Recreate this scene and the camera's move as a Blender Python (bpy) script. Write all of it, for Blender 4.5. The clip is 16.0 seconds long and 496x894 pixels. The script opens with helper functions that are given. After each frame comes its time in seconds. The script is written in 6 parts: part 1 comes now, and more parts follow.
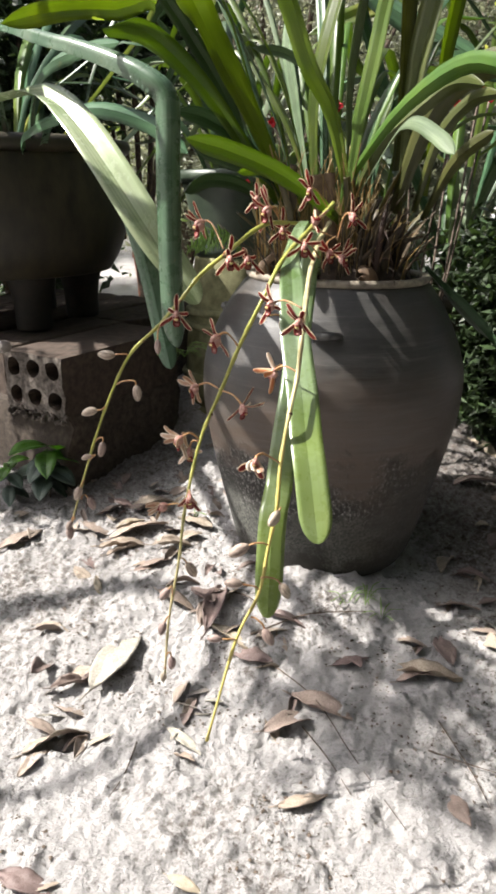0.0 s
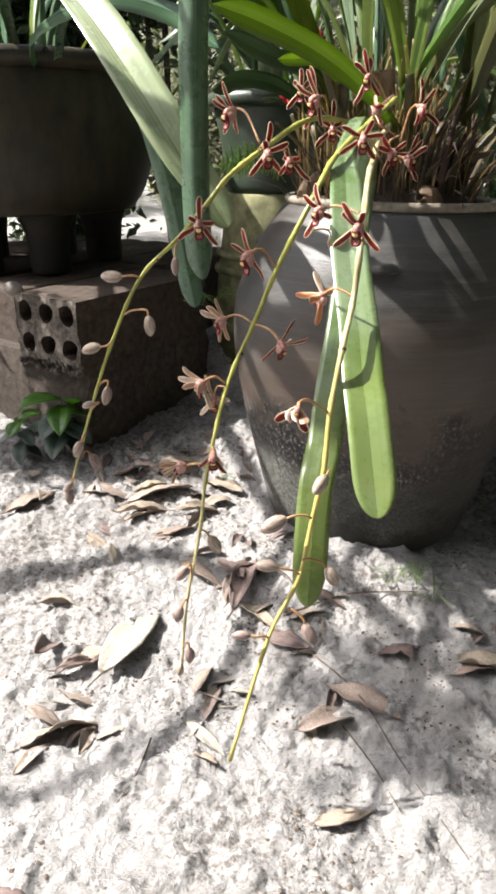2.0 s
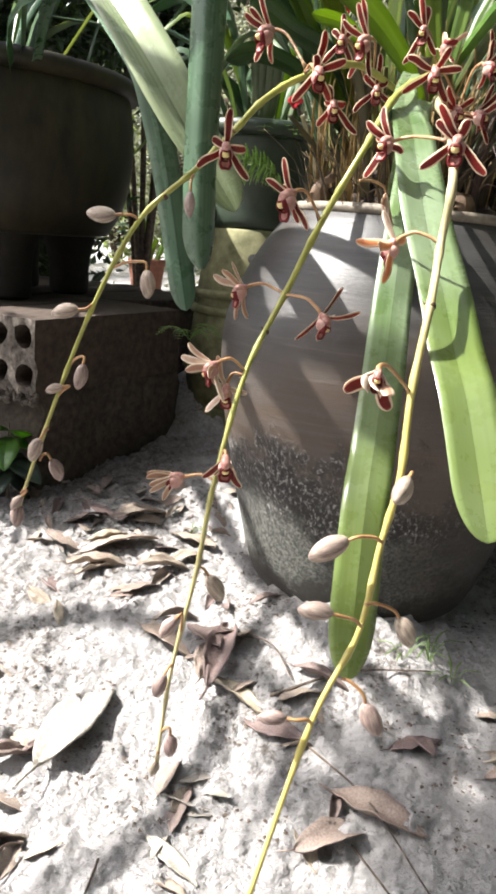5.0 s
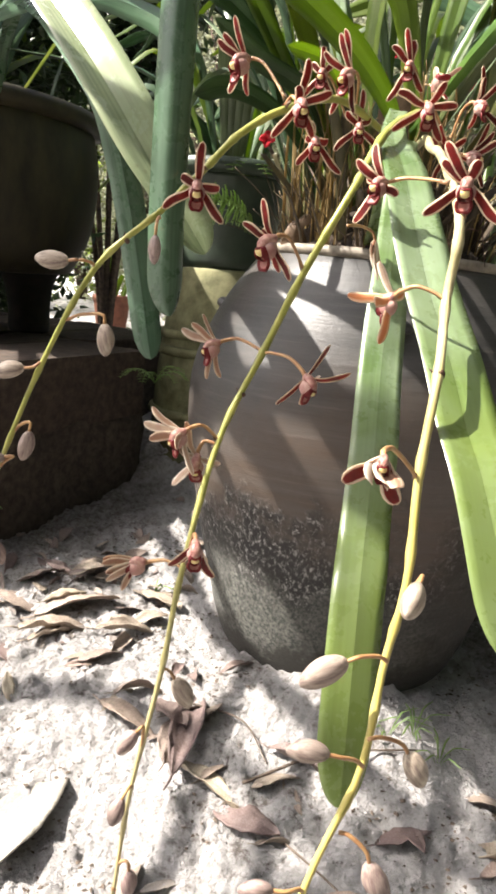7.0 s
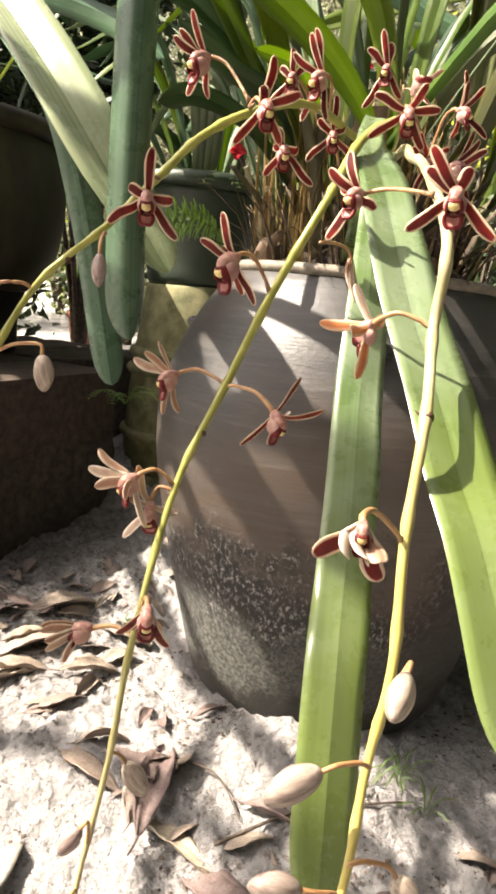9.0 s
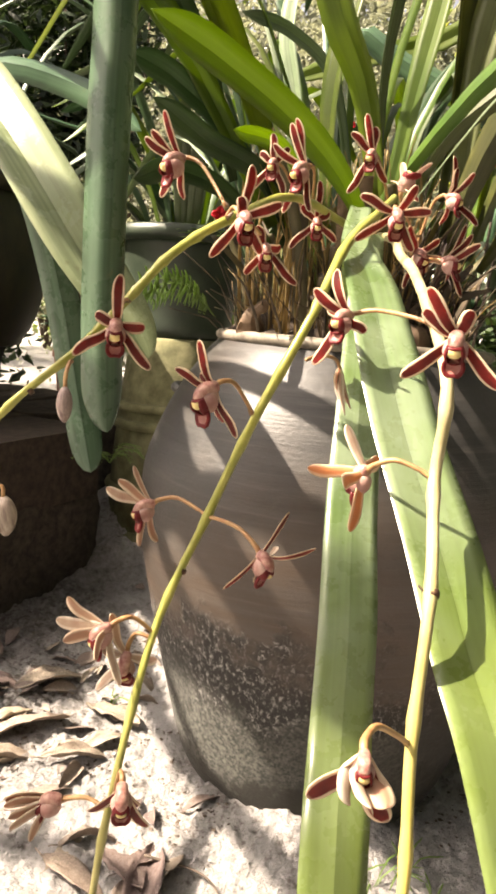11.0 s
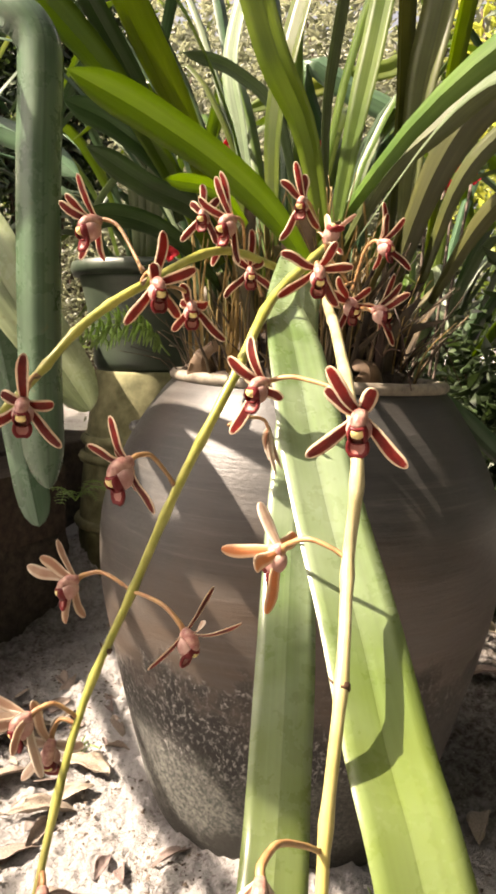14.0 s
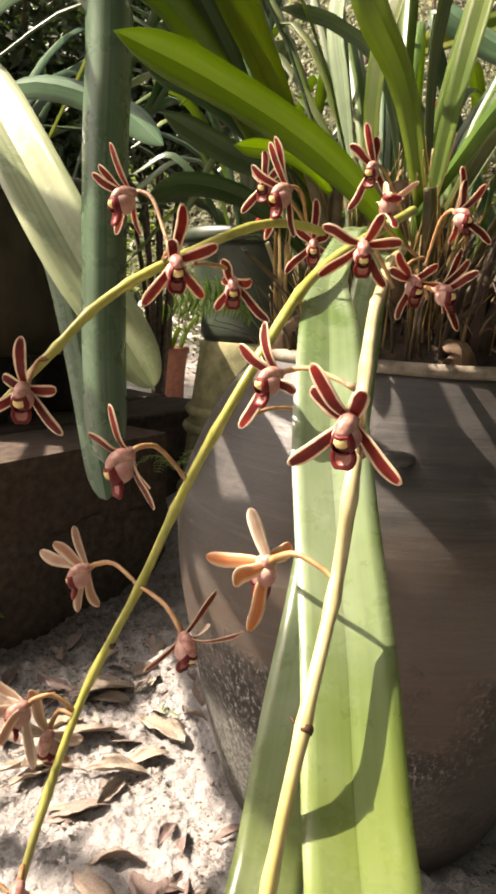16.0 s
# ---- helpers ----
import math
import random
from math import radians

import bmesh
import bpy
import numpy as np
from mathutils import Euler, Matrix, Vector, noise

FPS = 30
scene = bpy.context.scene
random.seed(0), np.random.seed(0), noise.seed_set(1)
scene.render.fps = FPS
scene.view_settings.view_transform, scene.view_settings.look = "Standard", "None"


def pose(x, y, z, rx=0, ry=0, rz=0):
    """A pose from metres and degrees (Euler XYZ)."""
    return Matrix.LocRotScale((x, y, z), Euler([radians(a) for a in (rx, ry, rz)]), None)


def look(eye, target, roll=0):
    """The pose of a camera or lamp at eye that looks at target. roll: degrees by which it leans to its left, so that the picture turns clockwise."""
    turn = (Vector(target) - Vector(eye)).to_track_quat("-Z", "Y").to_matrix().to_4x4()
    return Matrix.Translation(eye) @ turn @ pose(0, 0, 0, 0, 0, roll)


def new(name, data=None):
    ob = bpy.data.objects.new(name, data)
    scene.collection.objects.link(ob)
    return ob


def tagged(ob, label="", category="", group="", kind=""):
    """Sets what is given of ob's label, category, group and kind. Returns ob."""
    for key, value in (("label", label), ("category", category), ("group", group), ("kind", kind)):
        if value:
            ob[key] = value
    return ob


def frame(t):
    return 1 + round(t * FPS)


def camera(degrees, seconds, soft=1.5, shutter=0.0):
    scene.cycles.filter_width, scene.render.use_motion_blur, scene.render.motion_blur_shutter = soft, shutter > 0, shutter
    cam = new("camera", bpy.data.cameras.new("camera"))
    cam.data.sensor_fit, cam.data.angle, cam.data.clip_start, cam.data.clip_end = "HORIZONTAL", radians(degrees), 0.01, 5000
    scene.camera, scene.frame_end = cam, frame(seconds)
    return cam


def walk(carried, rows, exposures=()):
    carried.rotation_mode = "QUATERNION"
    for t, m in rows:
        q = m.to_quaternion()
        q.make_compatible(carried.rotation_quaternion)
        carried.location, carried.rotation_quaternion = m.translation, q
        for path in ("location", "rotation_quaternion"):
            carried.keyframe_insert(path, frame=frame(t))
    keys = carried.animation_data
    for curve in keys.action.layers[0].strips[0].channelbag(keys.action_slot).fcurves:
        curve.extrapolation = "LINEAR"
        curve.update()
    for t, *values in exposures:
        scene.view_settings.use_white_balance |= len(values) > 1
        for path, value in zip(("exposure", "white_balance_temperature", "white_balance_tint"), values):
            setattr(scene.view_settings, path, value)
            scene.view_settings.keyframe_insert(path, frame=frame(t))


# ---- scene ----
cam = camera(38.0, 16.0, soft=3.2)
PATH = [
    (0, (0.031, 0.035, 0.844), (0.009, 1.92, 0.174), -0.3),
    (0.5, (0.032, 0.063, 0.829), (-0.028, 1.925, 0.102), -0.4),
    (1, (0.029, 0.09, 0.818), (-0.021, 1.953, 0.093), -0.6),
    (1.5, (0.036, 0.147, 0.797), (-0.036, 2.01, 0.074), -0.7),
    (2, (0.022, 0.2, 0.767), (-0.086, 2.045, 0.005), -0.4),
    (2.5, (0.014, 0.226, 0.744), (-0.082, 2.062, -0.043), 0.6),
    (3, (0.004, 0.246, 0.73), (-0.119, 2.1, -0.01), 0.7),
    (3.5, (-0.02, 0.274, 0.681), (-0.099, 2.145, -0.022), 3.7),
    (4, (-0.025, 0.308, 0.658), (-0.04, 2.184, -0.035), 4.8),
    (4.5, (-0.042, 0.349, 0.66), (-0.025, 2.268, 0.096), 5.1),
    (5, (-0.046, 0.363, 0.637), (-0.012, 2.285, 0.087), 4.0),
    (5.2, (-0.044, 0.362, 0.638), (0.017, 2.288, 0.103), 3.8),
    (7.5, (-0.053, 0.466, 0.647), (0.075, 2.412, 0.204), 4.5),
    (8, (-0.05, 0.477, 0.647), (0.078, 2.426, 0.217), 4.1),
    (8.5, (-0.047, 0.488, 0.652), (0.1, 2.439, 0.237), 4.8),
    (8.7, (-0.042, 0.495, 0.652), (0.12, 2.444, 0.238), 4.7),
    (10.8, (-0.031, 0.552, 0.697), (0.168, 2.511, 0.347), 4.1),
    (11, (-0.034, 0.554, 0.707), (0.164, 2.515, 0.367), 3.5),
    (11.5, (-0.026, 0.55, 0.725), (0.204, 2.516, 0.434), 3.0),
    (12, (-0.019, 0.552, 0.728), (0.213, 2.517, 0.441), 2.0),
    (12.5, (-0.015, 0.552, 0.729), (0.24, 2.517, 0.454), 2.1),
    (13, (-0.013, 0.561, 0.732), (0.237, 2.527, 0.463), 1.9),
    (13.5, (-0.004, 0.562, 0.738), (0.242, 2.529, 0.478), 1.5),
    (14, (0.0, 0.566, 0.735), (0.242, 2.53, 0.443), 1.3),
    (14.5, (0.007, 0.572, 0.734), (0.241, 2.531, 0.408), 1.2),
    (15, (0.005, 0.585, 0.734), (0.203, 2.547, 0.399), 1.2),
    (15.5, (0.034, 0.601, 0.737), (0.079, 2.565, 0.361), 1.4),
    (16, (0.059, 0.597, 0.745), (-0.05, 2.555, 0.356), 2.2),
]
EXPOSURES = [(0.0, 1.50, 6250, 11.5), (5.0, 1.86, 6150, 11.5), (8.5, 1.92, 6900, 14), (12.5, 2.06, 7800, 17), (16.0, 1.80, 7600, 18.5)]
walk(cam, [(t, look(eye, target, roll)) for t, eye, target, roll in PATH], EXPOSURES)

# ---------------------------------------------------------------- light
SUN_ELEVATION, SUN_BEARING = 51.0, 182.0      # bearing of the sun, from +x towards +y
world = bpy.data.worlds.new("sky")
scene.world = world
world.use_nodes = True
sky = world.node_tree.nodes.new("ShaderNodeTexSky")
sky.sky_type, sky.sun_disc = "NISHITA", False
sky.dust_density, sky.air_density = 7.0, 1.0
sky.sun_elevation, sky.sun_rotation = radians(SUN_ELEVATION), radians(90 - SUN_BEARING)
haze = world.node_tree.nodes.new("ShaderNodeHueSaturation")
haze.inputs["Saturation"].default_value = 0.45
world.node_tree.links.new(sky.outputs[0], haze.inputs["Color"])
world.node_tree.links.new(haze.outputs[0], world.node_tree.nodes["Background"].inputs[0])
world.node_tree.nodes["Background"].inputs[1].default_value = 0.077
sun = new("sun", bpy.data.lights.new("sun", "SUN"))
sun.data.energy, sun.data.angle, sun.data.color = 5.0, radians(0.53), (1.0, 0.94, 0.84)
el, be = radians(SUN_ELEVATION), radians(SUN_BEARING)
sun.matrix_world = look((4 * math.cos(el) * math.cos(be), 4 * math.cos(el) * math.sin(be), 4 * math.sin(el) + 1), (0, 0, 1))


# ---------------------------------------------------------------- materials
def base_mat(name, rough=0.6, spec=0.4):
    m = bpy.data.materials.new(name)
    m.use_nodes = True
    nt = m.node_tree
    b = nt.nodes["Principled BSDF"]
    b.inputs["Roughness"].default_value = rough
    b.inputs["Specular IOR Level"].default_value = spec
    return m, nt, b


def tex(nt, scale, detail=5.0, rough=0.6, kind="Object", stretch=(1, 1, 1), shift=None):
    co = nt.nodes.new("ShaderNodeTexCoord")
    mp = nt.nodes.new("ShaderNodeMapping")
    mp.inputs["Scale"].default_value = stretch
    nt.links.new(co.outputs[kind], mp.inputs[0])
    if shift is not None:
        nt.links.new(shift, mp.inputs["Location"])
    n = nt.nodes.new("ShaderNodeTexNoise")
    n.inputs["Scale"].default_value, n.inputs["Detail"].default_value, n.inputs["Roughness"].default_value = scale, detail, rough
    nt.links.new(mp.outputs[0], n.inputs["Vector"])
    return n.outputs["Fac"]


def ramp(nt, fac, *stops):
    r = nt.nodes.new("ShaderNodeValToRGB")
    while len(r.color_ramp.elements) < len(stops):
        r.color_ramp.elements.new(0.5)
    for e, (p, c) in zip(r.color_ramp.elements, stops):
        e.position, e.color = p, (*c, 1) if len(c) == 3 else c
    nt.links.new(fac, r.inputs[0])
    return r.outputs[0]


def grey(v):
    return (v, v, v)


def mix(nt, fac, a, b, mode="MIX"):
    n = nt.nodes.new("ShaderNodeMix")
    n.data_type, n.blend_type = "RGBA", mode
    for socket, v in ((n.inputs[0], fac), (n.inputs[6], a), (n.inputs[7], b)):
        if hasattr(v, "links"):
            nt.links.new(v, socket)
        elif isinstance(v, (int, float)):
            socket.default_value = v
        else:
            socket.default_value = (*v, 1)
    return n.outputs[2]


def calc(nt, op, a, b=0.0, c=0.0):
    n = nt.nodes.new("ShaderNodeMath")
    n.operation = op
    for socket, v in zip(n.inputs, (a, b, c)):
        if hasattr(v, "links"):
            nt.links.new(v, socket)
        else:
            socket.default_value = v
    return n.outputs[0]


def bump(nt, b, height, strength=0.4, dist=0.002):
    n = nt.nodes.new("ShaderNodeBump")
    n.inputs["Strength"].default_value, n.inputs["Distance"].default_value = strength, dist
    nt.links.new(height, n.inputs["Height"])
    nt.links.new(n.outputs[0], b.inputs["Normal"])


def uv(nt):
    co = nt.nodes.new("ShaderNodeTexCoord")
    s = nt.nodes.new("ShaderNodeSeparateXYZ")
    nt.links.new(co.outputs["UV"], s.inputs[0])
    return s.outputs[0], s.outputs[1]


def chance(nt):
    return nt.nodes.new("ShaderNodeObjectInfo").outputs["Random"]


def see_through(m, nt, b, colour, share):
    """Lets light through a thin leaf or petal."""
    t = nt.nodes.new("ShaderNodeBsdfTranslucent")
    if hasattr(colour, "links"):
        nt.links.new(colour, t.inputs[0])
    else:
        t.inputs[0].default_value = (*colour, 1)
    mx = nt.nodes.new("ShaderNodeMixShader")
    mx.inputs[0].default_value = share
    nt.links.new(b.outputs[0], mx.inputs[1])
    nt.links.new(t.outputs[0], mx.inputs[2])
    nt.links.new(mx.outputs[0], nt.nodes["Material Output"].inputs[0])


def leaf_mat(name, dark, light, glow, share=0.3, rough=0.38, yellow=0.0, bloom_sheen=0.0, tip=0.0, spec=0.4):
    """A strap leaf: fine veins along it, paler keel, blotches, a few yellowed stretches."""
    m, nt, b = base_mat(name, rough, spec)
    u, v = uv(nt)
    blotch = tex(nt, 9, 4, 0.6)
    c = mix(nt, ramp(nt, blotch, (0.35, grey(0)), (0.68, grey(1))), dark, light)
    vein = nt.nodes.new("ShaderNodeTexWave")
    vein.inputs["Scale"].default_value, vein.inputs["Distortion"].default_value = 4.0, 1.2
    co = nt.nodes.new("ShaderNodeCombineXYZ")
    nt.links.new(u, co.inputs[0])
    nt.links.new(co.outputs[0], vein.inputs["Vector"])
    c = mix(nt, calc(nt, "MULTIPLY", vein.outputs["Fac"], 0.10), c, light)
    # long uneven streaks between the veins
    run = nt.nodes.new("ShaderNodeCombineXYZ")
    nt.links.new(calc(nt, "MULTIPLY", u, 13.0), run.inputs[0])
    nt.links.new(calc(nt, "MULTIPLY", v, 3.0), run.inputs[1])
    nt.links.new(calc(nt, "MULTIPLY", chance(nt), 50.0), run.inputs[2])
    streak = nt.nodes.new("ShaderNodeTexNoise")
    streak.inputs["Scale"].default_value, streak.inputs["Detail"].default_value = 1.0, 4.0
    nt.links.new(run.outputs[0], streak.inputs["Vector"])
    c = mix(nt, ramp(nt, streak.outputs[0], (0.36, grey(0.38)), (0.52, grey(0))), c, [0.55 * k for k in dark])
    c = mix(nt, ramp(nt, streak.outputs[0], (0.54, grey(0)), (0.70, grey(0.40))), c, [1.35 * k for k in light])
    keel = calc(nt, "LESS_THAN", calc(nt, "ABSOLUTE", calc(nt, "SUBTRACT", u, 0.5)), 0.022)
    c = mix(nt, calc(nt, "MULTIPLY", keel, 0.35), c, [0.6 * k for k in dark])
    spots = ramp(nt, tex(nt, 70, 3, 0.5), (0.70, grey(0)), (0.76, grey(1)))
    c = mix(nt, calc(nt, "MULTIPLY", spots, 0.35), c, (0.16, 0.13, 0.04))
    old = ramp(nt, tex(nt, 5, 3, 0.5), (0.60, grey(0)), (0.72, grey(1)))
    c = mix(nt, calc(nt, "MULTIPLY", old, yellow), c, (0.42, 0.36, 0.05))
    if tip:
        late = ramp(nt, calc(nt, "ADD", v, calc(nt, "MULTIPLY_ADD", tex(nt, 25, 4, 0.6), 0.24, -0.12)), (0.52, grey(0)), (0.80, grey(1)))
        c = mix(nt, calc(nt, "MULTIPLY", late, tip), c, (0.150, 0.165, 0.022))
    if bloom_sheen:
        # waxy bloom, with the leaf's pale bluish sheen painted into the blotches
        wax_sheen = ramp(nt, tex(nt, 17, 5, 0.6, stretch=(1, 1, 0.5)), (0.38, grey(0)), (0.66, grey(1)))
        worn = ramp(nt, v, (0.60, grey(1)), (0.85, grey(0.35)))
        c = mix(nt, calc(nt, "MULTIPLY", calc(nt, "MULTIPLY", wax_sheen, worn), bloom_sheen), c, (0.34, 0.39, 0.29))
    h = nt.nodes.new("ShaderNodeHueSaturation")
    nt.links.new(c, h.inputs["Color"])
    nt.links.new(calc(nt, "MULTIPLY_ADD", chance(nt), 0.05, 0.475), h.inputs["Hue"])
    nt.links.new(calc(nt, "MULTIPLY_ADD", chance(nt), 0.5, 0.75), h.inputs["Value"])
    nt.links.new(h.outputs[0], b.inputs["Base Color"])
    dust = tex(nt, 40, 4, 0.7)
    nt.links.new(calc(nt, "MULTIPLY_ADD", dust, 0.35, rough - 0.15), b.inputs["Roughness"])
    bump(nt, b, dust, 0.10, 0.0006)
    g = mix(nt, 0.35, glow, h.outputs[0])
    see_through(m, nt, b, g, share)
    return m


LEAF = leaf_mat("orchid_leaf", (0.052, 0.098, 0.020), (0.110, 0.162, 0.032), (0.42, 0.56, 0.045), 0.42, 0.34, 0.35)
LEAF_BRIGHT = leaf_mat("orchid_leaf_young", (0.080, 0.135, 0.018), (0.155, 0.215, 0.030), (0.48, 0.62, 0.04), 0.46, 0.34, 0.3)
# olive leaf, darkened further to stand in for shade on the right
LEAF_OLIVE_SHADED = leaf_mat("orchid_leaf_olive_shaded", (0.050, 0.062, 0.018), (0.095, 0.105, 0.032), (0.34, 0.36, 0.06), 0.26, 0.40, 0.3)
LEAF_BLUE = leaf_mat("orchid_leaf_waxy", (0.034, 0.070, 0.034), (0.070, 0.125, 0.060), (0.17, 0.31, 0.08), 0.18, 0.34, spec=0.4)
LEAF_PALE = leaf_mat("orchid_leaf_dusty", (0.092, 0.130, 0.070), (0.175, 0.220, 0.130), (0.30, 0.40, 0.15), 0.22, 0.40)
LEAF_HANG = leaf_mat("orchid_leaf_hanging", (0.072, 0.108, 0.036), (0.130, 0.178, 0.064), (0.52, 0.60, 0.12), 0.34, 0.26, 0.25, 0.48, 0.50, spec=0.65)
LEAF_WAX = leaf_mat("orchid_leaf_blue_bloom_sheen", (0.040, 0.088, 0.048), (0.082, 0.145, 0.086), (0.17, 0.31, 0.10), 0.18, 0.27, bloom_sheen=0.22, spec=0.6)
# pale base colour carries the sun glare on this leaf
LEAF_SUNNY = leaf_mat("orchid_leaf_sunlit", (0.245, 0.34, 0.170), (0.43, 0.51, 0.32), (0.50, 0.62, 0.30), 0.22, 0.22, spec=0.7)


def petal_mat():
    """The inside of a petal: maroon with a cream margin."""
    m, nt, b = base_mat("petal_front", 0.42, 0.22)
    u, v = uv(nt)
    edge = calc(nt, "ABSOLUTE", calc(nt, "MULTIPLY_ADD", u, 2.0, -1.0))
    wav = calc(nt, "MULTIPLY_ADD", tex(nt, 300, 3, 0.6), 0.22, -0.11)
    e = ramp(nt, calc(nt, "ADD", edge, wav), (0.60, grey(0)), (0.72, grey(1)))
    red = mix(nt, ramp(nt, tex(nt, 120, 3, 0.5), (0.35, grey(0)), (0.7, grey(1))), (0.060, 0.008, 0.007), mix(nt, chance(nt), (0.13, 0.016, 0.012), (0.29, 0.018, 0.014)))
    tip = ramp(nt, v, (0.94, grey(0)), (1.0, grey(1)))
    c = mix(nt, calc(nt, "MAXIMUM", e, tip), red, (0.66, 0.54, 0.38))
    nt.links.new(c, b.inputs["Base Color"])
    bump(nt, b, tex(nt, 500, 2, 0.5), 0.15, 0.0003)
    see_through(m, nt, b, mix(nt, 0.35, c, (0.85, 0.07, 0.05)), 0.30)
    return m


def petal_back(name, middle, rim):
    """The outside of a petal: dull pink or orange along its middle, cream towards its edges."""
    k, nt, b = base_mat(name, 0.5, 0.3)
    u, v = uv(nt)
    edge = calc(nt, "ABSOLUTE", calc(nt, "MULTIPLY_ADD", u, 2.0, -1.0))
    c = mix(nt, ramp(nt, edge, (0.40, grey(0)), (0.76, grey(1))), mix(nt, chance(nt), *middle), mix(nt, chance(nt), *rim))
    c = mix(nt, ramp(nt, tex(nt, 160, 3, 0.6), (0.4, grey(0)), (0.7, grey(0.35))), c, (0.32, 0.13, 0.10))
    nt.links.new(c, b.inputs["Base Color"])
    see_through(k, nt, b, c, 0.25)
    return k


PETAL = petal_mat()
PETAL_BACK = petal_back("petal_back", ((0.41, 0.19, 0.11), (0.54, 0.43, 0.32)), ((0.70, 0.56, 0.39), (0.76, 0.71, 0.60)))
PETAL_ORANGE = petal_back("petal_back_orange", ((0.58, 0.17, 0.055), (0.62, 0.26, 0.10)), ((0.68, 0.42, 0.24), (0.72, 0.56, 0.38)))


def simple(name, a, c, scale=60, rough=0.5, spec=0.4, relief=0.3, dist=0.001, detail=5, stretch=(1, 1, 1), vary=0.0, share=0.0, glow=None, lo=0.35, hi=0.68, metal=0.0, island=False):
    m, nt, b = base_mat(name, rough, spec)
    f = tex(nt, scale, detail, 0.62, stretch=stretch)
    col = mix(nt, ramp(nt, f, (lo, grey(0)), (hi, grey(1))), a, c)
    big = tex(nt, scale * 0.13, 3, 0.5)
    col = mix(nt, calc(nt, "MULTIPLY", ramp(nt, big, (0.35, grey(0)), (0.7, grey(1))), 0.35), col, [0.6 * k for k in a])
    if island:
        g = nt.nodes.new("ShaderNodeNewGeometry").outputs["Random Per Island"]
        col = mix(nt, 1.0, col, ramp(nt, g, (0.0, grey(0.35)), (0.55, grey(0.8)), (1.0, grey(1.45))), "MULTIPLY")
    if vary:
        h = nt.nodes.new("ShaderNodeHueSaturation")
        nt.links.new(col, h.inputs["Color"])
        nt.links.new(calc(nt, "MULTIPLY_ADD", chance(nt), 0.06, 0.47), h.inputs["Hue"])
        nt.links.new(calc(nt, "MULTIPLY_ADD", chance(nt), 2 * vary, 1 - vary), h.inputs["Value"])
        col = h.outputs[0]
    nt.links.new(col, b.inputs["Base Color"])
    b.inputs["Metallic"].default_value = metal
    nt.links.new(calc(nt, "MULTIPLY_ADD", f, 0.3, rough - 0.15), b.inputs["Roughness"])
    if relief:
        bump(nt, b, f, relief, dist)
    if share:
        see_through(m, nt, b, glow or c, share)
    return m


LIP = simple("lip", (0.085, 0.009, 0.011), (0.22, 0.030, 0.030), 200, 0.4, 0.2, share=0.2, glow=(0.5, 0.06, 0.05), relief=0.1)
LIP_PALE = simple("lip_margin", (0.40, 0.19, 0.17), (0.68, 0.50, 0.42), 160, 0.45, 0.2, share=0.2, relief=0.1)
LIP_MID = simple("lip_boss", (0.306, 0.085, 0.072), (0.493, 0.238, 0.187), 160, 0.4, share=0.2, relief=0.1)
CREST = simple("lip_crest", (0.595, 0.425, 0.128), (0.722, 0.629, 0.357), 300, 0.4, relief=0.1)
COLUMN = simple("column", (0.22, 0.07, 0.06), (0.54, 0.34, 0.27), 220, 0.4, relief=0.1)
STEM_PALE = simple("flower_stem_bleached", (0.302, 0.266, 0.13), (0.475, 0.418, 0.259), 55, 0.36, relief=0.2, dist=0.0006)


def ripen(m, top, low, colour):
    """Yellows a stem downwards from top to low, in its own height."""
    nt = m.node_tree
    b = nt.nodes["Principled BSDF"]
    c = b.inputs["Base Color"].links[0].from_socket
    co = nt.nodes.new("ShaderNodeTexCoord")
    s = nt.nodes.new("ShaderNodeSeparateXYZ")
    nt.links.new(co.outputs["Object"], s.inputs[0])
    span = nt.nodes.new("ShaderNodeMapRange")
    span.inputs["From Min"].default_value, span.inputs["From Max"].default_value = top, low
    nt.links.new(calc(nt, "ADD", s.outputs[2], calc(nt, "MULTIPLY_ADD", tex(nt, 30, 4, 0.6), 0.05, -0.025)), span.inputs["Value"])
    nt.links.new(mix(nt, calc(nt, "MULTIPLY", span.outputs[0], 0.8), c, colour), b.inputs["Base Color"])


ripen(STEM_PALE, -0.04, -0.16, (0.38, 0.32, 0.07))
STEM = simple("flower_stem", (0.217, 0.232, 0.041), (0.375, 0.36, 0.098), 55, 0.34, relief=0.2, dist=0.0006)
ripen(STEM, -0.16, -0.34, (0.37, 0.31, 0.17))
PEDICEL = simple("pedicel", (0.272, 0.128, 0.056), (0.416, 0.264, 0.112), 150, 0.45, relief=0.1)
BUD = simple("bud", (0.150, 0.098, 0.088), (0.47, 0.39, 0.32), 420, 0.5, stretch=(1, 1, 0.12), relief=0.3, dist=0.0006, share=0.12, vary=0.15)
# dry brown, also darkened for the shade on the clump's right
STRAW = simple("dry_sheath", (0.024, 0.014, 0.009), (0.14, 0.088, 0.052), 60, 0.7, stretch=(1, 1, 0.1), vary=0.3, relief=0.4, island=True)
# golden straw, its sunlit brightness partly put into the colour
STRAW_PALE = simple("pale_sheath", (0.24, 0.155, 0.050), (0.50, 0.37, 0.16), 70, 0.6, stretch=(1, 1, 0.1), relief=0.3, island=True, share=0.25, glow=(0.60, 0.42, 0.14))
OLIVE = simple("olive_sheath", (0.040, 0.038, 0.014), (0.135, 0.120, 0.042), 50, 0.5, stretch=(1, 1, 0.12), relief=0.3, vary=0.3, share=0.15, glow=(0.30, 0.26, 0.06))
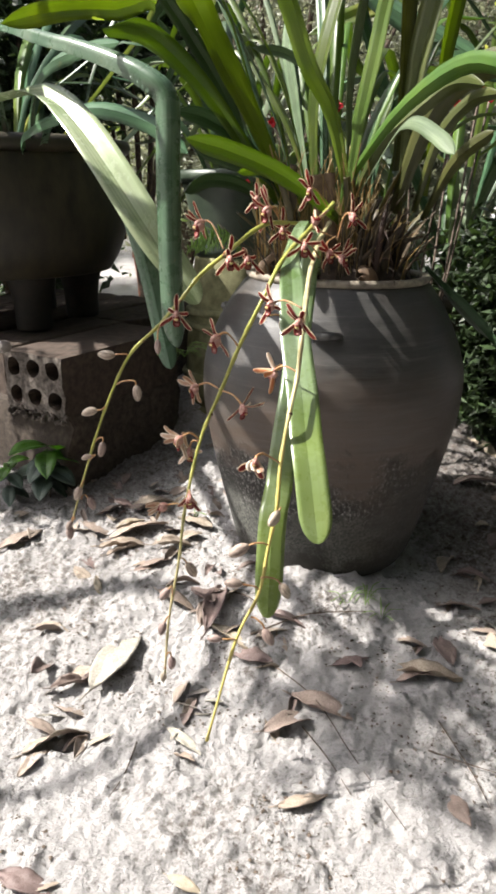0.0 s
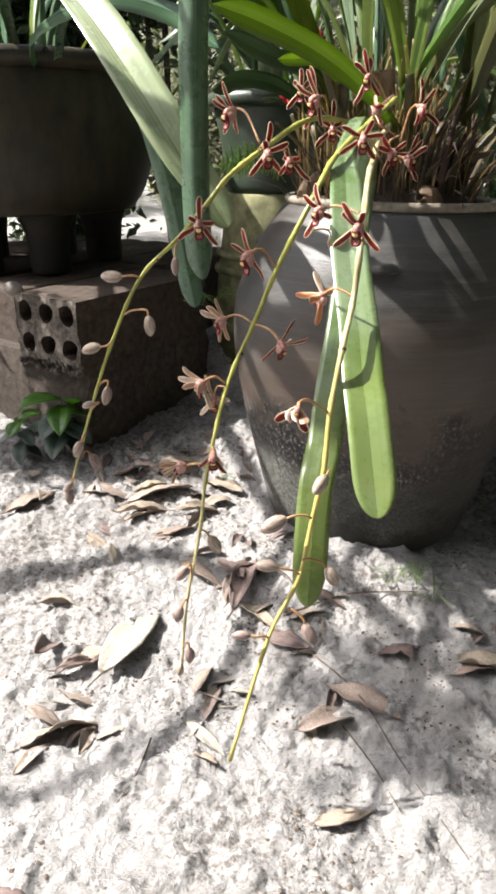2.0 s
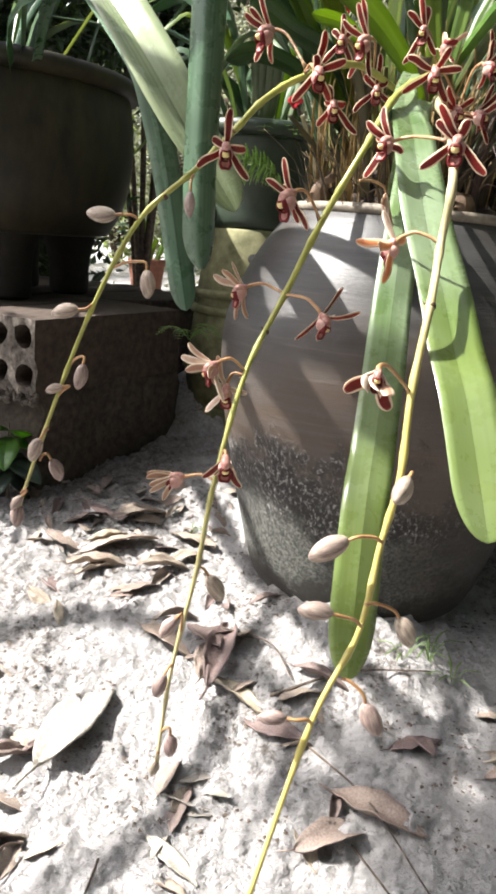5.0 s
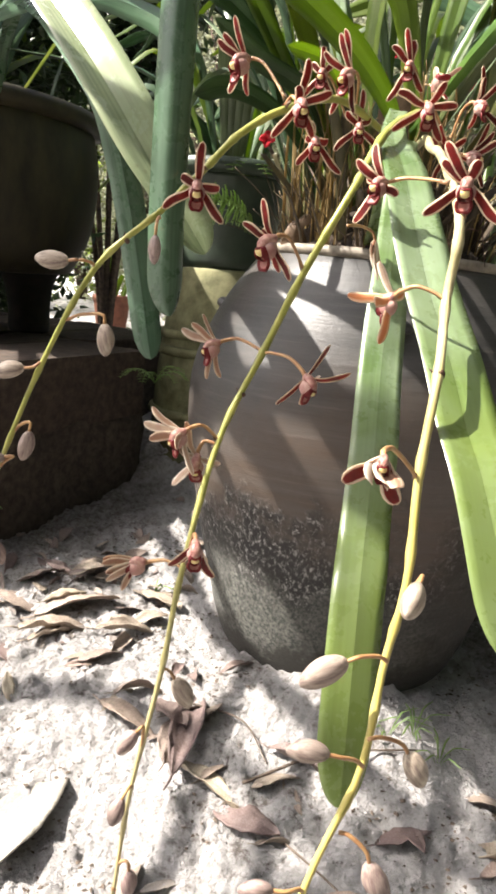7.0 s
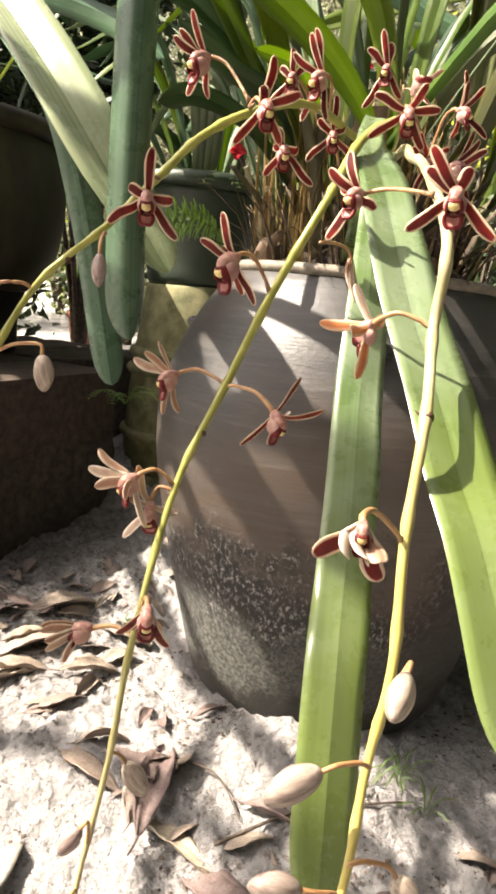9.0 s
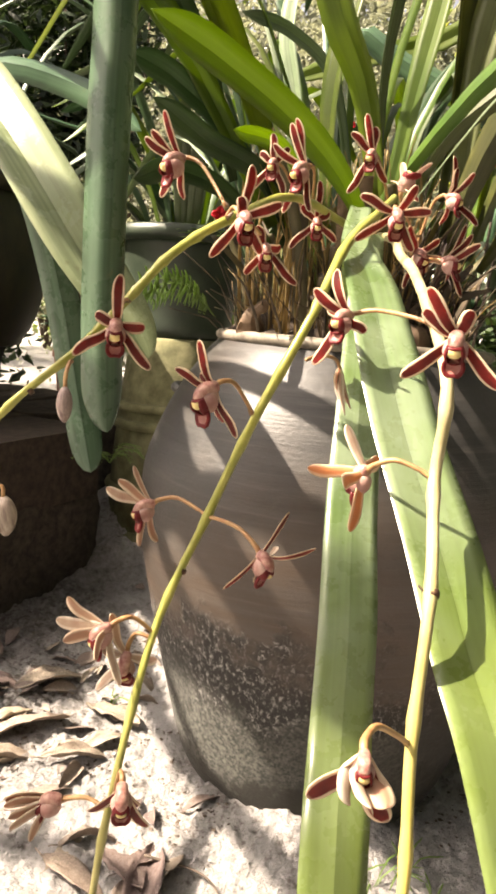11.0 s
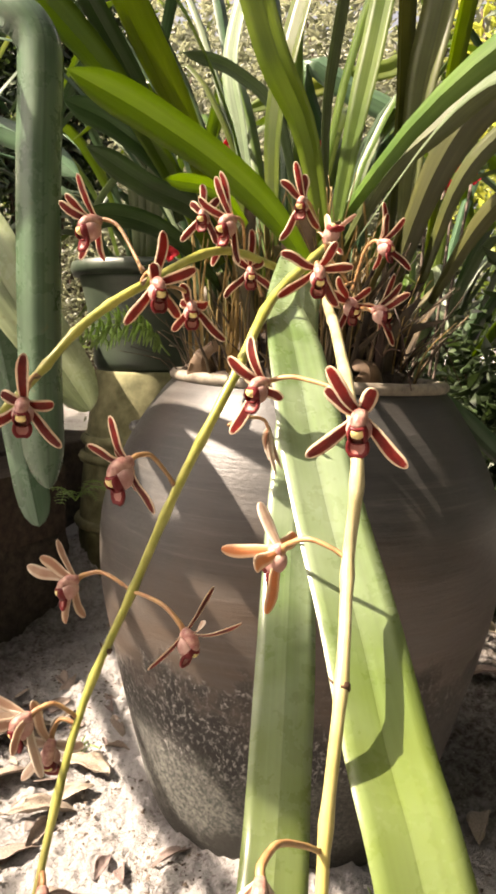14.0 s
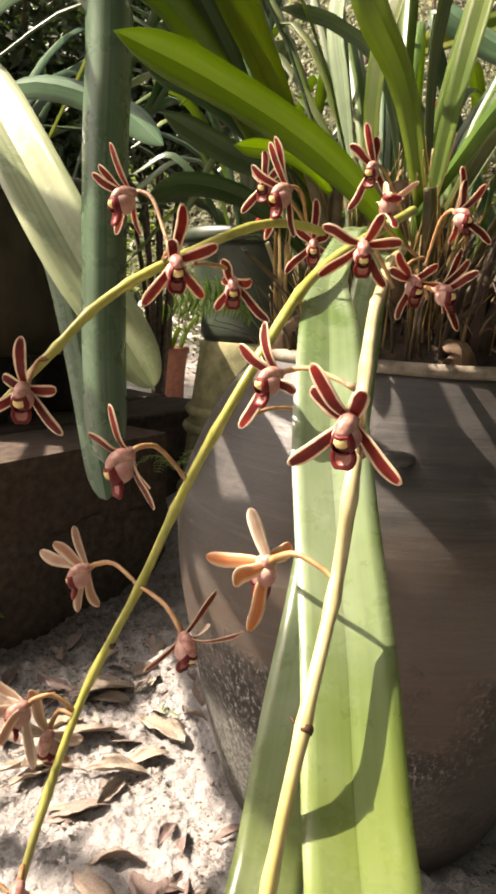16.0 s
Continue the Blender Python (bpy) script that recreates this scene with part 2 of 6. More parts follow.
BULB = simple("pseudobulb", (0.030, 0.022, 0.010), (0.090, 0.064, 0.030), 45, 0.55, relief=0.4)
BARK = simple("bark", (0.04, 0.028, 0.02), (0.13, 0.09, 0.06), 60, 0.9, relief=0.9, dist=0.004)
SOIL = simple("potting_soil", (0.018, 0.012, 0.008), (0.07, 0.048, 0.032), 90, 0.95, relief=1.0, dist=0.006)
STUB = simple("leaf_stub", (0.10, 0.062, 0.036), (0.20, 0.135, 0.085), 60, 0.7, relief=0.3)
SCAR = simple("node_scar", (0.030, 0.014, 0.008), (0.11, 0.05, 0.025), 200, 0.7, relief=0.3)
TWIG = simple("twig", (0.05, 0.036, 0.026), (0.17, 0.13, 0.10), 120, 0.85, relief=0.5)
TERRACOTTA = simple("terracotta", (0.15, 0.058, 0.036), (0.25, 0.10, 0.06), 40, 0.8, relief=0.3)
RED = simple("red_petal", (0.45, 0.01, 0.02), (0.75, 0.03, 0.05), 150, 0.45, share=0.3, relief=0.1)
# darker copy of the shrub leaf, with shade put into its colour
SHRUB_SHADED = simple("shrub_leaf_shaded", (0.020, 0.036, 0.014), (0.050, 0.080, 0.028), 12, 0.45, share=0.15, glow=(0.08, 0.14, 0.03), relief=0.1, island=True)
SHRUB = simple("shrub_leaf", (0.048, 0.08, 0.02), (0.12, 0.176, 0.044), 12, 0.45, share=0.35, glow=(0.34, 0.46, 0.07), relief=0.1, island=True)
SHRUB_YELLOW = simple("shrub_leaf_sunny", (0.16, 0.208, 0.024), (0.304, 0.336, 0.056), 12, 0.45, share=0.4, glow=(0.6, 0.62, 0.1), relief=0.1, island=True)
SHRUB_GREY = simple("shrub_leaf_grey", (0.091, 0.105, 0.063), (0.224, 0.231, 0.168), 12, 0.5, share=0.3, glow=(0.4, 0.42, 0.25), relief=0.1, island=True)
FERN = simple("fern_leaf", (0.088, 0.152, 0.04), (0.192, 0.288, 0.088), 60, 0.5, share=0.35, glow=(0.3, 0.45, 0.1), relief=0.1)
SPROUT = simple("seedling_leaf", (0.030, 0.080, 0.012), (0.090, 0.190, 0.030), 50, 0.3, share=0.3, glow=(0.3, 0.6, 0.05), relief=0.15)
SPROUT_GREY = simple("seedling_leaf_dusty", (0.045, 0.070, 0.056), (0.115, 0.150, 0.120), 50, 0.42, share=0.2, relief=0.15)


def sand_mat():
    m, nt, b = base_mat("sand", 0.95, 0.2)
    broad = tex(nt, 3.0, 5, 0.6)
    fine = tex(nt, 230, 6, 0.7)
    lump = tex(nt, 48, 6, 0.7)
    c = mix(nt, ramp(nt, broad, (0.35, grey(0)), (0.7, grey(1))), (0.352, 0.340, 0.333), (0.446, 0.434, 0.425))
    c = mix(nt, ramp(nt, fine, (0.28, grey(0.5)), (0.50, grey(0))), c, (0.21, 0.192, 0.178))
    c = mix(nt, ramp(nt, lump, (0.30, grey(0.6)), (0.42, grey(0))), c, (0.19, 0.168, 0.154))
    humus = ramp(nt, calc(nt, "MULTIPLY", tex(nt, 2.2, 4, 0.65), tex(nt, 90, 4, 0.7)), (0.27, grey(0)), (0.36, grey(0.8)))
    c = mix(nt, humus, c, (0.10, 0.08, 0.065))
    pits = ramp(nt, tex(nt, 95, 5, 0.7), (0.31, grey(0.75)), (0.39, grey(0)))
    c = mix(nt, pits, c, (0.12, 0.105, 0.095))
    # dark speckled ground in two rounds: right of the jar and beside the plinth
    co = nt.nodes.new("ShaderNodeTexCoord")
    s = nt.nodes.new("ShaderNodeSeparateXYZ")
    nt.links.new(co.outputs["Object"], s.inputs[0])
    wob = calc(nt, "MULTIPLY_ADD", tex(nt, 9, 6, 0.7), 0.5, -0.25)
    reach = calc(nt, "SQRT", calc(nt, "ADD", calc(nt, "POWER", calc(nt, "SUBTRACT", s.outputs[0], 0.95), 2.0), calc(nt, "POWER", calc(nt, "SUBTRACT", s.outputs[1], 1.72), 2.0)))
    dark_ground = ramp(nt, calc(nt, "ADD", reach, wob), (0.52, grey(1)), (0.72, grey(0)))
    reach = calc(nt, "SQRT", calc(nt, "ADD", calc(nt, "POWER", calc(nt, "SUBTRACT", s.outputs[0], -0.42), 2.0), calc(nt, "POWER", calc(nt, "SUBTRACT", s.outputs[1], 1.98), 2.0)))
    dark_ground = calc(nt, "MAXIMUM", dark_ground, ramp(nt, calc(nt, "ADD", reach, wob), (0.20, grey(0.9)), (0.38, grey(0))))
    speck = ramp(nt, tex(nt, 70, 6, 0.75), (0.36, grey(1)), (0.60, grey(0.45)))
    c = mix(nt, calc(nt, "MULTIPLY", dark_ground, speck), c, (0.075, 0.058, 0.045))
    nt.links.new(c, b.inputs["Base Color"])
    h = calc(nt, "ADD", calc(nt, "MULTIPLY", lump, 1.0), calc(nt, "MULTIPLY", fine, 0.45))
    h = calc(nt, "SUBTRACT", h, calc(nt, "MULTIPLY", pits, 0.3))
    h = calc(nt, "ADD", h, calc(nt, "MULTIPLY", tex(nt, 15, 4, 0.6), 2.2))
    bump(nt, b, h, 1.0, 0.015)
    return m


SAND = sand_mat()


def jar_mat():
    """Brown-grey stoneware, thumb-smoothed rings, a lime and lichen crust round the foot."""
    m, nt, b = base_mat("stoneware", 0.5, 0.42)
    co = nt.nodes.new("ShaderNodeTexCoord")
    s = nt.nodes.new("ShaderNodeSeparateXYZ")
    nt.links.new(co.outputs["Object"], s.inputs[0])
    z = s.outputs[2]
    rings = tex(nt, 22, 6, 0.7, stretch=(0.25, 0.25, 2.6))
    c = mix(nt, ramp(nt, rings, (0.3, grey(0)), (0.72, grey(1))), (0.021, 0.021, 0.0205), (0.058, 0.056, 0.053))
    wipe = tex(nt, 55, 5, 0.7, stretch=(0.12, 0.12, 3.0))
    c = mix(nt, ramp(nt, wipe, (0.56, grey(0)), (0.72, grey(0.55))), c, (0.105, 0.096, 0.086))
    c = mix(nt, ramp(nt, wipe, (0.30, grey(0.6)), (0.44, grey(0))), c, (0.017, 0.015, 0.013))
    cloud = tex(nt, 5, 5, 0.6)
    c = mix(nt, ramp(nt, cloud, (0.48, grey(0)), (0.70, grey(0.4))), c, (0.066, 0.046, 0.033))
    pale = tex(nt, 16, 6, 0.7)
    c = mix(nt, ramp(nt, pale, (0.60, grey(0)), (0.75, grey(0.35))), c, (0.11, 0.10, 0.092))
    brim = calc(nt, "ADD", z, calc(nt, "MULTIPLY_ADD", tex(nt, 7, 5, 0.7), 0.34, -0.17))
    rust = ramp(nt, brim, (0.20, grey(0)), (0.27, grey(0.5)), (0.36, grey(0.35)), (0.46, grey(0)))
    c = mix(nt, calc(nt, "MULTIPLY", rust, ramp(nt, rings, (0.3, grey(1)), (0.7, grey(0.45)))), c, (0.098, 0.060, 0.036))
    low = ramp(nt, brim, (0.235, grey(1)), (0.275, grey(0)))
    crust = tex(nt, 170, 8, 0.8, stretch=(1, 1, 0.7))
    lime = ramp(nt, crust, (0.52, grey(0)), (0.61, grey(1)))
    patch = ramp(nt, tex(nt, 9, 4, 0.6), (0.36, grey(0.35)), (0.58, grey(0.95)))
    scab = mix(nt, lime, (0.028, 0.026, 0.024), (0.40, 0.39, 0.365))
    # grey-green lichen below, bare dark patches between
    soft = mix(nt, ramp(nt, tex(nt, 190, 7, 0.75), (0.42, grey(0)), (0.58, grey(1))), (0.030, 0.036, 0.032), (0.160, 0.158, 0.136))
    moss = ramp(nt, calc(nt, "ADD", brim, calc(nt, "MULTIPLY_ADD", tex(nt, 17, 5, 0.65), 0.30, -0.15)), (0.14, grey(0.9)), (0.19, grey(0)))
    scab = mix(nt, moss, scab, soft)
    bare = ramp(nt, tex(nt, 13, 6, 0.7), (0.36, grey(0.9)), (0.46, grey(0)))
    scab = mix(nt, bare, scab, (0.030, 0.027, 0.023))
    sunny = ramp(nt, calc(nt, "ADD", s.outputs[0], calc(nt, "MULTIPLY_ADD", tex(nt, 6, 4, 0.6), 0.3, -0.15)), (0.0, grey(1)), (0.14, grey(0.16)))
    patch = calc(nt, "MULTIPLY", patch, sunny)
    c = mix(nt, calc(nt, "MULTIPLY", low, patch), c, scab)
    # dark damp algae just above the sand
    damp = ramp(nt, calc(nt, "ADD", z, calc(nt, "MULTIPLY_ADD", tex(nt, 12, 6, 0.7), 0.34, -0.17)), (0.050, grey(0.9)), (0.095, grey(0)))
    c = mix(nt, damp, c, (0.026, 0.024, 0.019))
    nt.links.new(c, b.inputs["Base Color"])
    nt.links.new(calc(nt, "ADD", calc(nt, "MULTIPLY_ADD", low, 0.45, 0.30), calc(nt, "MULTIPLY", rings, 0.3)), b.inputs["Roughness"])
    h = calc(nt, "ADD", calc(nt, "MULTIPLY", calc(nt, "MULTIPLY", low, patch), calc(nt, "MULTIPLY", crust, 1.6)), calc(nt, "MULTIPLY", calc(nt, "ADD", rings, calc(nt, "ADD", wipe, tex(nt, 130, 5, 0.7))), 0.16))
    bump(nt, b, h, 0.6, 0.006)
    return m


STONEWARE = jar_mat()
RIM = simple("stoneware_rim", (0.111, 0.093, 0.072), (0.281, 0.246, 0.191), 60, 0.6, relief=0.3)
GLAZE_DARK = simple("dark_glaze", (0.011, 0.009, 0.004), (0.040, 0.033, 0.016), 26, 0.55, relief=0.5, stretch=(1, 1, 0.45))
GLAZE_GREEN = simple("green_glaze", (0.024, 0.036, 0.024), (0.054, 0.072, 0.048), 14, 0.42, relief=0.15)
CEMENT = simple("mossy_cement", (0.085, 0.086, 0.038), (0.235, 0.225, 0.120), 22, 0.85, relief=0.5, dist=0.003)
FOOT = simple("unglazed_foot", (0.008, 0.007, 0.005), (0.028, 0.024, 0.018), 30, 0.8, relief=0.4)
# pale mortar crust, its colour also holding the weak sun on the end
BRICK_END = simple("crusted_lit_brick_end", (0.030, 0.022, 0.018), (0.19, 0.165, 0.14), 60, 0.95, relief=0.9, dist=0.004)
# near-black: the plinth's deep shade is put into brick and mortar colour
BRICK_SHADED = simple("old_brick_shaded", (0.031, 0.021, 0.015), (0.086, 0.062, 0.047), 50, 0.92, relief=0.9, dist=0.004)
MORTAR_SHADED = simple("mortar", (0.028, 0.021, 0.015), (0.080, 0.063, 0.049), 60, 0.95, relief=0.9, dist=0.004)
DRY = simple("dry_leaf_brown", (0.15, 0.109, 0.09), (0.33, 0.27, 0.232), 40, 0.62, relief=0.35, vary=0.35, share=0.12)
DRY_PALE = simple("dry_leaf_grey", (0.200, 0.176, 0.150), (0.400, 0.372, 0.330), 40, 0.6, relief=0.35, vary=0.2, share=0.12)
DRY_TAN = simple("dry_leaf_tan", (0.230, 0.172, 0.132), (0.430, 0.360, 0.300), 40, 0.55, relief=0.35, vary=0.2, share=0.15)


# ---------------------------------------------------------------- building helpers
ORIGIN = {}


def thing(name, at, label, category, group=""):
    """An empty at the base of a thing; its parts hang under it."""
    e = new(name)
    e.empty_display_size = 0.05
    e.location = at
    ORIGIN[e] = Vector(at)
    return tagged(e, label, category, group)


def finish(bm, mats, smooth=True):
    me = bpy.data.meshes.new("mesh")
    bm.normal_update()
    bm.to_mesh(me)
    bm.free()
    for m in mats if isinstance(mats, (list, tuple)) else [mats]:
        me.materials.append(m)
    if smooth:
        me.polygons.foreach_set("use_smooth", [True] * len(me.polygons))
    return me


def part(name, bm, mats, parent=None, label="", smooth=True):
    """One mesh, built in world places, under a thing or a part (or on its own)."""
    at = ORIGIN.get(parent, Vector())
    bmesh.ops.translate(bm, verts=bm.verts, vec=-at)
    ob = new(name, finish(bm, mats, smooth))
    ob.parent = parent
    ORIGIN[ob] = at
    return tagged(ob, label)


def place(name, me, parent, m, label=""):
    """A shared mesh under a parent, at the world pose m."""
    ob = new(name, me)
    ob.parent = parent
    ob.matrix_basis = Matrix.Translation(-ORIGIN.get(parent, Vector())) @ m
    return tagged(ob, label)


def spline(pts, n, ease=1.0):
    """n + 1 places along a smooth curve through the given ones; ease above 1 sets them closer towards its end."""
    p = [Vector(q) for q in pts]
    p = [2 * p[0] - p[1], *p, 2 * p[-1] - p[-2]]
    out = []
    for i in range(n + 1):
        s = (1 - (1 - i / n) ** ease) * (len(p) - 3)
        k = min(int(s), len(p) - 4)
        t = s - k
        a, b, c, d = p[k:k + 4]
        out.append(0.5 * (2 * b + (c - a) * t + (2 * a - 5 * b + 4 * c - d) * t * t + (3 * b - a - 3 * c + d) * t ** 3))
    return out


def tube(bm, pts, radius, sides=8, mat=0):
    """A round rod along places; radius is a number or a function of 0..1."""
    rings = []
    n = len(pts) - 1
    side = Vector((1, 0.13, 0.07))
    for i, p in enumerate(pts):
        d = (pts[min(i + 1, n)] - pts[max(i - 1, 0)]).normalized()
        x = d.cross(side)
        if x.length < 0.1:
            x = d.cross(Vector((0, 1, 0)))
        x.normalize()
        y = d.cross(x)
        r = radius(i / n) if callable(radius) else radius
        rings.append([bm.verts.new(p + r * (math.cos(a) * x + math.sin(a) * y)) for a in (2 * math.pi * k / sides for k in range(sides))])
    for a, b in zip(rings, rings[1:]):
        for k in range(sides):
            f = bm.faces.new((a[k], a[(k + 1) % sides], b[(k + 1) % sides], b[k]))
            f.material_index = mat
    bm.faces.new(rings[0][::-1]).material_index = mat
    bm.faces.new(rings[-1]).material_index = mat
    return bm


def strap(bm, pts, width, across=None, fold=0.42, thick=0.0016, profile=None, n=22, twist=0.0, back=0, wave=0.0, cols=4, keel=True, bow=1.0):
    """A keeled blade along a curve, with two skins. across: the way its breadth lies. u runs over the breadth, v along it."""
    uvl = bm.loops.layers.uv.verify()
    c = spline(pts, n, 1.8)
    profile = profile or (lambda t: min(1.0, 0.45 + 1.3 * t) * (1 - max(0.0, (t - 0.78) / 0.22) ** 3.2))
    rows = []
    last = None
    for i, p in enumerate(c):
        t = 1 - (1 - i / n) ** 1.8
        d = (c[min(i + 1, n)] - c[max(i - 1, 0)]).normalized()
        if across is not None:
            x = Vector(across)
        else:
            x = d.cross(Vector((0, 0, 1)))
            if x.length < 0.25 and last is not None:
                x = last.copy()
        x = x - d * x.dot(d)
        x.normalize()
        if last is not None and across is None and x.dot(last) < 0:
            x = -x
        last = x.copy()
        nrm = x.cross(d).normalized()
        if twist:
            a = twist * t
            x, nrm = math.cos(a) * x + math.sin(a) * nrm, math.cos(a) * nrm - math.sin(a) * x
        w = max(width * profile(t), 0.0004)
        top, low = [], []
        for k in range(cols + 1):
            s = 2 * k / cols - 1
            q = p + x * (0.5 * w * s) + nrm * (abs(s) ** bow * fold * 0.5 * w + wave * w * math.sin(9 * t + 2 * s))
            th = thick * (1.0 if k == cols // 2 else 0.6 if 0 < k < cols else 0.22)
            top.append(bm.verts.new(q + nrm * th * 0.5))
            low.append(bm.verts.new(q - nrm * th * 0.5))
        rows.append((top, low, t))
    for (ta, la, a), (tb, lb, b) in zip(rows, rows[1:]):
        for k in range(cols):
            for vs, mi in (((ta[k], ta[k + 1], tb[k + 1], tb[k]), 0), ((la[k + 1], la[k], lb[k], lb[k + 1]), back)):
                f = bm.faces.new(vs)
                f.material_index = mi
                us = (k, k + 1, k + 1, k) if vs[0] is ta[k] else (k + 1, k, k, k + 1)
                for lp, uu, vv in zip(f.loops, us, (a, a, b, b)):
                    lp[uvl].uv = (uu / cols, vv)
        for row_a, row_b in ((ta, tb), (la, lb)):
            bm.edges.get((row_a[cols // 2], row_b[cols // 2])).smooth = not keel
        for k, flip in ((0, 0), (cols, 1)):
            vs = (la[k], ta[k], tb[k], lb[k])
            f = bm.faces.new(vs[::-1] if flip else vs)
            for lp in f.loops:
                lp[uvl].uv = (k / cols, (a + b) / 2)
    for (top, low, t), flip in ((rows[0], 0), (rows[-1], 1)):
        for k in range(cols):
            vs = (top[k + 1], top[k], low[k], low[k + 1])
            f = bm.faces.new(vs[::-1] if flip else vs)
            for lp in f.loops:
                lp[uvl].uv = ((k + 0.5) / cols, t)
    return bm


def blunt(t):
    """The outline of an old leaf with a rounded tip."""
    return min(1.0, 0.5 + 1.1 * t) * math.sqrt(max(0.0, 1 - max(0.0, (t - 0.955) / 0.045) ** 2.0))


def blade(parent, mat, width, pts, across=None, label="", name="leaf", **kw):
    return part(name, strap(bmesh.new(), pts, width, across, **kw), mat, parent, label)


def lathe(bm, profile, centre, sides=64, mat=0, wobble=0.0, lean=None):
    """Turns (radius, height) pairs round an upright line. Closed where the radius is 0."""
    cx, cy, cz = centre
    rings = []
    for r, z in profile:
        if r < 1e-6:
            rings.append([bm.verts.new((cx, cy, cz + z))])
            continue
        ring = []
        for k in range(sides):
            a = 2 * math.pi * k / sides
            rr = r * (1 + wobble * noise.noise(Vector((2 * math.cos(a), 2 * math.sin(a), 7 * z + 3))))
            ring.append(bm.verts.new((cx + rr * math.cos(a), cy + rr * math.sin(a), cz + z)))
        rings.append(ring)
    for a, b in zip(rings, rings[1:]):
        for k in range(sides):
            j = (k + 1) % sides
            if len(a) == 1 and len(b) == 1:
                continue
            vs = (a[0], b[j], b[k]) if len(a) == 1 else (a[k], a[j], b[0]) if len(b) == 1 else (a[k], a[j], b[j], b[k])
            bm.faces.new(vs).material_index = mat
    if lean:
        bmesh.ops.rotate(bm, verts=bm.verts, cent=centre, matrix=Euler([radians(a) for a in lean]).to_matrix())
    return bm


def smooth_profile(pairs, n):
    return [(max(p.x, 0), p.z) for p in spline([(r, 0, z) for r, z in pairs], n)]


def block(bm, m, size, bevel=0.004, rough=0.0, mat=0):
    """A worn cuboid at a pose, its base in the middle of the lower face."""
    got = bmesh.ops.create_cube(bm, size=1.0, matrix=m @ Matrix.Translation((0, 0, size[2] / 2)) @ Matrix.Diagonal((*size, 1)))
    edges = list({e for v in got["verts"] for e in v.link_edges})
    got = bmesh.ops.bevel(bm, geom=edges, offset=bevel, segments=2, affect="EDGES", profile=0.6)
    for f in got["faces"]:
        f.material_index = mat
    return bm


def lie(x, y, yaw=0.0, up=0.0, pitch=0.0, roll=0.0):
    """A pose on the sand."""
    return pose(x, y, ground_height(x, y) + up, pitch, roll, yaw)


# ---------------------------------------------------------------- the sand
def ground_height(x, y):
    s = min(max((y - 0.8) / 1.3, 0.0), 1.0)
    h = 0.155 * s * s * (3 - 2 * s) * 0.75 + 0.04 * s
    h += 0.050 * math.exp(-((x - 0.12) ** 2 + (y - 1.33) ** 2) / 0.035)
    h += 0.02 * math.exp(-((x - 0.2) ** 2 + (y - 1.22) ** 2) / 0.03)
    bank = min(max((y - 2.0) / 0.24, 0.0), 1.0)
    h += 0.13 * bank * bank * (3 - 2 * bank) * math.exp(-((x + 0.08) / 0.26) ** 2) * math.exp(-max(0.0, y - 2.5))
    near = math.exp(-max(0.0, math.hypot(x, y - 1.2) - 1.2))
    h += near * (0.014 * noise.noise(Vector((x * 5, y * 5, 1.7))) + 0.006 * noise.noise(Vector((x * 15, y * 15, 4.2))))
    return h


def sand_relief(x, y):
    v = 0.0072 * noise.noise(Vector((x * 40, y * 40, 0.3))) + 0.0066 * noise.noise(Vector((x * 88, y * 88, 2.1))) + 0.0034 * noise.noise(Vector((x * 135, y * 135, 6.4)))
    v += 0.020 * max(0.0, noise.noise(Vector((x * 24, y * 24, 9.0)))) ** 1.3 - 0.006 * max(0.0, noise.noise(Vector((x * 60, y * 60, 5.0))) - 0.15)
    return v


def axis_steps(lo, hi, step, reach):
    mid = list(np.arange(lo, hi, step))
    out, d, v = [], step, mid[-1]
    while v < reach:
        d *= 1.28
        v += d
        out.append(v)
    left, d, v = [], step, mid[0]
    while v > -reach:
        d *= 1.28
        v -= d
        left.append(v)
    return left[::-1] + mid + out


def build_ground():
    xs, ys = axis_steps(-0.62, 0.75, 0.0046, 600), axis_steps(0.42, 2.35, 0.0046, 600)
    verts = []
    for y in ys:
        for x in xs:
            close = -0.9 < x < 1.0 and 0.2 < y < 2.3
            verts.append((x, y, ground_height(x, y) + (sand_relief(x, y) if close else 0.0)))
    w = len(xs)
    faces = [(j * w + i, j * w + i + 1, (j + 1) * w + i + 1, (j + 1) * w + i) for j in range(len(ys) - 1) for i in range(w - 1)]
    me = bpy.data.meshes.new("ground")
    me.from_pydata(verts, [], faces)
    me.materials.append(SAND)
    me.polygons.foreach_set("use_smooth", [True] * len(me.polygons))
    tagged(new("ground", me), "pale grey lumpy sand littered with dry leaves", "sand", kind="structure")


build_ground()


# ---------------------------------------------------------------- the jar
JAR = (0.178, 1.515, 0.089)
JAR_LEAN = (0.0, 1.67, 0.0)


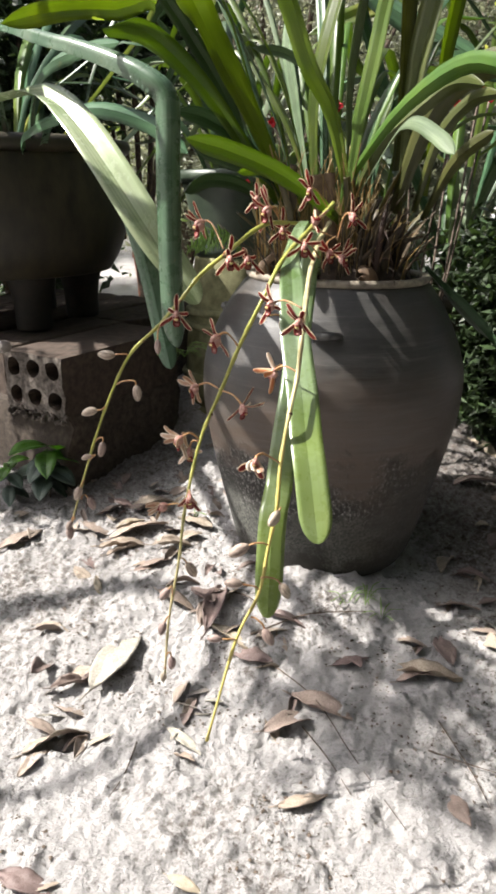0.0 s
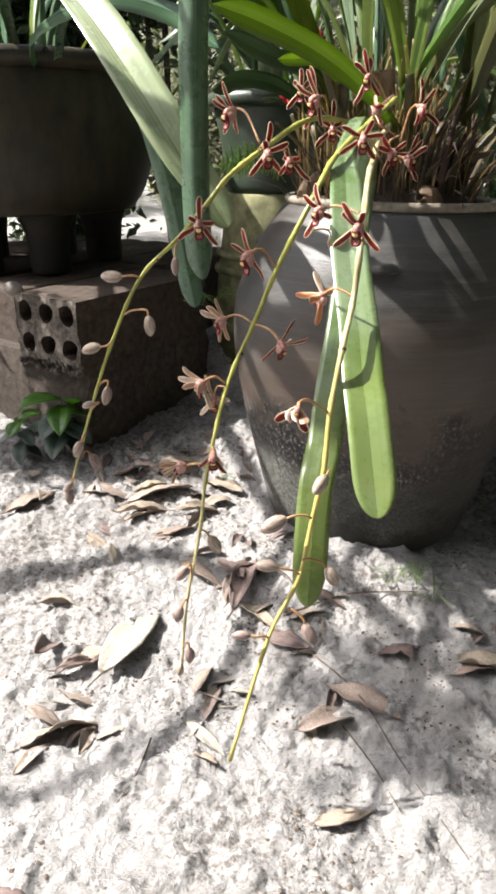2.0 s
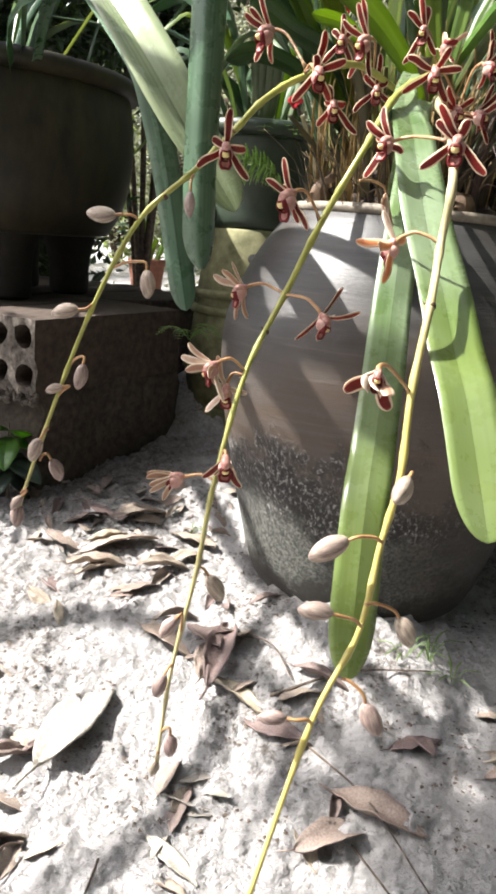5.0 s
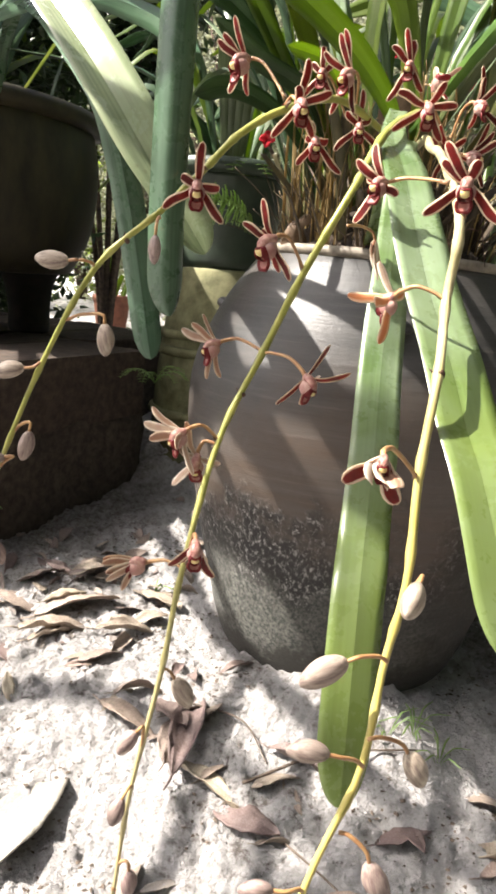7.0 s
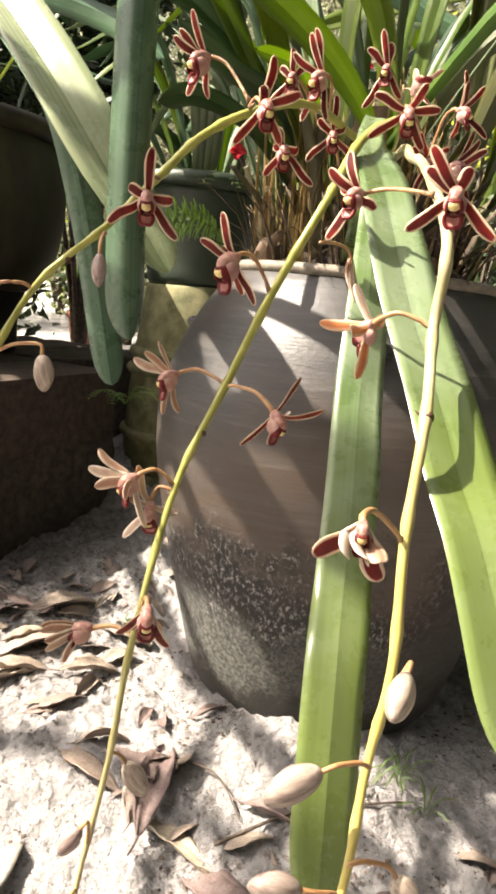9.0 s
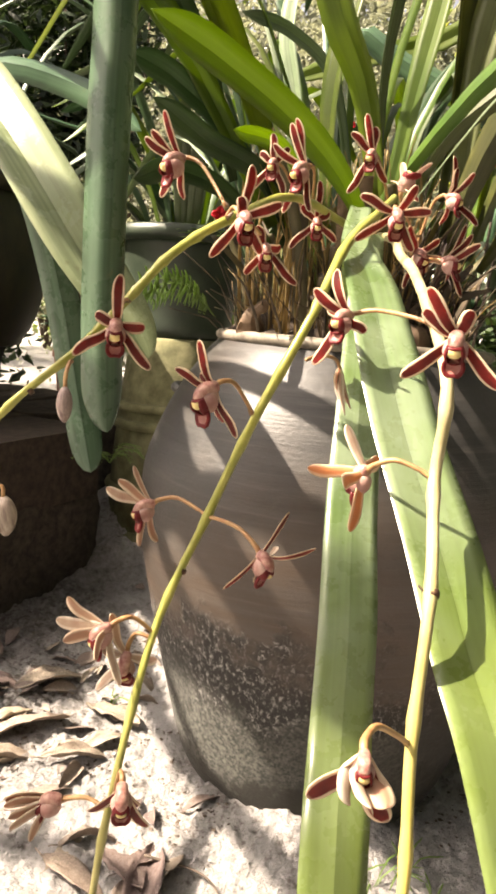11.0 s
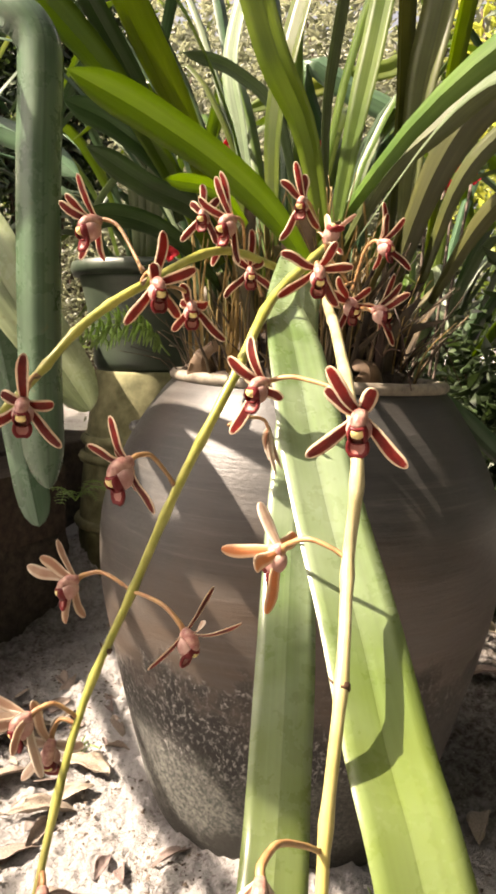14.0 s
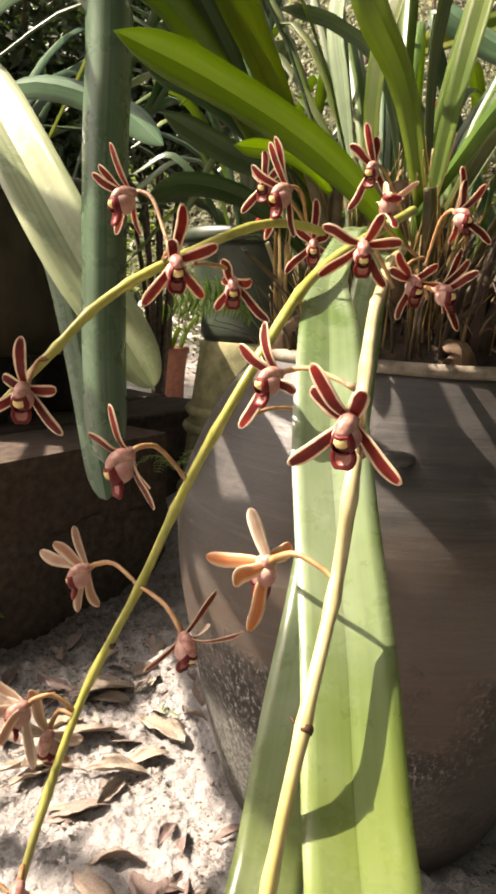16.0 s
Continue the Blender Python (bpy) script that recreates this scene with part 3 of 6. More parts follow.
def build_jar():
    jar = thing("jar", JAR, "large brown-grey stoneware jar with crusted foot planted with an orchid", "jar")
    outer = smooth_profile([(0.172, 0.0), (0.184, 0.012), (0.199, 0.05), (0.218, 0.12), (0.238, 0.20), (0.256, 0.28), (0.267, 0.35), (0.266, 0.42), (0.247, 0.48), (0.223, 0.53), (0.193, 0.575), (0.176, 0.594)], 48)
    inner = [(0.158, 0.594), (0.17, 0.575), (0.21, 0.52), (0.235, 0.45), (0.235, 0.37), (0.2, 0.22), (0.15, 0.03), (0.0, 0.025)]
    part("body", lathe(bmesh.new(), [(0.0, 0.0)] + outer + inner, JAR, 96, wobble=0.006, lean=JAR_LEAN), STONEWARE, jar)
    lip = [(0.172, 0.589), (0.179, 0.590), (0.183, 0.594), (0.1835, 0.599), (0.180, 0.603), (0.172, 0.604), (0.164, 0.601), (0.162, 0.593), (0.172, 0.589)]
    part("rim", lathe(bmesh.new(), lip, JAR, 96, wobble=0.008, lean=JAR_LEAN), RIM, jar, "pale worn flat rim")
    # small thumb lugs on the shoulder
    for ang in (-95, 20, 150):
        a = radians(ang)
        c = Vector((math.cos(a), math.sin(a), 0))
        t = Vector((-c.y, c.x, 0))
        bm = bmesh.new()
        pts = [Vector(JAR) + c * r + t * s + Vector((0, 0, z)) for r, s, z in ((0.228, -0.020, 0.514), (0.242, -0.012, 0.517), (0.247, 0.0, 0.518), (0.242, 0.012, 0.517), (0.228, 0.020, 0.514))]
        tube(bm, spline(pts, 12), lambda q: 0.0062 + 0.002 * math.sin(math.pi * q), 10)
        part("lug", bm, STONEWARE, jar, "small thumb-pressed lug")
    bm = bmesh.new()
    bmesh.ops.create_grid(bm, x_segments=40, y_segments=40, size=0.165)
    for v in list(bm.verts):
        if v.co.xy.length > 0.166:
            bm.verts.remove(v)
    for v in bm.verts:
        q = v.co.copy()
        v.co = Vector((JAR[0] + q.x, JAR[1] + q.y, JAR[2] + 0.585 + 0.085 * (1 - (q.length / 0.17) ** 2) + 0.012 * noise.noise(q * 40)))
    part("soil", bm, SOIL, jar, "dark fibrous potting soil")
    return jar


build_jar()


# ---------------------------------------------------------------- the orchid in the jar
ORCHID = thing("orchid_plant", (JAR[0], JAR[1], JAR[2] + 0.6), "large clump of strap-leaved orchid with drooping maroon flower sprays", "orchid")


def petal_mesh(tip, facing, width, seed, cup=0.0, outside=PETAL_BACK):
    """A sepal or petal that reaches from the flower's middle to tip, its maroon side towards facing."""
    r = random.Random(seed)
    d = Vector(tip)
    n = Vector(facing) - d * (Vector(facing).dot(d) / d.length_squared)
    n.normalize()
    side = d.normalized().cross(n)
    sway = side * r.uniform(-0.0016, 0.0016)
    lift = r.uniform(0.0002, 0.0030)
    pts = [d * 0.05, d * 0.35 + n * lift, d * 0.7 + n * (0.7 * lift) + sway, d]
    bm = strap(bmesh.new(), pts, width, side, fold=cup or r.uniform(-0.20, 0.22), thick=0.0009, n=16, cols=8, back=1, keel=False, bow=1.6, wave=r.uniform(-0.02, 0.02),
               profile=lambda t: (0.40 + 0.60 * math.sin(math.pi * min(0.5, 0.06 + 0.66 * t))) * math.sqrt(max(0.0, 1 - max(0.0, (t - 0.62) / 0.38) ** 2.6)))
    return finish(bm, [PETAL, outside])


def lip_mesh():
    """A pink veined cup of side lobes, a maroon tongue turned down with a pale boss in its middle."""
    bm = bmesh.new()
    bmesh.ops.create_uvsphere(bm, u_segments=20, v_segments=14, radius=1, matrix=Matrix.Translation((0, -0.0066, -0.0030)) @ Matrix.Diagonal((0.0051, 0.0074, 0.0054, 1)))
    bmesh.ops.delete(bm, geom=[f for f in bm.faces if f.calc_center_median().y < -0.0118 or f.calc_center_median().z > 0.0008], context="FACES")
    for v in bm.verts:
        v.co.x *= 1 + 0.10 * math.sin(900 * v.co.y)
    bmesh.ops.solidify(bm, geom=bm.faces[:], thickness=0.0006)
    for f in bm.faces:
        f.material_index = 1 if f.calc_center_median().y > -0.0088 else 0
    tilt = Euler((radians(-30), 0, 0)).to_matrix().to_4x4()
    # the tongue: a shallow dish with a raised maroon border, notched at its tip
    rings = []
    bm.verts.ensure_lookup_table()
    for k, (rad, dip) in enumerate(((0.0, 0.0009), (0.35, 0.0008), (0.62, 0.0002), (0.86, -0.0008), (1.0, -0.0003), (1.0, 0.0008), (0.6, 0.0020), (0.0, 0.0022))):
        ring = []
        for j in range(18):
            a = 2 * math.pi * j / 18
            x, z = rad * 0.0049 * math.cos(a), rad * 0.0052 * math.sin(a)
            if math.sin(a) < -0.9:
                z += 0.0008 * rad
            ring.append(bm.verts.new(Matrix.Translation((0, -0.0112, -0.0080)) @ tilt @ Vector((x, dip + 14 * x * x, z))))
        rings.append(ring)
    for k, (p, q) in enumerate(zip(rings, rings[1:])):
        for j in range(18):
            f = bm.faces.new((p[j], q[j], q[(j + 1) % 18], p[(j + 1) % 18]))
            f.material_index = 2 if k < 2 else 0
    bmesh.ops.remove_doubles(bm, verts=bm.verts, dist=0.00005)
    bmesh.ops.recalc_face_normals(bm, faces=bm.faces)
    return finish(bm, [LIP, LIP_PALE, LIP_MID])


def column_mesh():
    """The arched column with its cream-yellow cap."""
    bm = bmesh.new()
    tube(bm, spline([(0, 0.0015, 0), (0, -0.003, 0.0016), (0, -0.0068, 0.0012), (0, -0.0094, -0.0006)], 10), lambda t: 0.0022 + 0.0013 * math.sin(math.pi * min(1.0, 0.15 + 0.75 * t)), 12)
    got = bmesh.ops.create_uvsphere(bm, u_segments=12, v_segments=9, radius=1, matrix=Matrix.Translation((0, -0.0102, -0.0016)) @ Euler((0.7, 0, 0)).to_matrix().to_4x4() @ Matrix.Diagonal((0.0033, 0.0028, 0.0027, 1)))
    for f in {f for v in got["verts"] for f in v.link_faces}:
        f.material_index = 1
    return finish(bm, [COLUMN, CREST])


LIP_SHAPE, COLUMN_SHAPE = lip_mesh(), column_mesh()
SEPALS = ("dorsal_sepal", "petal", "petal", "lateral_sepal", "lateral_sepal")


def aim(at, facing, roll=0.0, size=1.0):
    """A pose whose -y looks along facing and whose z stays up, rolled clockwise as seen from the front."""
    y = -Vector(facing).normalized()
    x = y.cross(Vector((0, 0, 1))).normalized()
    z = x.cross(y)
    m = Matrix((x, y, z)).transposed().to_4x4()
    return Matrix.Translation(at) @ m @ Matrix.Rotation(radians(roll), 4, "Y") @ Matrix.Scale(size, 4)


def bract(s, towards):
    """The small dry scale at the foot of a pedicel."""
    d = (Vector(towards) - s).normalized()
    part("bract", strap(bmesh.new(), [s - d * 0.001, s + d * 0.003 + Vector((0, 0, 0.001)), s + d * 0.006 + Vector((0, 0, 0.0025))], 0.0045, d.cross(Vector((0.1, 1, 0.2))), n=5, cols=2, thick=0.0008, profile=lambda t: 1 - 0.9 * t), STUB, ORCHID)


def flower(at, facing, stalk, tips, label="maroon orchid flower with cream-edged petals", turned=-0.35, broad=1.0, cup=0.0, core=1.0, outside=PETAL_BACK):
    """An open flower; tips: where its five sepals and petals end, in millimetres from its middle; stalk: where its pedicel leaves the stem; turned: above 0, the petal backs show; one number, or one for each petal."""
    at = Vector(at)
    hub = new("flower")
    hub.empty_display_size = 0.01
    hub.parent = ORCHID
    hub.location = at - ORIGIN[ORCHID]
    tagged(hub, label)
    seed = int(1000 * at.x) + int(7000 * at.z)
    turns = turned if isinstance(turned, tuple) else (turned,) * 5
    for k, (name, tip, turn) in enumerate(zip(SEPALS, tips, turns)):
        d = Vector(tip) * 0.001
        front = Vector(facing).normalized() + Vector((0, turn, 0.3 * turn))
        new(name, petal_mesh(d, front, broad * (0.0063 if k in (0, 3, 4) else 0.0069), seed + k, cup if k < 3 else 0.0, outside if k else PETAL_BACK)).parent = hub
    turn = aim((0, 0, 0), facing, 0.0, core)
    for name, me in (("lip", LIP_SHAPE), ("column", COLUMN_SHAPE)):
        ob = new(name, me)
        ob.parent = hub
        ob.matrix_basis = turn
    back = -Vector(facing).normalized()
    s = Vector(stalk)
    away = at + back * 0.010
    mid = s.lerp(away, 0.5)
    pts = spline([at + back * 0.0005, at + back * 0.005 + Vector((0, 0, 0.001)), away.lerp(mid, 0.5) + Vector((0, 0, 0.003)), s.lerp(mid, 0.5) + Vector((0, 0, 0.002)), s], 14)
    part("pedicel", tube(bmesh.new(), pts, lambda t: 0.0011 + 0.0007 * (1 - t) ** 2, 7), PEDICEL, ORCHID)
    bract(s, at)
    return hub


def bud_mesh(seed):
    r = random.Random(seed)
    bm = bmesh.new()
    side = r.choice((-1, 1))
    prof = [(0.0, 0.0), (0.0022, 0.0005), (0.0046, 0.0035), (0.0060, 0.008), (0.0061, 0.012), (0.0046, 0.0172), (0.0019, 0.0208), (0.0, 0.0216)]
    lathe(bm, smooth_profile(prof, 20), (0, 0, 0), 24)
    for v in bm.verts:
        a = math.atan2(v.co.y, v.co.x)
        f = 1 + 0.09 * abs(math.cos(1.5 * a + seed)) ** 0.5 - 0.05
        v.co.x *= f * 1.05
        v.co.y *= f * 0.85
        v.co.x += 0.0032 * (v.co.z / 0.024) ** 2 * side
    return finish(bm, BUD)


BUDS = [bud_mesh(s) for s in range(4)]


def bud(at, way, stalk, size=1.0, kind=0, label="closed greyish pink orchid bud"):
    """A closed bud at the end of its pedicel; way: where its tip points."""
    at, way = Vector(at), Vector(way).normalized()
    m = Matrix.Translation(at) @ way.to_track_quat("Z", "X").to_matrix().to_4x4() @ Matrix.Diagonal((0.86 * size, 0.86 * size, 0.95 * size, 1))
    ob = place("bud", BUDS[kind], ORCHID, m, label)
    s = Vector(stalk)
    pts = spline([at + way * 0.0012, at - way * 0.006, s.lerp(at - way * 0.008, 0.4) + Vector((0, 0, 0.0015)), s], 10)
    part("pedicel", tube(bmesh.new(), pts, 0.0011, 7), PEDICEL, ORCHID)
    return ob


def spray(pts, r0, r1, mat=STEM, nodes=14):
    """A flower stem with its joints."""
    c = spline(pts, 70)
    part("flower_stem", tube(bmesh.new(), c, lambda t: r0 + (r1 - r0) * t + 0.0006 * max(0.0, math.cos(2 * math.pi * nodes * t)) ** 8, 10), mat, ORCHID, "yellow-green arching flower stem")


spray([(0.107, 1.200, 0.796), (0.044, 1.100, 0.799), (-0.008, 1.000, 0.767), (-0.040, 0.970, 0.743), (-0.063, 0.955, 0.716), (-0.091, 0.945, 0.685), (-0.131, 0.940, 0.646), (-0.164, 0.933, 0.580), (-0.192, 0.928, 0.505), (-0.221, 0.920, 0.415)], 0.0032, 0.0014)
spray([(0.152, 1.220, 0.825), (0.101, 1.080, 0.788), (0.066, 1.010, 0.758), (0.039, 0.965, 0.712), (0.010, 0.953, 0.656), (-0.015, 0.950, 0.597), (-0.042, 0.926, 0.537), (-0.061, 0.885, 0.456), (-0.070, 0.875, 0.389), (-0.086, 0.865, 0.303), (-0.094, 0.860, 0.222)], 0.0034, 0.0014)
spray([(0.15, 1.25, 0.795), (0.121, 1.1, 0.775), (0.110, 1.04, 0.757), (0.098, 0.965, 0.738), (0.085, 0.868, 0.689), (0.080, 0.856, 0.643), (0.069, 0.818, 0.606), (0.059, 0.795, 0.555), (0.054, 0.775, 0.506), (0.045, 0.765, 0.465), (0.034, 0.745, 0.417), (0.008, 0.722, 0.369), (-0.025, 0.690, 0.259)], 0.0036, 0.0015, STEM_PALE)
flower((-0.067, 0.932, 0.702), (0, -0.89, -0.45), (-0.063, 0.948, 0.715), [(2.3, -9.5, 24.8), (-10.9, -0.1, 4.7), (14.3, 2.5, -0.6), (-21.1, -5, -16.4), (17.8, -0.2, -22.3)])
flower((-0.016, 0.93, 0.672), (-0.7, -0.5, -0.5), (0.008, 0.953, 0.656), [(-8.9, -4.2, 24.9), (-20.5, 0.7, 9.3), (-7.1, 7, 6.9), (13, -4.8, -25), (6.8, 14.1, -19.7)], 'maroon orchid flower turned aside with a pink lip', core=1.2)
flower((-0.039, 1.034, 0.805), (-0.81, -0.51, -0.3), (-0.011, 1, 0.774), [(-11.4, -5.9, 27.5), (-22.7, -3.6, 11.1), (-18.9, -4, 15.4), (-12.2, 9.7, -21.7), (2.8, 12.5, -21.7)], 'maroon orchid flower turned aside with a pink lip', core=1.2)
flower((-0.003, 0.973, 0.765), (0.3, -0.85, -0.42), (-0.011, 0.985, 0.766), [(3.9, -3.4, 27.7), (-2.1, -3.5, 10.3), (22.2, -2, 8.5), (-16.8, 1.5, -23), (13.3, 14.8, -18)])
flower((0.02, 1.059, 0.758), (0.1, -0.86, -0.5), (0.003, 1, 0.765), [(-7.3, -6.2, 13), (-6.7, 0.2, 2.3), (11.3, 2.4, 2.1), (-11.5, 11.5, -17.9), (23.8, -1.4, -23.8)])
flower((0.051, 1.1, 0.82), (-0.75, -0.55, -0.35), (0.066, 1.15, 0.8), [(-10, -5.2, 32.4), (-24.8, -0.3, 15.2), (-13.1, -4.2, 29.2), (5.7, 3.4, -29.8), (-14.3, 5.9, -31.8)], 'maroon orchid flower turned aside with a pink lip', core=1.2)
flower((0.035, 1.16, 0.834), (-0.41, -0.86, -0.3), (0.065, 1.2, 0.808), [(-3.5, -3.8, 22), (-12.2, 5.2, 8), (10, -6.5, 11.7), (-19.4, 4.6, -21.6), (9.2, 6, -22.6)])
flower((0.071, 1.155, 0.791), (0, -0.91, -0.41), (0.086, 1.19, 0.773), [(0, -3.9, 31.5), (-13, -3.1, 11.8), (9.8, -1.5, 8.4), (-20, 3.6, -22.4), (19, 8.5, -14.3)])
flower((0.112, 1.15, 0.845), (-0.47, -0.83, -0.31), (0.142, 1.2, 0.817), [(-8.5, -4.6, 29.1), (-19, 0.6, 15), (-1.4, -4, 20.1), (-16.9, 8.3, -29.6), (13.7, 2.4, -20.6)])
flower((0.11, 1.05, 0.801), (0.1, -0.36, 0.93), (0.143, 1.12, 0.78), [(19.4, 2.3, 19), (-0.6, 7.5, 18.7), (12.4, 11.9, 10.4), (-1.7, 24.6, 9.9), (3.8, -19.2, -10)], 'orchid flower with cream-pink petal backs', 0.9)
flower((0.095, 1.008, 0.779), (0, -0.76, -0.65), (0.117, 1.04, 0.758), [(8.6, -10.7, 15.4), (-22.6, 3.7, 9.4), (20.7, -5.7, 1.4), (-23.4, 6.6, -17.3), (14.4, 5.2, -21.9)])
flower((0.167, 1.12, 0.811), (0.68, -0.68, -0.26), (0.152, 1.14, 0.777), [(-0.4, -5, 30), (3.5, -4.7, 21.7), (15.8, -8.3, 18.4), (-2.3, 8, -19.2), (23.3, -5.4, -20.1)], 'maroon orchid flower turned aside with a pink lip')
flower((0.133, 1.08, 0.764), (0.45, -0.74, -0.5), (0.147, 1.12, 0.781), [(-11.2, -14.9, 16.3), (17.2, 1.6, 10.3), (-15.3, -10.5, 6), (-6.5, 2.9, -25.7), (24.4, 10.1, -4.4)])
flower((0.147, 1.06, 0.757), (0.73, -0.68, -0.1), (0.148, 1.1, 0.753), [(11.4, -5.8, 25.6), (16, -6.9, 19.4), (22.2, -8.5, 12.5), (6.9, 12.4, -12.8), (13.8, -3.8, -23.7)], 'maroon orchid flower turned aside with a pink lip')
flower((0.053, 0.932, 0.713), (-0.76, -0.61, -0.2), (0.085, 0.9, 0.712), [(-7.2, 4.2, 24.4), (-18.9, 3.2, 13.5), (-9, 12.3, 6.6), (-17.2, 0.7, -25.8), (8.3, -4.6, -7.6)], 'maroon orchid flower turned aside with a pink lip')
flower((0.081, 0.85, 0.706), (-0.36, -0.81, -0.46), (0.087, 0.868, 0.689), [(-15.2, -2, 19.7), (-14.8, 3, 10.5), (3.3, -5.4, 11.4), (-21.5, 4.2, -17.9), (17.8, -8.6, -20.2)])
flower((0.054, 0.875, 0.642), (-0.58, 0.58, -0.58), (0.079, 0.857, 0.644), [(-9.1, 8.1, 20.6), (8, 10.3, 5.7), (-13.1, -14.3, -4.2), (-26.5, 4.8, -0.1), (-7, -6.8, -26.9)], 'half-closed orchid flower with orange-pink petal backs', 0.6, outside=PETAL_ORANGE)
flower((0.013, 0.92, 0.585), (0.53, -0.42, -0.74), (-0.015, 0.95, 0.597), [(15.1, 6.4, 22.7), (29.3, -1.6, 5.6), (9.8, 17.6, -0.7), (-18.7, -0.5, -19), (1, 17, -20.6)], 'maroon orchid flower turned aside with a pink lip')
flower((-0.047, 0.965, 0.599), (-0.88, -0.31, -0.36), (-0.015, 0.95, 0.597), [(-11.7, 14.8, 19.7), (-26.2, 0.2, 9.4), (-19.6, 2.2, 13.6), (-6, 2.3, -26), (4.2, 8.9, -24.9)], 'orchid flower with cream-pink petal backs', 0.9)
flower((-0.066, 0.92, 0.542), (-0.81, -0.3, -0.51), (-0.041, 0.926, 0.536), [(-22, 4.2, 15.8), (-26.9, -1.6, 5.6), (-22.4, -5.9, -4.6), (8.1, -13.1, -25.6), (-3.9, -25.6, -4.3)], 'orchid flower with cream-pink petal backs', 0.9)
flower((-0.056, 0.925, 0.524), (-0.1, -0.62, -0.78), (-0.042, 0.926, 0.533), [(-9.1, -1.5, 25), (-14, -5.2, 8.6), (16.3, 5.4, -3.9), (-16.1, 2.7, -21.3), (6.5, 12.5, -22.7)], 'orchid flower with cream-pink petal backs', 0.9)
flower((-0.053, 0.873, 0.481), (0.05, -0.8, -0.6), (-0.059, 0.887, 0.459), [(-3.1, 13, -14.2), (-8.6, 8.4, -16.2), (7.5, 9, -16.4), (-16.7, 8.9, -19), (13.1, 2.8, -23.2)])
flower((-0.087, 0.9, 0.455), (-0.98, 0.1, -0.16), (-0.059, 0.887, 0.457), [(-27.3, -3.5, -0.5), (-26.9, -2.2, 2.3), (-24.4, -5.6, -5.9), (-23.6, -7.7, -10.6), (-13.1, -9.3, -16.6)], 'withering orchid flower with petals folded together', 1.0)
flower((0.031, 0.762, 0.571), (-0.2, -0.9, -0.35), (0.058, 0.795, 0.554), [(-1, -15, -8), (-7, -12, -9), (5, -12, -10), (-19, -5, -11), (8, -5, -20)], 'half-opened orchid flower with a cream hood', (1.6, 1.6, 1.6, -0.2, -0.2), 1.4, 0.4, 0.7)
bud((-0.148, 0.935, 0.649), (-1, 0.1, -0.12), (-0.131, 0.940, 0.646), 1.1, 0)
bud((-0.092, 0.930, 0.669), (0, -0.2, -1), (-0.091, 0.945, 0.681), 0.9, 1)
bud((-0.123, 0.930, 0.610), (0.2, 0, -1), (-0.149, 0.936, 0.610), 1.05, 2)
bud((-0.175, 0.930, 0.577), (-1, 0, -0.15), (-0.164, 0.933, 0.580), 1.05, 3)
bud((-0.170, 0.925, 0.535), (-0.1, -0.1, -1), (-0.181, 0.930, 0.533), 1.0, 0)
bud((-0.186, 0.925, 0.516), (-0.9, 0, -0.2), (-0.190, 0.928, 0.508), 0.7, 1)
bud((-0.203, 0.920, 0.473), (-0.5, 0, -0.9), (-0.198, 0.925, 0.480), 1.0, 2)
bud((-0.197, 0.930, 0.453), (0.4, 0.2, -0.8), (-0.205, 0.925, 0.453), 1.0, 3)
bud((0.056, 0.762, 0.510), (-0.45, -0.85, -0.45), (0.053, 0.766, 0.499), 1.2, 0)
bud((0.023, 0.750, 0.474), (-1, -0.1, -0.4), (0.044, 0.757, 0.471), 1.25, 1)
bud((0.016, 0.735, 0.434), (-1, 0, 0.2), (0.034, 0.741, 0.424), 1.0, 2)
bud((0.058, 0.750, 0.426), (0.55, 0, -0.8), (0.036, 0.745, 0.436), 1.05, 3)
bud((0.040, 0.730, 0.380), (0.35, -0.1, -1), (0.025, 0.735, 0.392), 1.1, 0)
bud((-0.007, 0.715, 0.377), (-1, 0, 0.1), (0.008, 0.722, 0.370), 0.8, 1)
bud((-0.083, 0.860, 0.354), (-0.6, 0, -0.7), (-0.080, 0.868, 0.337), 1.0, 2)
bud((-0.090, 0.855, 0.307), (-0.4, -0.1, -0.9), (-0.085, 0.866, 0.307), 1.0, 3)
bud((-0.083, 0.850, 0.256), (0.1, 0, -1), (-0.091, 0.862, 0.249), 1.0, 1)
bud((-0.061, 0.880, 0.382), (0.55, 0, -0.8), (-0.071, 0.875, 0.389), 1.2, 2)
bud((-0.221, 0.920, 0.416), (-0.25, 0.0, -1), (-0.220, 0.920, 0.421), 1.0, 1, "shrivelled tan bud at the stem's tip")
bud((-0.218, 0.918, 0.424), (-0.7, -0.1, -0.8), (-0.219, 0.920, 0.426), 0.7, 3, "shrivelled tan bud at the stem's tip")
bud((-0.0945, 0.860, 0.224), (-0.3, 0.0, -1), (-0.094, 0.860, 0.230), 0.8, 2, "shrivelled tan bud at the stem's tip")
WITHERED = new("withered_flower")
WITHERED.parent = ORCHID
WITHERED.location = Vector((0.066, 1.0, 0.683)) - ORIGIN[ORCHID]
tagged(WITHERED, "shrivelled tan flower hanging on its thin stalk")
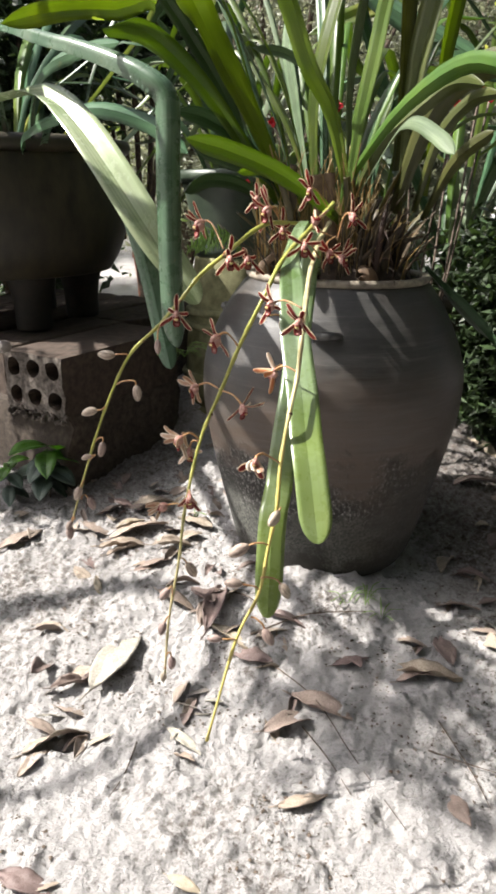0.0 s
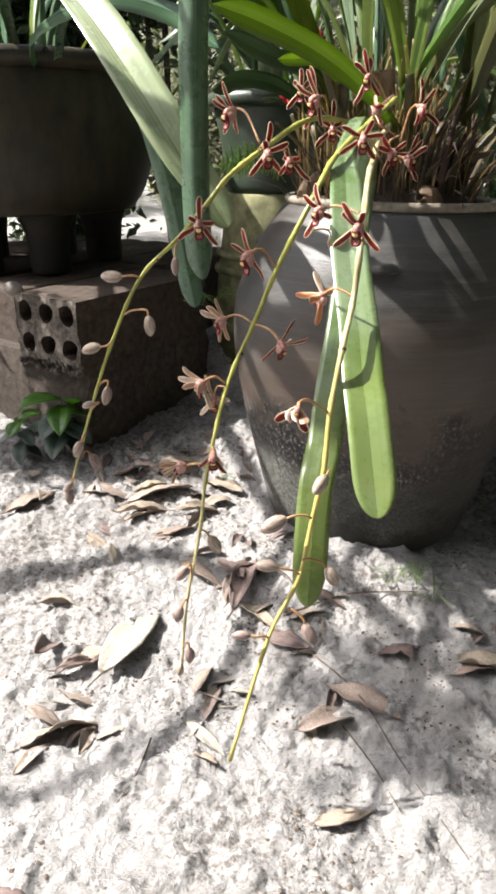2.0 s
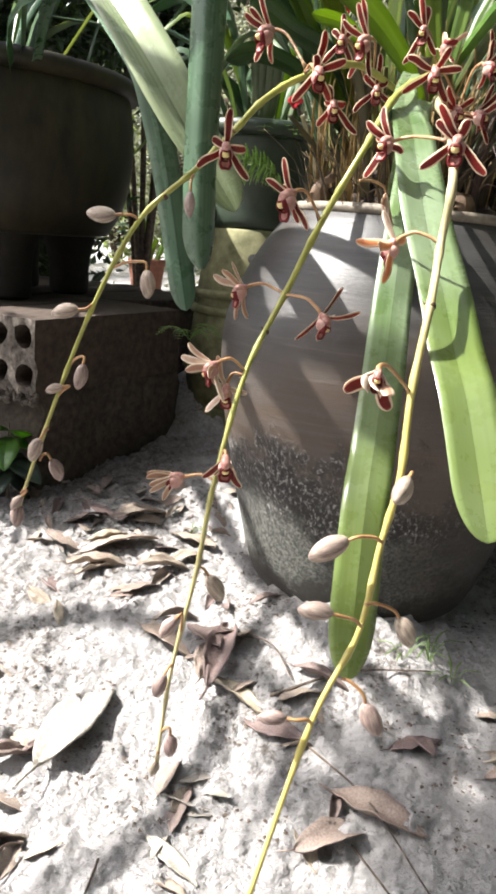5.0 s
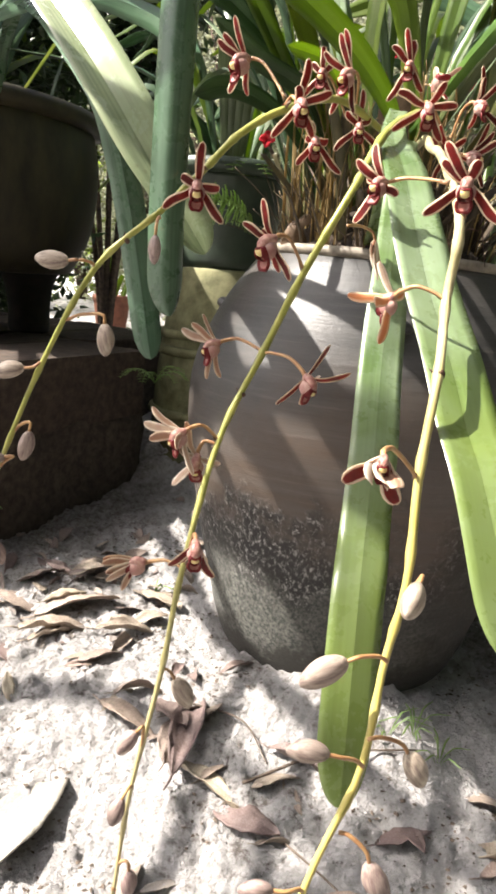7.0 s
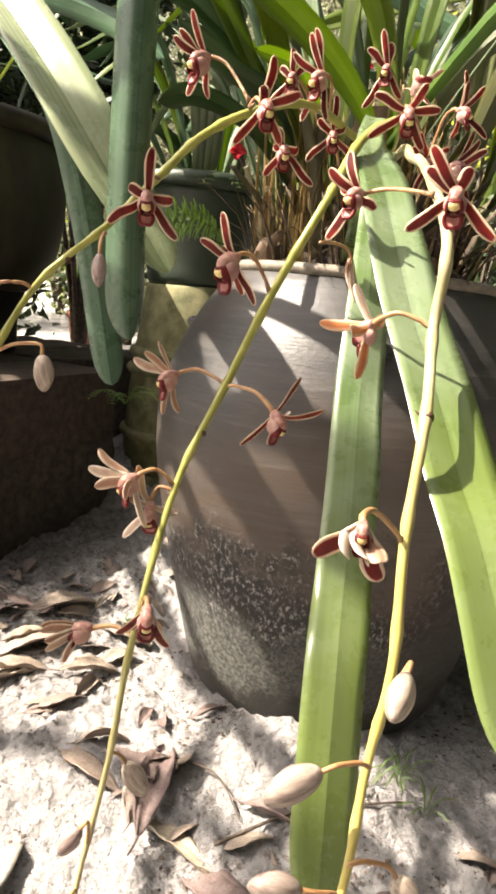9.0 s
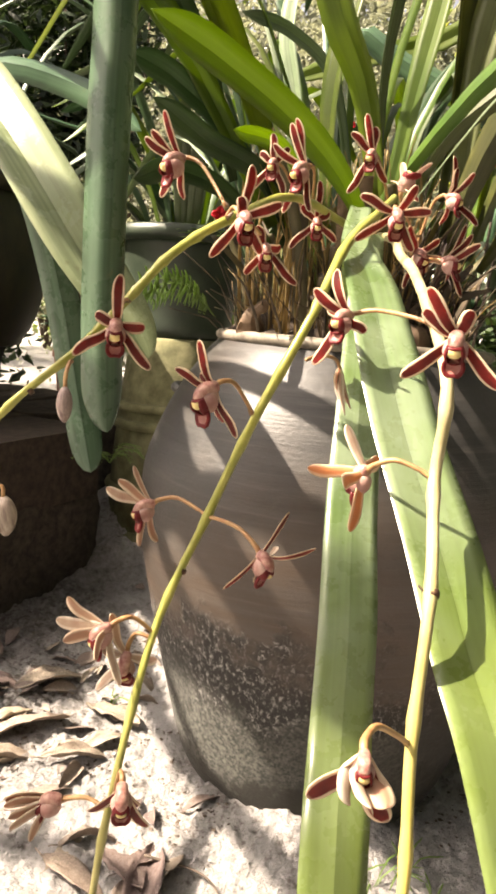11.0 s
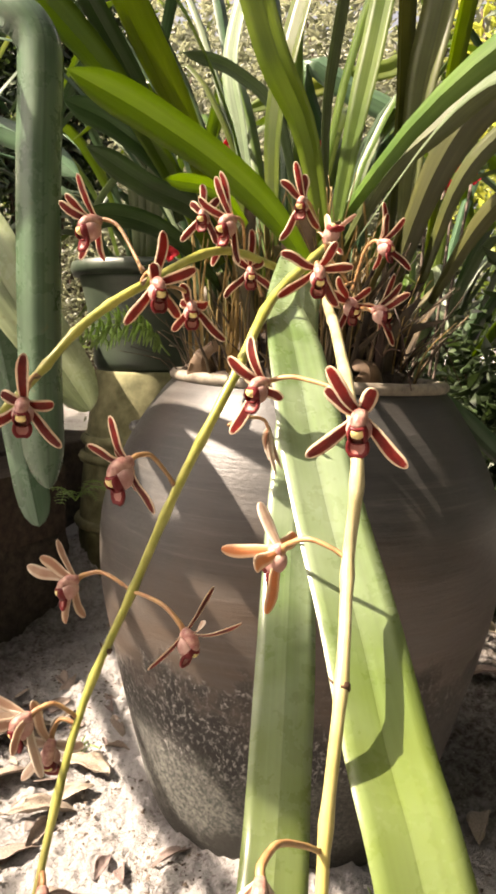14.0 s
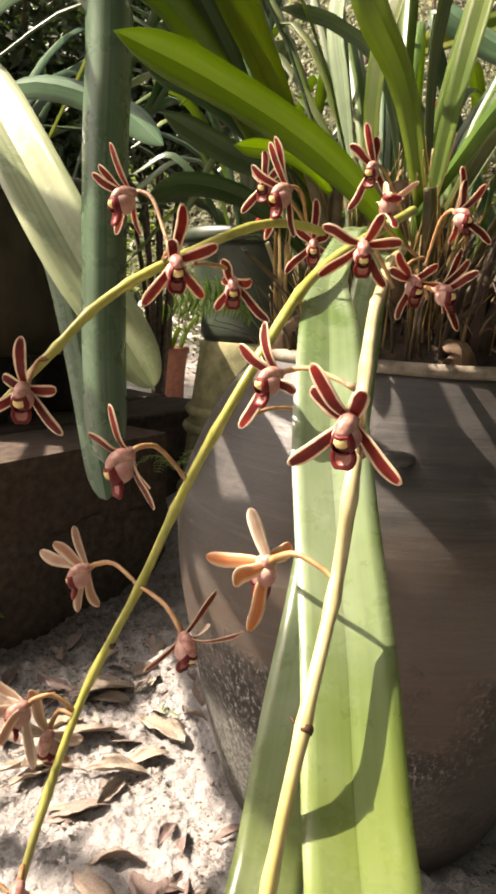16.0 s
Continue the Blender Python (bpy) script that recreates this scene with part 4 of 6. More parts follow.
for k, (dx, dy, dz) in enumerate(((5, -2, -30), (9, 1, -26), (1, 2, -21), (-2, -3, -14))):
    bm = strap(bmesh.new(), [(0, 0, 0), (0.0004 * dx - 0.001, 0.0005 * dy, 0.0005 * dz), (0.001 * dx, 0.001 * dy, 0.001 * dz)], 0.0044, (0.9, 0.4 * k - 0.6, 0), n=8, cols=2, thick=0.0009, fold=0.5, profile=lambda t: math.sin(math.pi * min(0.94, 0.12 + 0.85 * t)))
    new("petal", finish(bm, PETAL_BACK)).parent = WITHERED
part("pedicel", tube(bmesh.new(), spline([(0.038, 0.965, 0.688), (0.050, 0.985, 0.690), (0.062, 0.998, 0.688), (0.066, 1.0, 0.682)], 10), 0.0011, 7), PEDICEL, ORCHID)


def scar(at, way, radius):
    """A dark ring left by a fallen scale, with its short dry point."""
    at, way = Vector(at), Vector(way).normalized()
    bm = tube(bmesh.new(), [at - way * 0.0016, at - way * 0.0006, at + way * 0.0006, at + way * 0.0014], lambda t: radius * (0.97 + 0.14 * math.sin(math.pi * t)), 12)
    side = way.cross(Vector((0.2, 1, 0))).normalized()
    strap(bm, [at + side * radius * 0.8, at + side * radius * 1.4 + way * 0.001, at + side * radius * 2.0 + way * 0.0025], 0.003, way.cross(side), n=4, cols=2, thick=0.0008, profile=lambda t: 1 - 0.9 * t)
    part("node_scar", bm, SCAR, ORCHID, "dark brown ring where a scale fell off")


scar((0.0695, 0.8175, 0.6055), (0.19, 0.62, 0.62), 0.0028)
scar((-0.028, 0.941, 0.568), (0.35, 0.2, 0.9), 0.0026)
scar((-0.112, 0.9425, 0.665), (0.7, 0.1, 0.6), 0.0024)

# hanging leaves in front of the jar
blade(ORCHID, LEAF_HANG, 0.0380, [(0.130, 1.350, 0.700), (0.105, 1.150, 0.800), (0.080, 1.046, 0.764), (0.078, 0.990, 0.733), (0.079, 0.935, 0.684), (0.082, 0.902, 0.650), (0.086, 0.858, 0.613), (0.088, 0.816, 0.577), (0.091, 0.784, 0.550), (0.098, 0.734, 0.484)], across=(1, 0.15, 0), fold=-0.17, thick=0.0009, n=44, cols=6, keel=True, profile=lambda t: blunt(t) * min(1.0, 0.25 + 2.2 * t), label='long folded green leaf hanging over the rim')
blade(ORCHID, LEAF_HANG, 0.0355, [(0.140, 1.380, 0.700), (0.120, 1.180, 0.790), (0.108, 1.120, 0.725), (0.093, 1.050, 0.653), (0.082, 1.000, 0.585), (0.070, 0.940, 0.536), (0.062, 0.905, 0.488), (0.052, 0.860, 0.450), (0.045, 0.816, 0.338)], across=(1, 0.1, 0), fold=0.12, thick=0.0009, n=44, cols=6, keel=True, profile=blunt, label='narrow folded green leaf hanging over the rim')
# the standing and arching leaves
blade(ORCHID, LEAF, 0.0296, [(0.183, 1.400, 0.791), (0.118, 1.270, 0.838), (0.058, 1.200, 0.873), (-0.008, 1.140, 0.898), (-0.064, 1.090, 0.912)], across=(0.55, 0.2, 0.85), label='broad olive-green arching leaf')
blade(ORCHID, LEAF_BRIGHT, 0.052, [(0.090, 1.450, 0.824), (0.021, 1.400, 0.965), (-0.021, 1.380, 1.038), (-0.063, 1.360, 1.120), (-0.089, 1.300, 1.161)], across=(0.75, 0.62, 0))
blade(ORCHID, LEAF, 0.0368, [(0.071, 1.470, 0.825), (-0.036, 1.400, 0.985), (-0.117, 1.360, 1.066), (-0.161, 1.300, 1.086), (-0.195, 1.240, 1.070)], across=(0.75, 0.2, 0.6))
blade(ORCHID, LEAF_BRIGHT, 0.0468, [(0.209, 1.470, 0.832), (0.171, 1.430, 0.971), (0.127, 1.400, 1.046), (0.092, 1.380, 1.133), (0.056, 1.330, 1.209)], across=(0.62, -0.78, 0))
blade(ORCHID, LEAF, 0.0312, [(0.197, 1.420, 0.826), (0.215, 1.400, 0.960), (0.233, 1.400, 1.048), (0.252, 1.400, 1.146), (0.270, 1.360, 1.246)], across=(0.72, -0.68, 0))
blade(ORCHID, LEAF_PALE, 0.0229, [(0.209, 1.500, 0.835), (0.201, 1.500, 1.005), (0.211, 1.500, 1.109), (0.227, 1.500, 1.197), (0.255, 1.480, 1.323)], across=(0.75, 0.62, 0))
blade(ORCHID, LEAF, 0.0374, [(0.148, 1.520, 0.834), (0.144, 1.520, 0.993), (0.162, 1.520, 1.092), (0.198, 1.540, 1.219), (0.243, 1.540, 1.358)], across=(0.62, -0.78, 0))
blade(ORCHID, LEAF_OLIVE_SHADED, 0.0478, [(0.314, 1.500, 0.825), (0.324, 1.500, 1.021), (0.340, 1.500, 1.113), (0.365, 1.500, 1.223), (0.396, 1.460, 1.326)], across=(0.72, -0.68, 0))
blade(ORCHID, LEAF_BRIGHT, 0.0437, [(0.364, 1.560, 0.833), (0.385, 1.580, 1.048), (0.397, 1.580, 1.147), (0.422, 1.580, 1.267), (0.461, 1.550, 1.382)], across=(0.75, 0.62, 0))
blade(ORCHID, LEAF_OLIVE_SHADED, 0.0272, [(0.211, 1.450, 0.830), (0.248, 1.380, 0.920), (0.292, 1.330, 0.965), (0.334, 1.280, 0.998), (0.364, 1.200, 0.988)], across=(-0.5, 0.25, 0.8))
blade(ORCHID, LEAF_OLIVE_SHADED, 0.0464, [(0.296, 1.500, 0.802), (0.323, 1.450, 0.926), (0.353, 1.400, 0.998), (0.400, 1.350, 1.032), (0.442, 1.280, 1.028)], across=(-0.55, 0.2, 0.8), label='broad dull olive leaf arching outwards')
blade(ORCHID, LEAF_OLIVE_SHADED, 0.024, [(0.335, 1.500, 0.804), (0.360, 1.450, 0.928), (0.397, 1.400, 0.985), (0.426, 1.330, 0.992)], across=(-0.55, 0.2, 0.8))
blade(ORCHID, LEAF_OLIVE_SHADED, 0.024, [(0.352, 1.500, 0.790), (0.386, 1.420, 0.890), (0.430, 1.350, 0.937)], across=(-0.55, 0.2, 0.8))
blade(ORCHID, LEAF_BLUE, 0.0288, [(0.099, 1.520, 0.802), (0.018, 1.450, 0.914), (-0.048, 1.400, 0.960), (-0.099, 1.350, 0.971)], across=(0.6, 0.2, 0.8))
blade(ORCHID, LEAF_PALE, 0.0192, [(0.203, 1.600, 0.845), (0.161, 1.600, 1.030), (0.096, 1.580, 1.086), (0.025, 1.550, 1.096)], across=(0.6, 0.2, 0.8), label='narrow dusty leaf with bleached tip')
blade(ORCHID, LEAF_BLUE, 0.0256, [(0.108, 1.500, 0.794), (0.051, 1.420, 0.871), (-0.016, 1.360, 0.893), (-0.071, 1.300, 0.915)], across=(0.6, 0.2, 0.8))
blade(ORCHID, LEAF_BLUE, 0.024, [(0.082, 1.500, 0.793), (0.012, 1.420, 0.850), (-0.051, 1.360, 0.862), (-0.089, 1.320, 0.842)], across=(0.3, 0.2, 0.9))
blade(ORCHID, LEAF_PALE, 0.0208, [(0.266, 1.600, 0.848), (0.284, 1.600, 0.977), (0.315, 1.580, 1.036), (0.330, 1.560, 1.050)], across=(0.62, -0.78, 0))
blade(ORCHID, LEAF_BRIGHT, 0.016, [(0.089, 1.350, 0.856), (0.051, 1.280, 0.876), (0.003, 1.220, 0.872)], across=(0.3, 0, 0.9))
blade(ORCHID, LEAF_PALE, 0.0208, [(0.223, 1.450, 0.838), (0.245, 1.250, 0.922), (0.242, 1.100, 0.931), (0.258, 1.020, 0.909), (0.270, 0.970, 0.884)], across=(0.55, 0.3, 0.75), fold=0.1, label='arching leaf with a sunlit yellowish tip')
blade(ORCHID, LEAF, 0.0288, [(0.191, 1.450, 0.848), (0.252, 1.300, 0.955), (0.315, 1.180, 1.008), (0.357, 1.080, 0.989), (0.392, 1.000, 0.937)], across=(-0.4, 0.3, 0.85))
blade(ORCHID, LEAF_PALE, 0.027, [(0.140, 1.600, 0.842), (0.112, 1.620, 1.017), (0.098, 1.640, 1.122), (0.125, 1.660, 1.255)], across=(0.72, -0.68, 0))
blade(ORCHID, LEAF_BLUE, 0.0272, [(0.022, 1.500, 0.880), (-0.018, 1.450, 0.993), (-0.081, 1.400, 1.092), (-0.129, 1.350, 1.154)], across=(0.7, 0.2, 0.6))
blade(ORCHID, LEAF_OLIVE_SHADED, 0.0416, [(0.296, 1.520, 0.879), (0.303, 1.520, 1.027), (0.301, 1.520, 1.165), (0.296, 1.500, 1.287)], across=(0.75, 0.62, 0))
blade(ORCHID, LEAF_BLUE, 0.032, [(0.393, 1.620, 0.687), (0.448, 1.600, 0.629), (0.523, 1.580, 0.553), (0.594, 1.560, 0.464)], across=(-0.6, 0.1, 0.75), label='dark leaf drooping down behind the jar')


def build_clump():
    r = random.Random(5)
    jx, jy, jz = JAR[0], JAR[1], JAR[2] + 0.6
    # swollen leaf bases
    for i in range(5):
        a, d = r.uniform(0.2, 2.9), 0.10 * math.sqrt(r.random())
        if math.sin(a) * d > 0.07:
            a = -a
        x, y = jx + d * math.cos(a), jy + d * math.sin(a)
        out = Vector((math.cos(a), math.sin(a), 0)) * d * 0.5
        h = r.uniform(0.07, 0.12)
        bm = bmesh.new()
        tube(bm, spline([Vector((x, y, jz - 0.02)), Vector((x, y, jz + h * 0.35)) + out * 0.2, Vector((x, y, jz + h)) + out], 10), lambda t: 0.007 + 0.012 * math.sin(math.pi * min(1, 0.25 + 0.7 * t)) * (1 - 0.55 * t), 10)
        part("pseudobulb", bm, BULB, ORCHID, "swollen olive stem base in dry sheaths")
    # broad sheathing leaf bases, olive to brown
    for i in range(34):
        a, d = r.uniform(0, 6.28), 0.135 * math.sqrt(r.random())
        x, y = jx + d * math.cos(a), jy + d * math.sin(a)
        o = Vector((math.cos(a), math.sin(a), 0))
        h = r.uniform(0.09, 0.22)
        top = Vector((x, y, jz + h)) + o * r.uniform(0.2, 0.6) * d + Vector((r.gauss(0, 0.012), r.gauss(0, 0.012), 0))
        bm = strap(bmesh.new(), [(x, y, jz - 0.03), Vector((x, y, jz + h * 0.5)) + o * d * 0.15, top], r.uniform(0.014, 0.030), (math.cos(a + 1.57 + r.gauss(0, 0.4)), math.sin(a + 1.57), 0.1), n=8, cols=4, thick=0.0016, fold=-r.uniform(0.3, 0.8), bow=1.6, profile=lambda t: 1 - 0.45 * t)
        part("leaf_base", bm, r.choice((OLIVE, OLIVE, BULB)), ORCHID)
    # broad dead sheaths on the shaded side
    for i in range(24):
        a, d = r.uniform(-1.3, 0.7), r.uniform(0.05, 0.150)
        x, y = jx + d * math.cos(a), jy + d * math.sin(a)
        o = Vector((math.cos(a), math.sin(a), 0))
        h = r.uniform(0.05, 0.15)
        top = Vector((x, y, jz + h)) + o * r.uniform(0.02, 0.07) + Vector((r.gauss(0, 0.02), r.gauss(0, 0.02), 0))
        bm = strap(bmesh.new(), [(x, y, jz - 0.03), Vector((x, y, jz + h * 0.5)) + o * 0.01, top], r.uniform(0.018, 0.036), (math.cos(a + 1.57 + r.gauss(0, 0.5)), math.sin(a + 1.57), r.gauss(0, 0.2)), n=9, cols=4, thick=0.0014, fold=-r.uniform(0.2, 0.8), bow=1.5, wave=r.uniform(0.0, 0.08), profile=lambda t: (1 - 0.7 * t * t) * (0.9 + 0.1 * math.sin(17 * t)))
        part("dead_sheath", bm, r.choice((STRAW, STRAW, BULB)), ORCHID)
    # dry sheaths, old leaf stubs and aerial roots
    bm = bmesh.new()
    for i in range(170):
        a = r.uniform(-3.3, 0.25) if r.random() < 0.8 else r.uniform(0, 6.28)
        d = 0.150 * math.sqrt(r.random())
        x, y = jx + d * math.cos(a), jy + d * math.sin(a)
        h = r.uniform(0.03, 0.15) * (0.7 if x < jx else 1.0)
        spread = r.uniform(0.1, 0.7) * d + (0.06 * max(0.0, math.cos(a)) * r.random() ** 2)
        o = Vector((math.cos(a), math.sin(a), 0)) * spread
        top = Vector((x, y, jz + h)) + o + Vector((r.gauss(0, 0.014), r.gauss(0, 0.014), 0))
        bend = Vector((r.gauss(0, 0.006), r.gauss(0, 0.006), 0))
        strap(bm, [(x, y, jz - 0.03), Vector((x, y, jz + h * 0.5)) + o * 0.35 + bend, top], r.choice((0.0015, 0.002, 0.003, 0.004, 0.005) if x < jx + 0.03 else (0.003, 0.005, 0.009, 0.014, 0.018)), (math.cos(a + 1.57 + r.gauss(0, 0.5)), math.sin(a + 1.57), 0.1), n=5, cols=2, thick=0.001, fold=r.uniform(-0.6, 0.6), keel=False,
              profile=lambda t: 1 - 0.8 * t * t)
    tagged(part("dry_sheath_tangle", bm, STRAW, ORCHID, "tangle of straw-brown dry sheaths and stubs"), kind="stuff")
    # crumpled brown sheaths over the rim
    for x, y, z, w, h in ((0.050, 1.43, 0.700, 0.036, 0.034), (0.235, 1.37, 0.695, 0.040, 0.022)):
        bm = strap(bmesh.new(), [(x, y, z - 0.02), (x + r.uniform(-0.01, 0.01), y - 0.012, z + 0.5 * h), (x + r.uniform(-0.02, 0.02), y + 0.004, z + h)], w, (1, r.uniform(-0.3, 0.3), 0.1), n=9, cols=4, thick=0.0014, fold=-0.35, bow=1.2, wave=0.10, profile=lambda t: (0.8 + 0.2 * math.sin(9 * t)) * (1 - 0.6 * t * t))
        part("crumpled_sheath", bm, STUB, ORCHID, "crumpled brown papery sheath")
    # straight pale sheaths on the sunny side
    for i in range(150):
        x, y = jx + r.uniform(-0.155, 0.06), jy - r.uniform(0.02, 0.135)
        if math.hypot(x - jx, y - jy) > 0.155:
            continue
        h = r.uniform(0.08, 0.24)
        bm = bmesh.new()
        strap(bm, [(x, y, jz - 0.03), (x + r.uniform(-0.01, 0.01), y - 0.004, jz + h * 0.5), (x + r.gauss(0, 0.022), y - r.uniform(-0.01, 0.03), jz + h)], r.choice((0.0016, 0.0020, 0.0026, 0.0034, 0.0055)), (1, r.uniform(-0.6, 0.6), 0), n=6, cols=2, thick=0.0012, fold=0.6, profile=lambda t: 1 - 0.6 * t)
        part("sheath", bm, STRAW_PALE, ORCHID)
    # a few bleached straws on the shaded side
    for i in range(22):
        x, y = jx + r.uniform(0.03, 0.15), jy - r.uniform(0.03, 0.12)
        h = r.uniform(0.05, 0.13)
        lean = Vector((r.gauss(0.03, 0.03), r.gauss(-0.01, 0.02), 0))
        bm = tube(bmesh.new(), spline([Vector((x, y, jz - 0.01)), Vector((x, y, jz + h * 0.5)) + lean * 0.3, Vector((x, y, jz + h)) + lean], 6), lambda t: 0.0011 - 0.0006 * t, 5)
        part("straw", bm, STRAW_PALE, ORCHID)
    bm = bmesh.new()
    for i in range(9):
        a = r.uniform(-1.3, 0.5) if r.random() < 0.9 else r.uniform(-2.4, -1.3)
        x, y = jx + 0.12 * math.cos(a) * r.random() + 0.05 * math.cos(a), jy + 0.14 * math.sin(a)
        l = r.uniform(0.04, 0.10)
        o = Vector((math.cos(a + r.gauss(0, 0.3)), math.sin(a) * 0.7, 0))
        pts = [Vector((x, y, jz + r.uniform(0, 0.05))), Vector((x, y, jz + r.uniform(0.03, 0.10))) + o * l * 0.5, Vector((x, y, jz + r.uniform(-0.02, 0.13))) + o * l]
        tube(bm, spline(pts, 6), lambda t: 0.0016 - 0.0009 * t, 4)
    tagged(part("root_tangle", bm, STRAW, ORCHID, "thin dry brown aerial roots"), kind="stuff")


build_clump()


# ---------------------------------------------------------------- brick plinth and the footed pot beside the jar
PLINTH = (-0.60, 2.05, 0.10)
PLINTH_TOP = 0.468


def build_plinth():
    plinth = thing("brick_plinth", PLINTH, "low plinth of worn hollow bricks in shade under a footed pot", "plinth")
    u, v = Vector((0.527, 0.85, 0)).normalized(), Vector((-0.85, 0.527, 0)).normalized()
    corner = Vector((-0.436, 1.722, 0))
    yaw = math.degrees(math.atan2(u.y, u.x))
    bw, bh, bl = 0.205, 0.146, 0.45
    holes = 3

    def hollow_brick():
        """A brick pierced lengthwise by two rows of three round holes; it lies along x from 0."""
        bm = bmesh.new()
        seg = 12
        cols, rows = holes, 2
        cw, ch = bw / cols, bh / rows
        rad = 0.355 * min(cw, ch)
        for x, flip in ((0.0, 1), (bl, 0)):
            for i in range(cols):
                for j in range(rows):
                    cy, cz = -bw / 2 + (i + 0.5) * cw, (j + 0.5) * ch
                    ring, rim = [], []
                    for k in range(seg):
                        a = 2 * math.pi * (k + 0.5) / seg
                        c, s = math.cos(a), math.sin(a)
                        f = 1 / max(abs(c), abs(s))
                        ring.append(bm.verts.new((x, cy + rad * c, cz + rad * s)))
                        rim.append(bm.verts.new((x, cy + 0.5 * cw * c * f, cz + 0.5 * ch * s * f)))
                    inn = [bm.verts.new((x + (0.12 if flip else -0.12), q.co.y, q.co.z)) for q in ring]
                    for k in range(seg):
                        m = (k + 1) % seg
                        for vs in ((rim[k], rim[m], ring[m], ring[k]), (ring[k], ring[m], inn[m], inn[k])):
                            f = bm.faces.new(vs if not flip else vs[::-1])
                            f.material_index = 1 if vs[0] is rim[k] else 0
                    bm.faces.new(inn if not flip else inn[::-1])
        b = [bm.verts.new((x, y, z)) for x in (0, bl) for y in (-bw / 2, bw / 2) for z in (0, bh)]
        for q in ((0, 4, 5, 1), (2, 3, 7, 6), (0, 2, 6, 4), (1, 5, 7, 3)):
            bm.faces.new([b[k] for k in q])
        bmesh.ops.remove_doubles(bm, verts=bm.verts, dist=0.0004)
        for p in bm.verts:
            p.co += 0.0055 * Vector((noise.noise(p.co * 30), noise.noise(p.co * 31 + Vector((5, 0, 0))), noise.noise(p.co * 29 + Vector((0, 7, 0)))))
        return finish(bm, [BRICK_SHADED, BRICK_END], smooth=False)

    def place_brick(me, along, across, up=0.0, turn=0.0):
        at = corner + u * along + v * (across + bw / 2)
        place("brick", me, plinth, Matrix.Translation((at.x, at.y, PLINTH_TOP - bh + up)) @ pose(0, 0, 0, 0, 0, yaw + turn))

    def solid_brick(seed):
        bm = bmesh.new()
        block(bm, Matrix.Translation((bl / 2, 0, 0)), (bl, bw, bh), 0.008)
        bmesh.ops.subdivide_edges(bm, edges=bm.edges[:], cuts=3, use_grid_fill=True)
        for q in bm.verts:
            q.co += 0.008 * noise.noise_vector(q.co * 19 + Vector((seed, 0, 0)))
        return finish(bm, BRICK_SHADED, smooth=False)

    place_brick(hollow_brick(), 0.0, 0.0)
    solid = [solid_brick(3), solid_brick(8)]
    for j in range(1, 5):
        place_brick(solid[j % 2], 0.050, j * (bw + 0.012) + 0.032, -0.004 * (j % 2), 1.5 * (-1) ** j)
        place_brick(solid[(j + 1) % 2], 0.035 + bl + 0.012, j * (bw + 0.012), -0.003, 1.0 * (-1) ** j)
    # the rough rubble footing under the bricks
    bm = bmesh.new()
    c = corner + u * (bl / 2 + 0.006) + v * (2.5 * (bw + 0.008))
    block(bm, Matrix.Translation((c.x, c.y, 0.02)) @ pose(0, 0, 0, 0, 0, yaw), (bl, 5 * (bw + 0.008), PLINTH_TOP - bh - 0.014), 0.012)
    c = corner + u * (1.5 * bl + 0.02) + v * (3 * (bw + 0.008))
    block(bm, Matrix.Translation((c.x, c.y, 0.02)) @ pose(0, 0, 0, 0, 0, yaw), (bl, 4 * (bw + 0.008), PLINTH_TOP - bh - 0.020), 0.012)
    bmesh.ops.subdivide_edges(bm, edges=bm.edges[:], cuts=7, use_grid_fill=True)
    for q in bm.verts:
        q.co += 0.016 * noise.noise_vector(q.co * 17) + 0.007 * noise.noise_vector(q.co * 50)
    part("footing", bm, MORTAR_SHADED, plinth, "crumbling mortar rubble")
    # crumbs of pale mortar squeezed out under the pierced brick
    r = random.Random(17)
    bm = bmesh.new()
    for i in range(46):
        at = corner + v * r.uniform(-0.004, bw) - u * r.uniform(-0.006, 0.004) + Vector((0, 0, PLINTH_TOP - bh + r.uniform(-0.022, 0.002)))
        bmesh.ops.create_icosphere(bm, subdivisions=1, radius=r.uniform(0.004, 0.011), matrix=Matrix.Translation(at) @ pose(0, 0, 0, r.uniform(0, 360), r.uniform(0, 360), 0) @ Matrix.Diagonal((1.0, r.uniform(0.5, 1.0), r.uniform(0.5, 0.8), 1)))
    for q in bm.verts:
        q.co += 0.003 * noise.noise_vector(q.co * 90)
    tagged(part("mortar_rubble", bm, BRICK_END, plinth, "pale mortar squeezed out under the brick", smooth=False), kind="stuff")


build_plinth()


def pebble(x, y, radius):
    stone = bmesh.new()
    bmesh.ops.create_icosphere(stone, subdivisions=3, radius=radius, matrix=Matrix.Translation((x, y, PLINTH_TOP + 0.78 * radius)) @ Matrix.Diagonal((1.15, 0.9, 0.82, 1)))
    for q in stone.verts:
        q.co += 0.10 * radius * noise.noise_vector(q.co * 45)
    tagged(new("pebble", finish(stone, DRY_PALE)), "smooth pale grey pebble on the brick plinth", "pebble")


pebble(-0.598, 1.80, 0.019)
POT = (-0.72, 2.28, PLINTH_TOP)


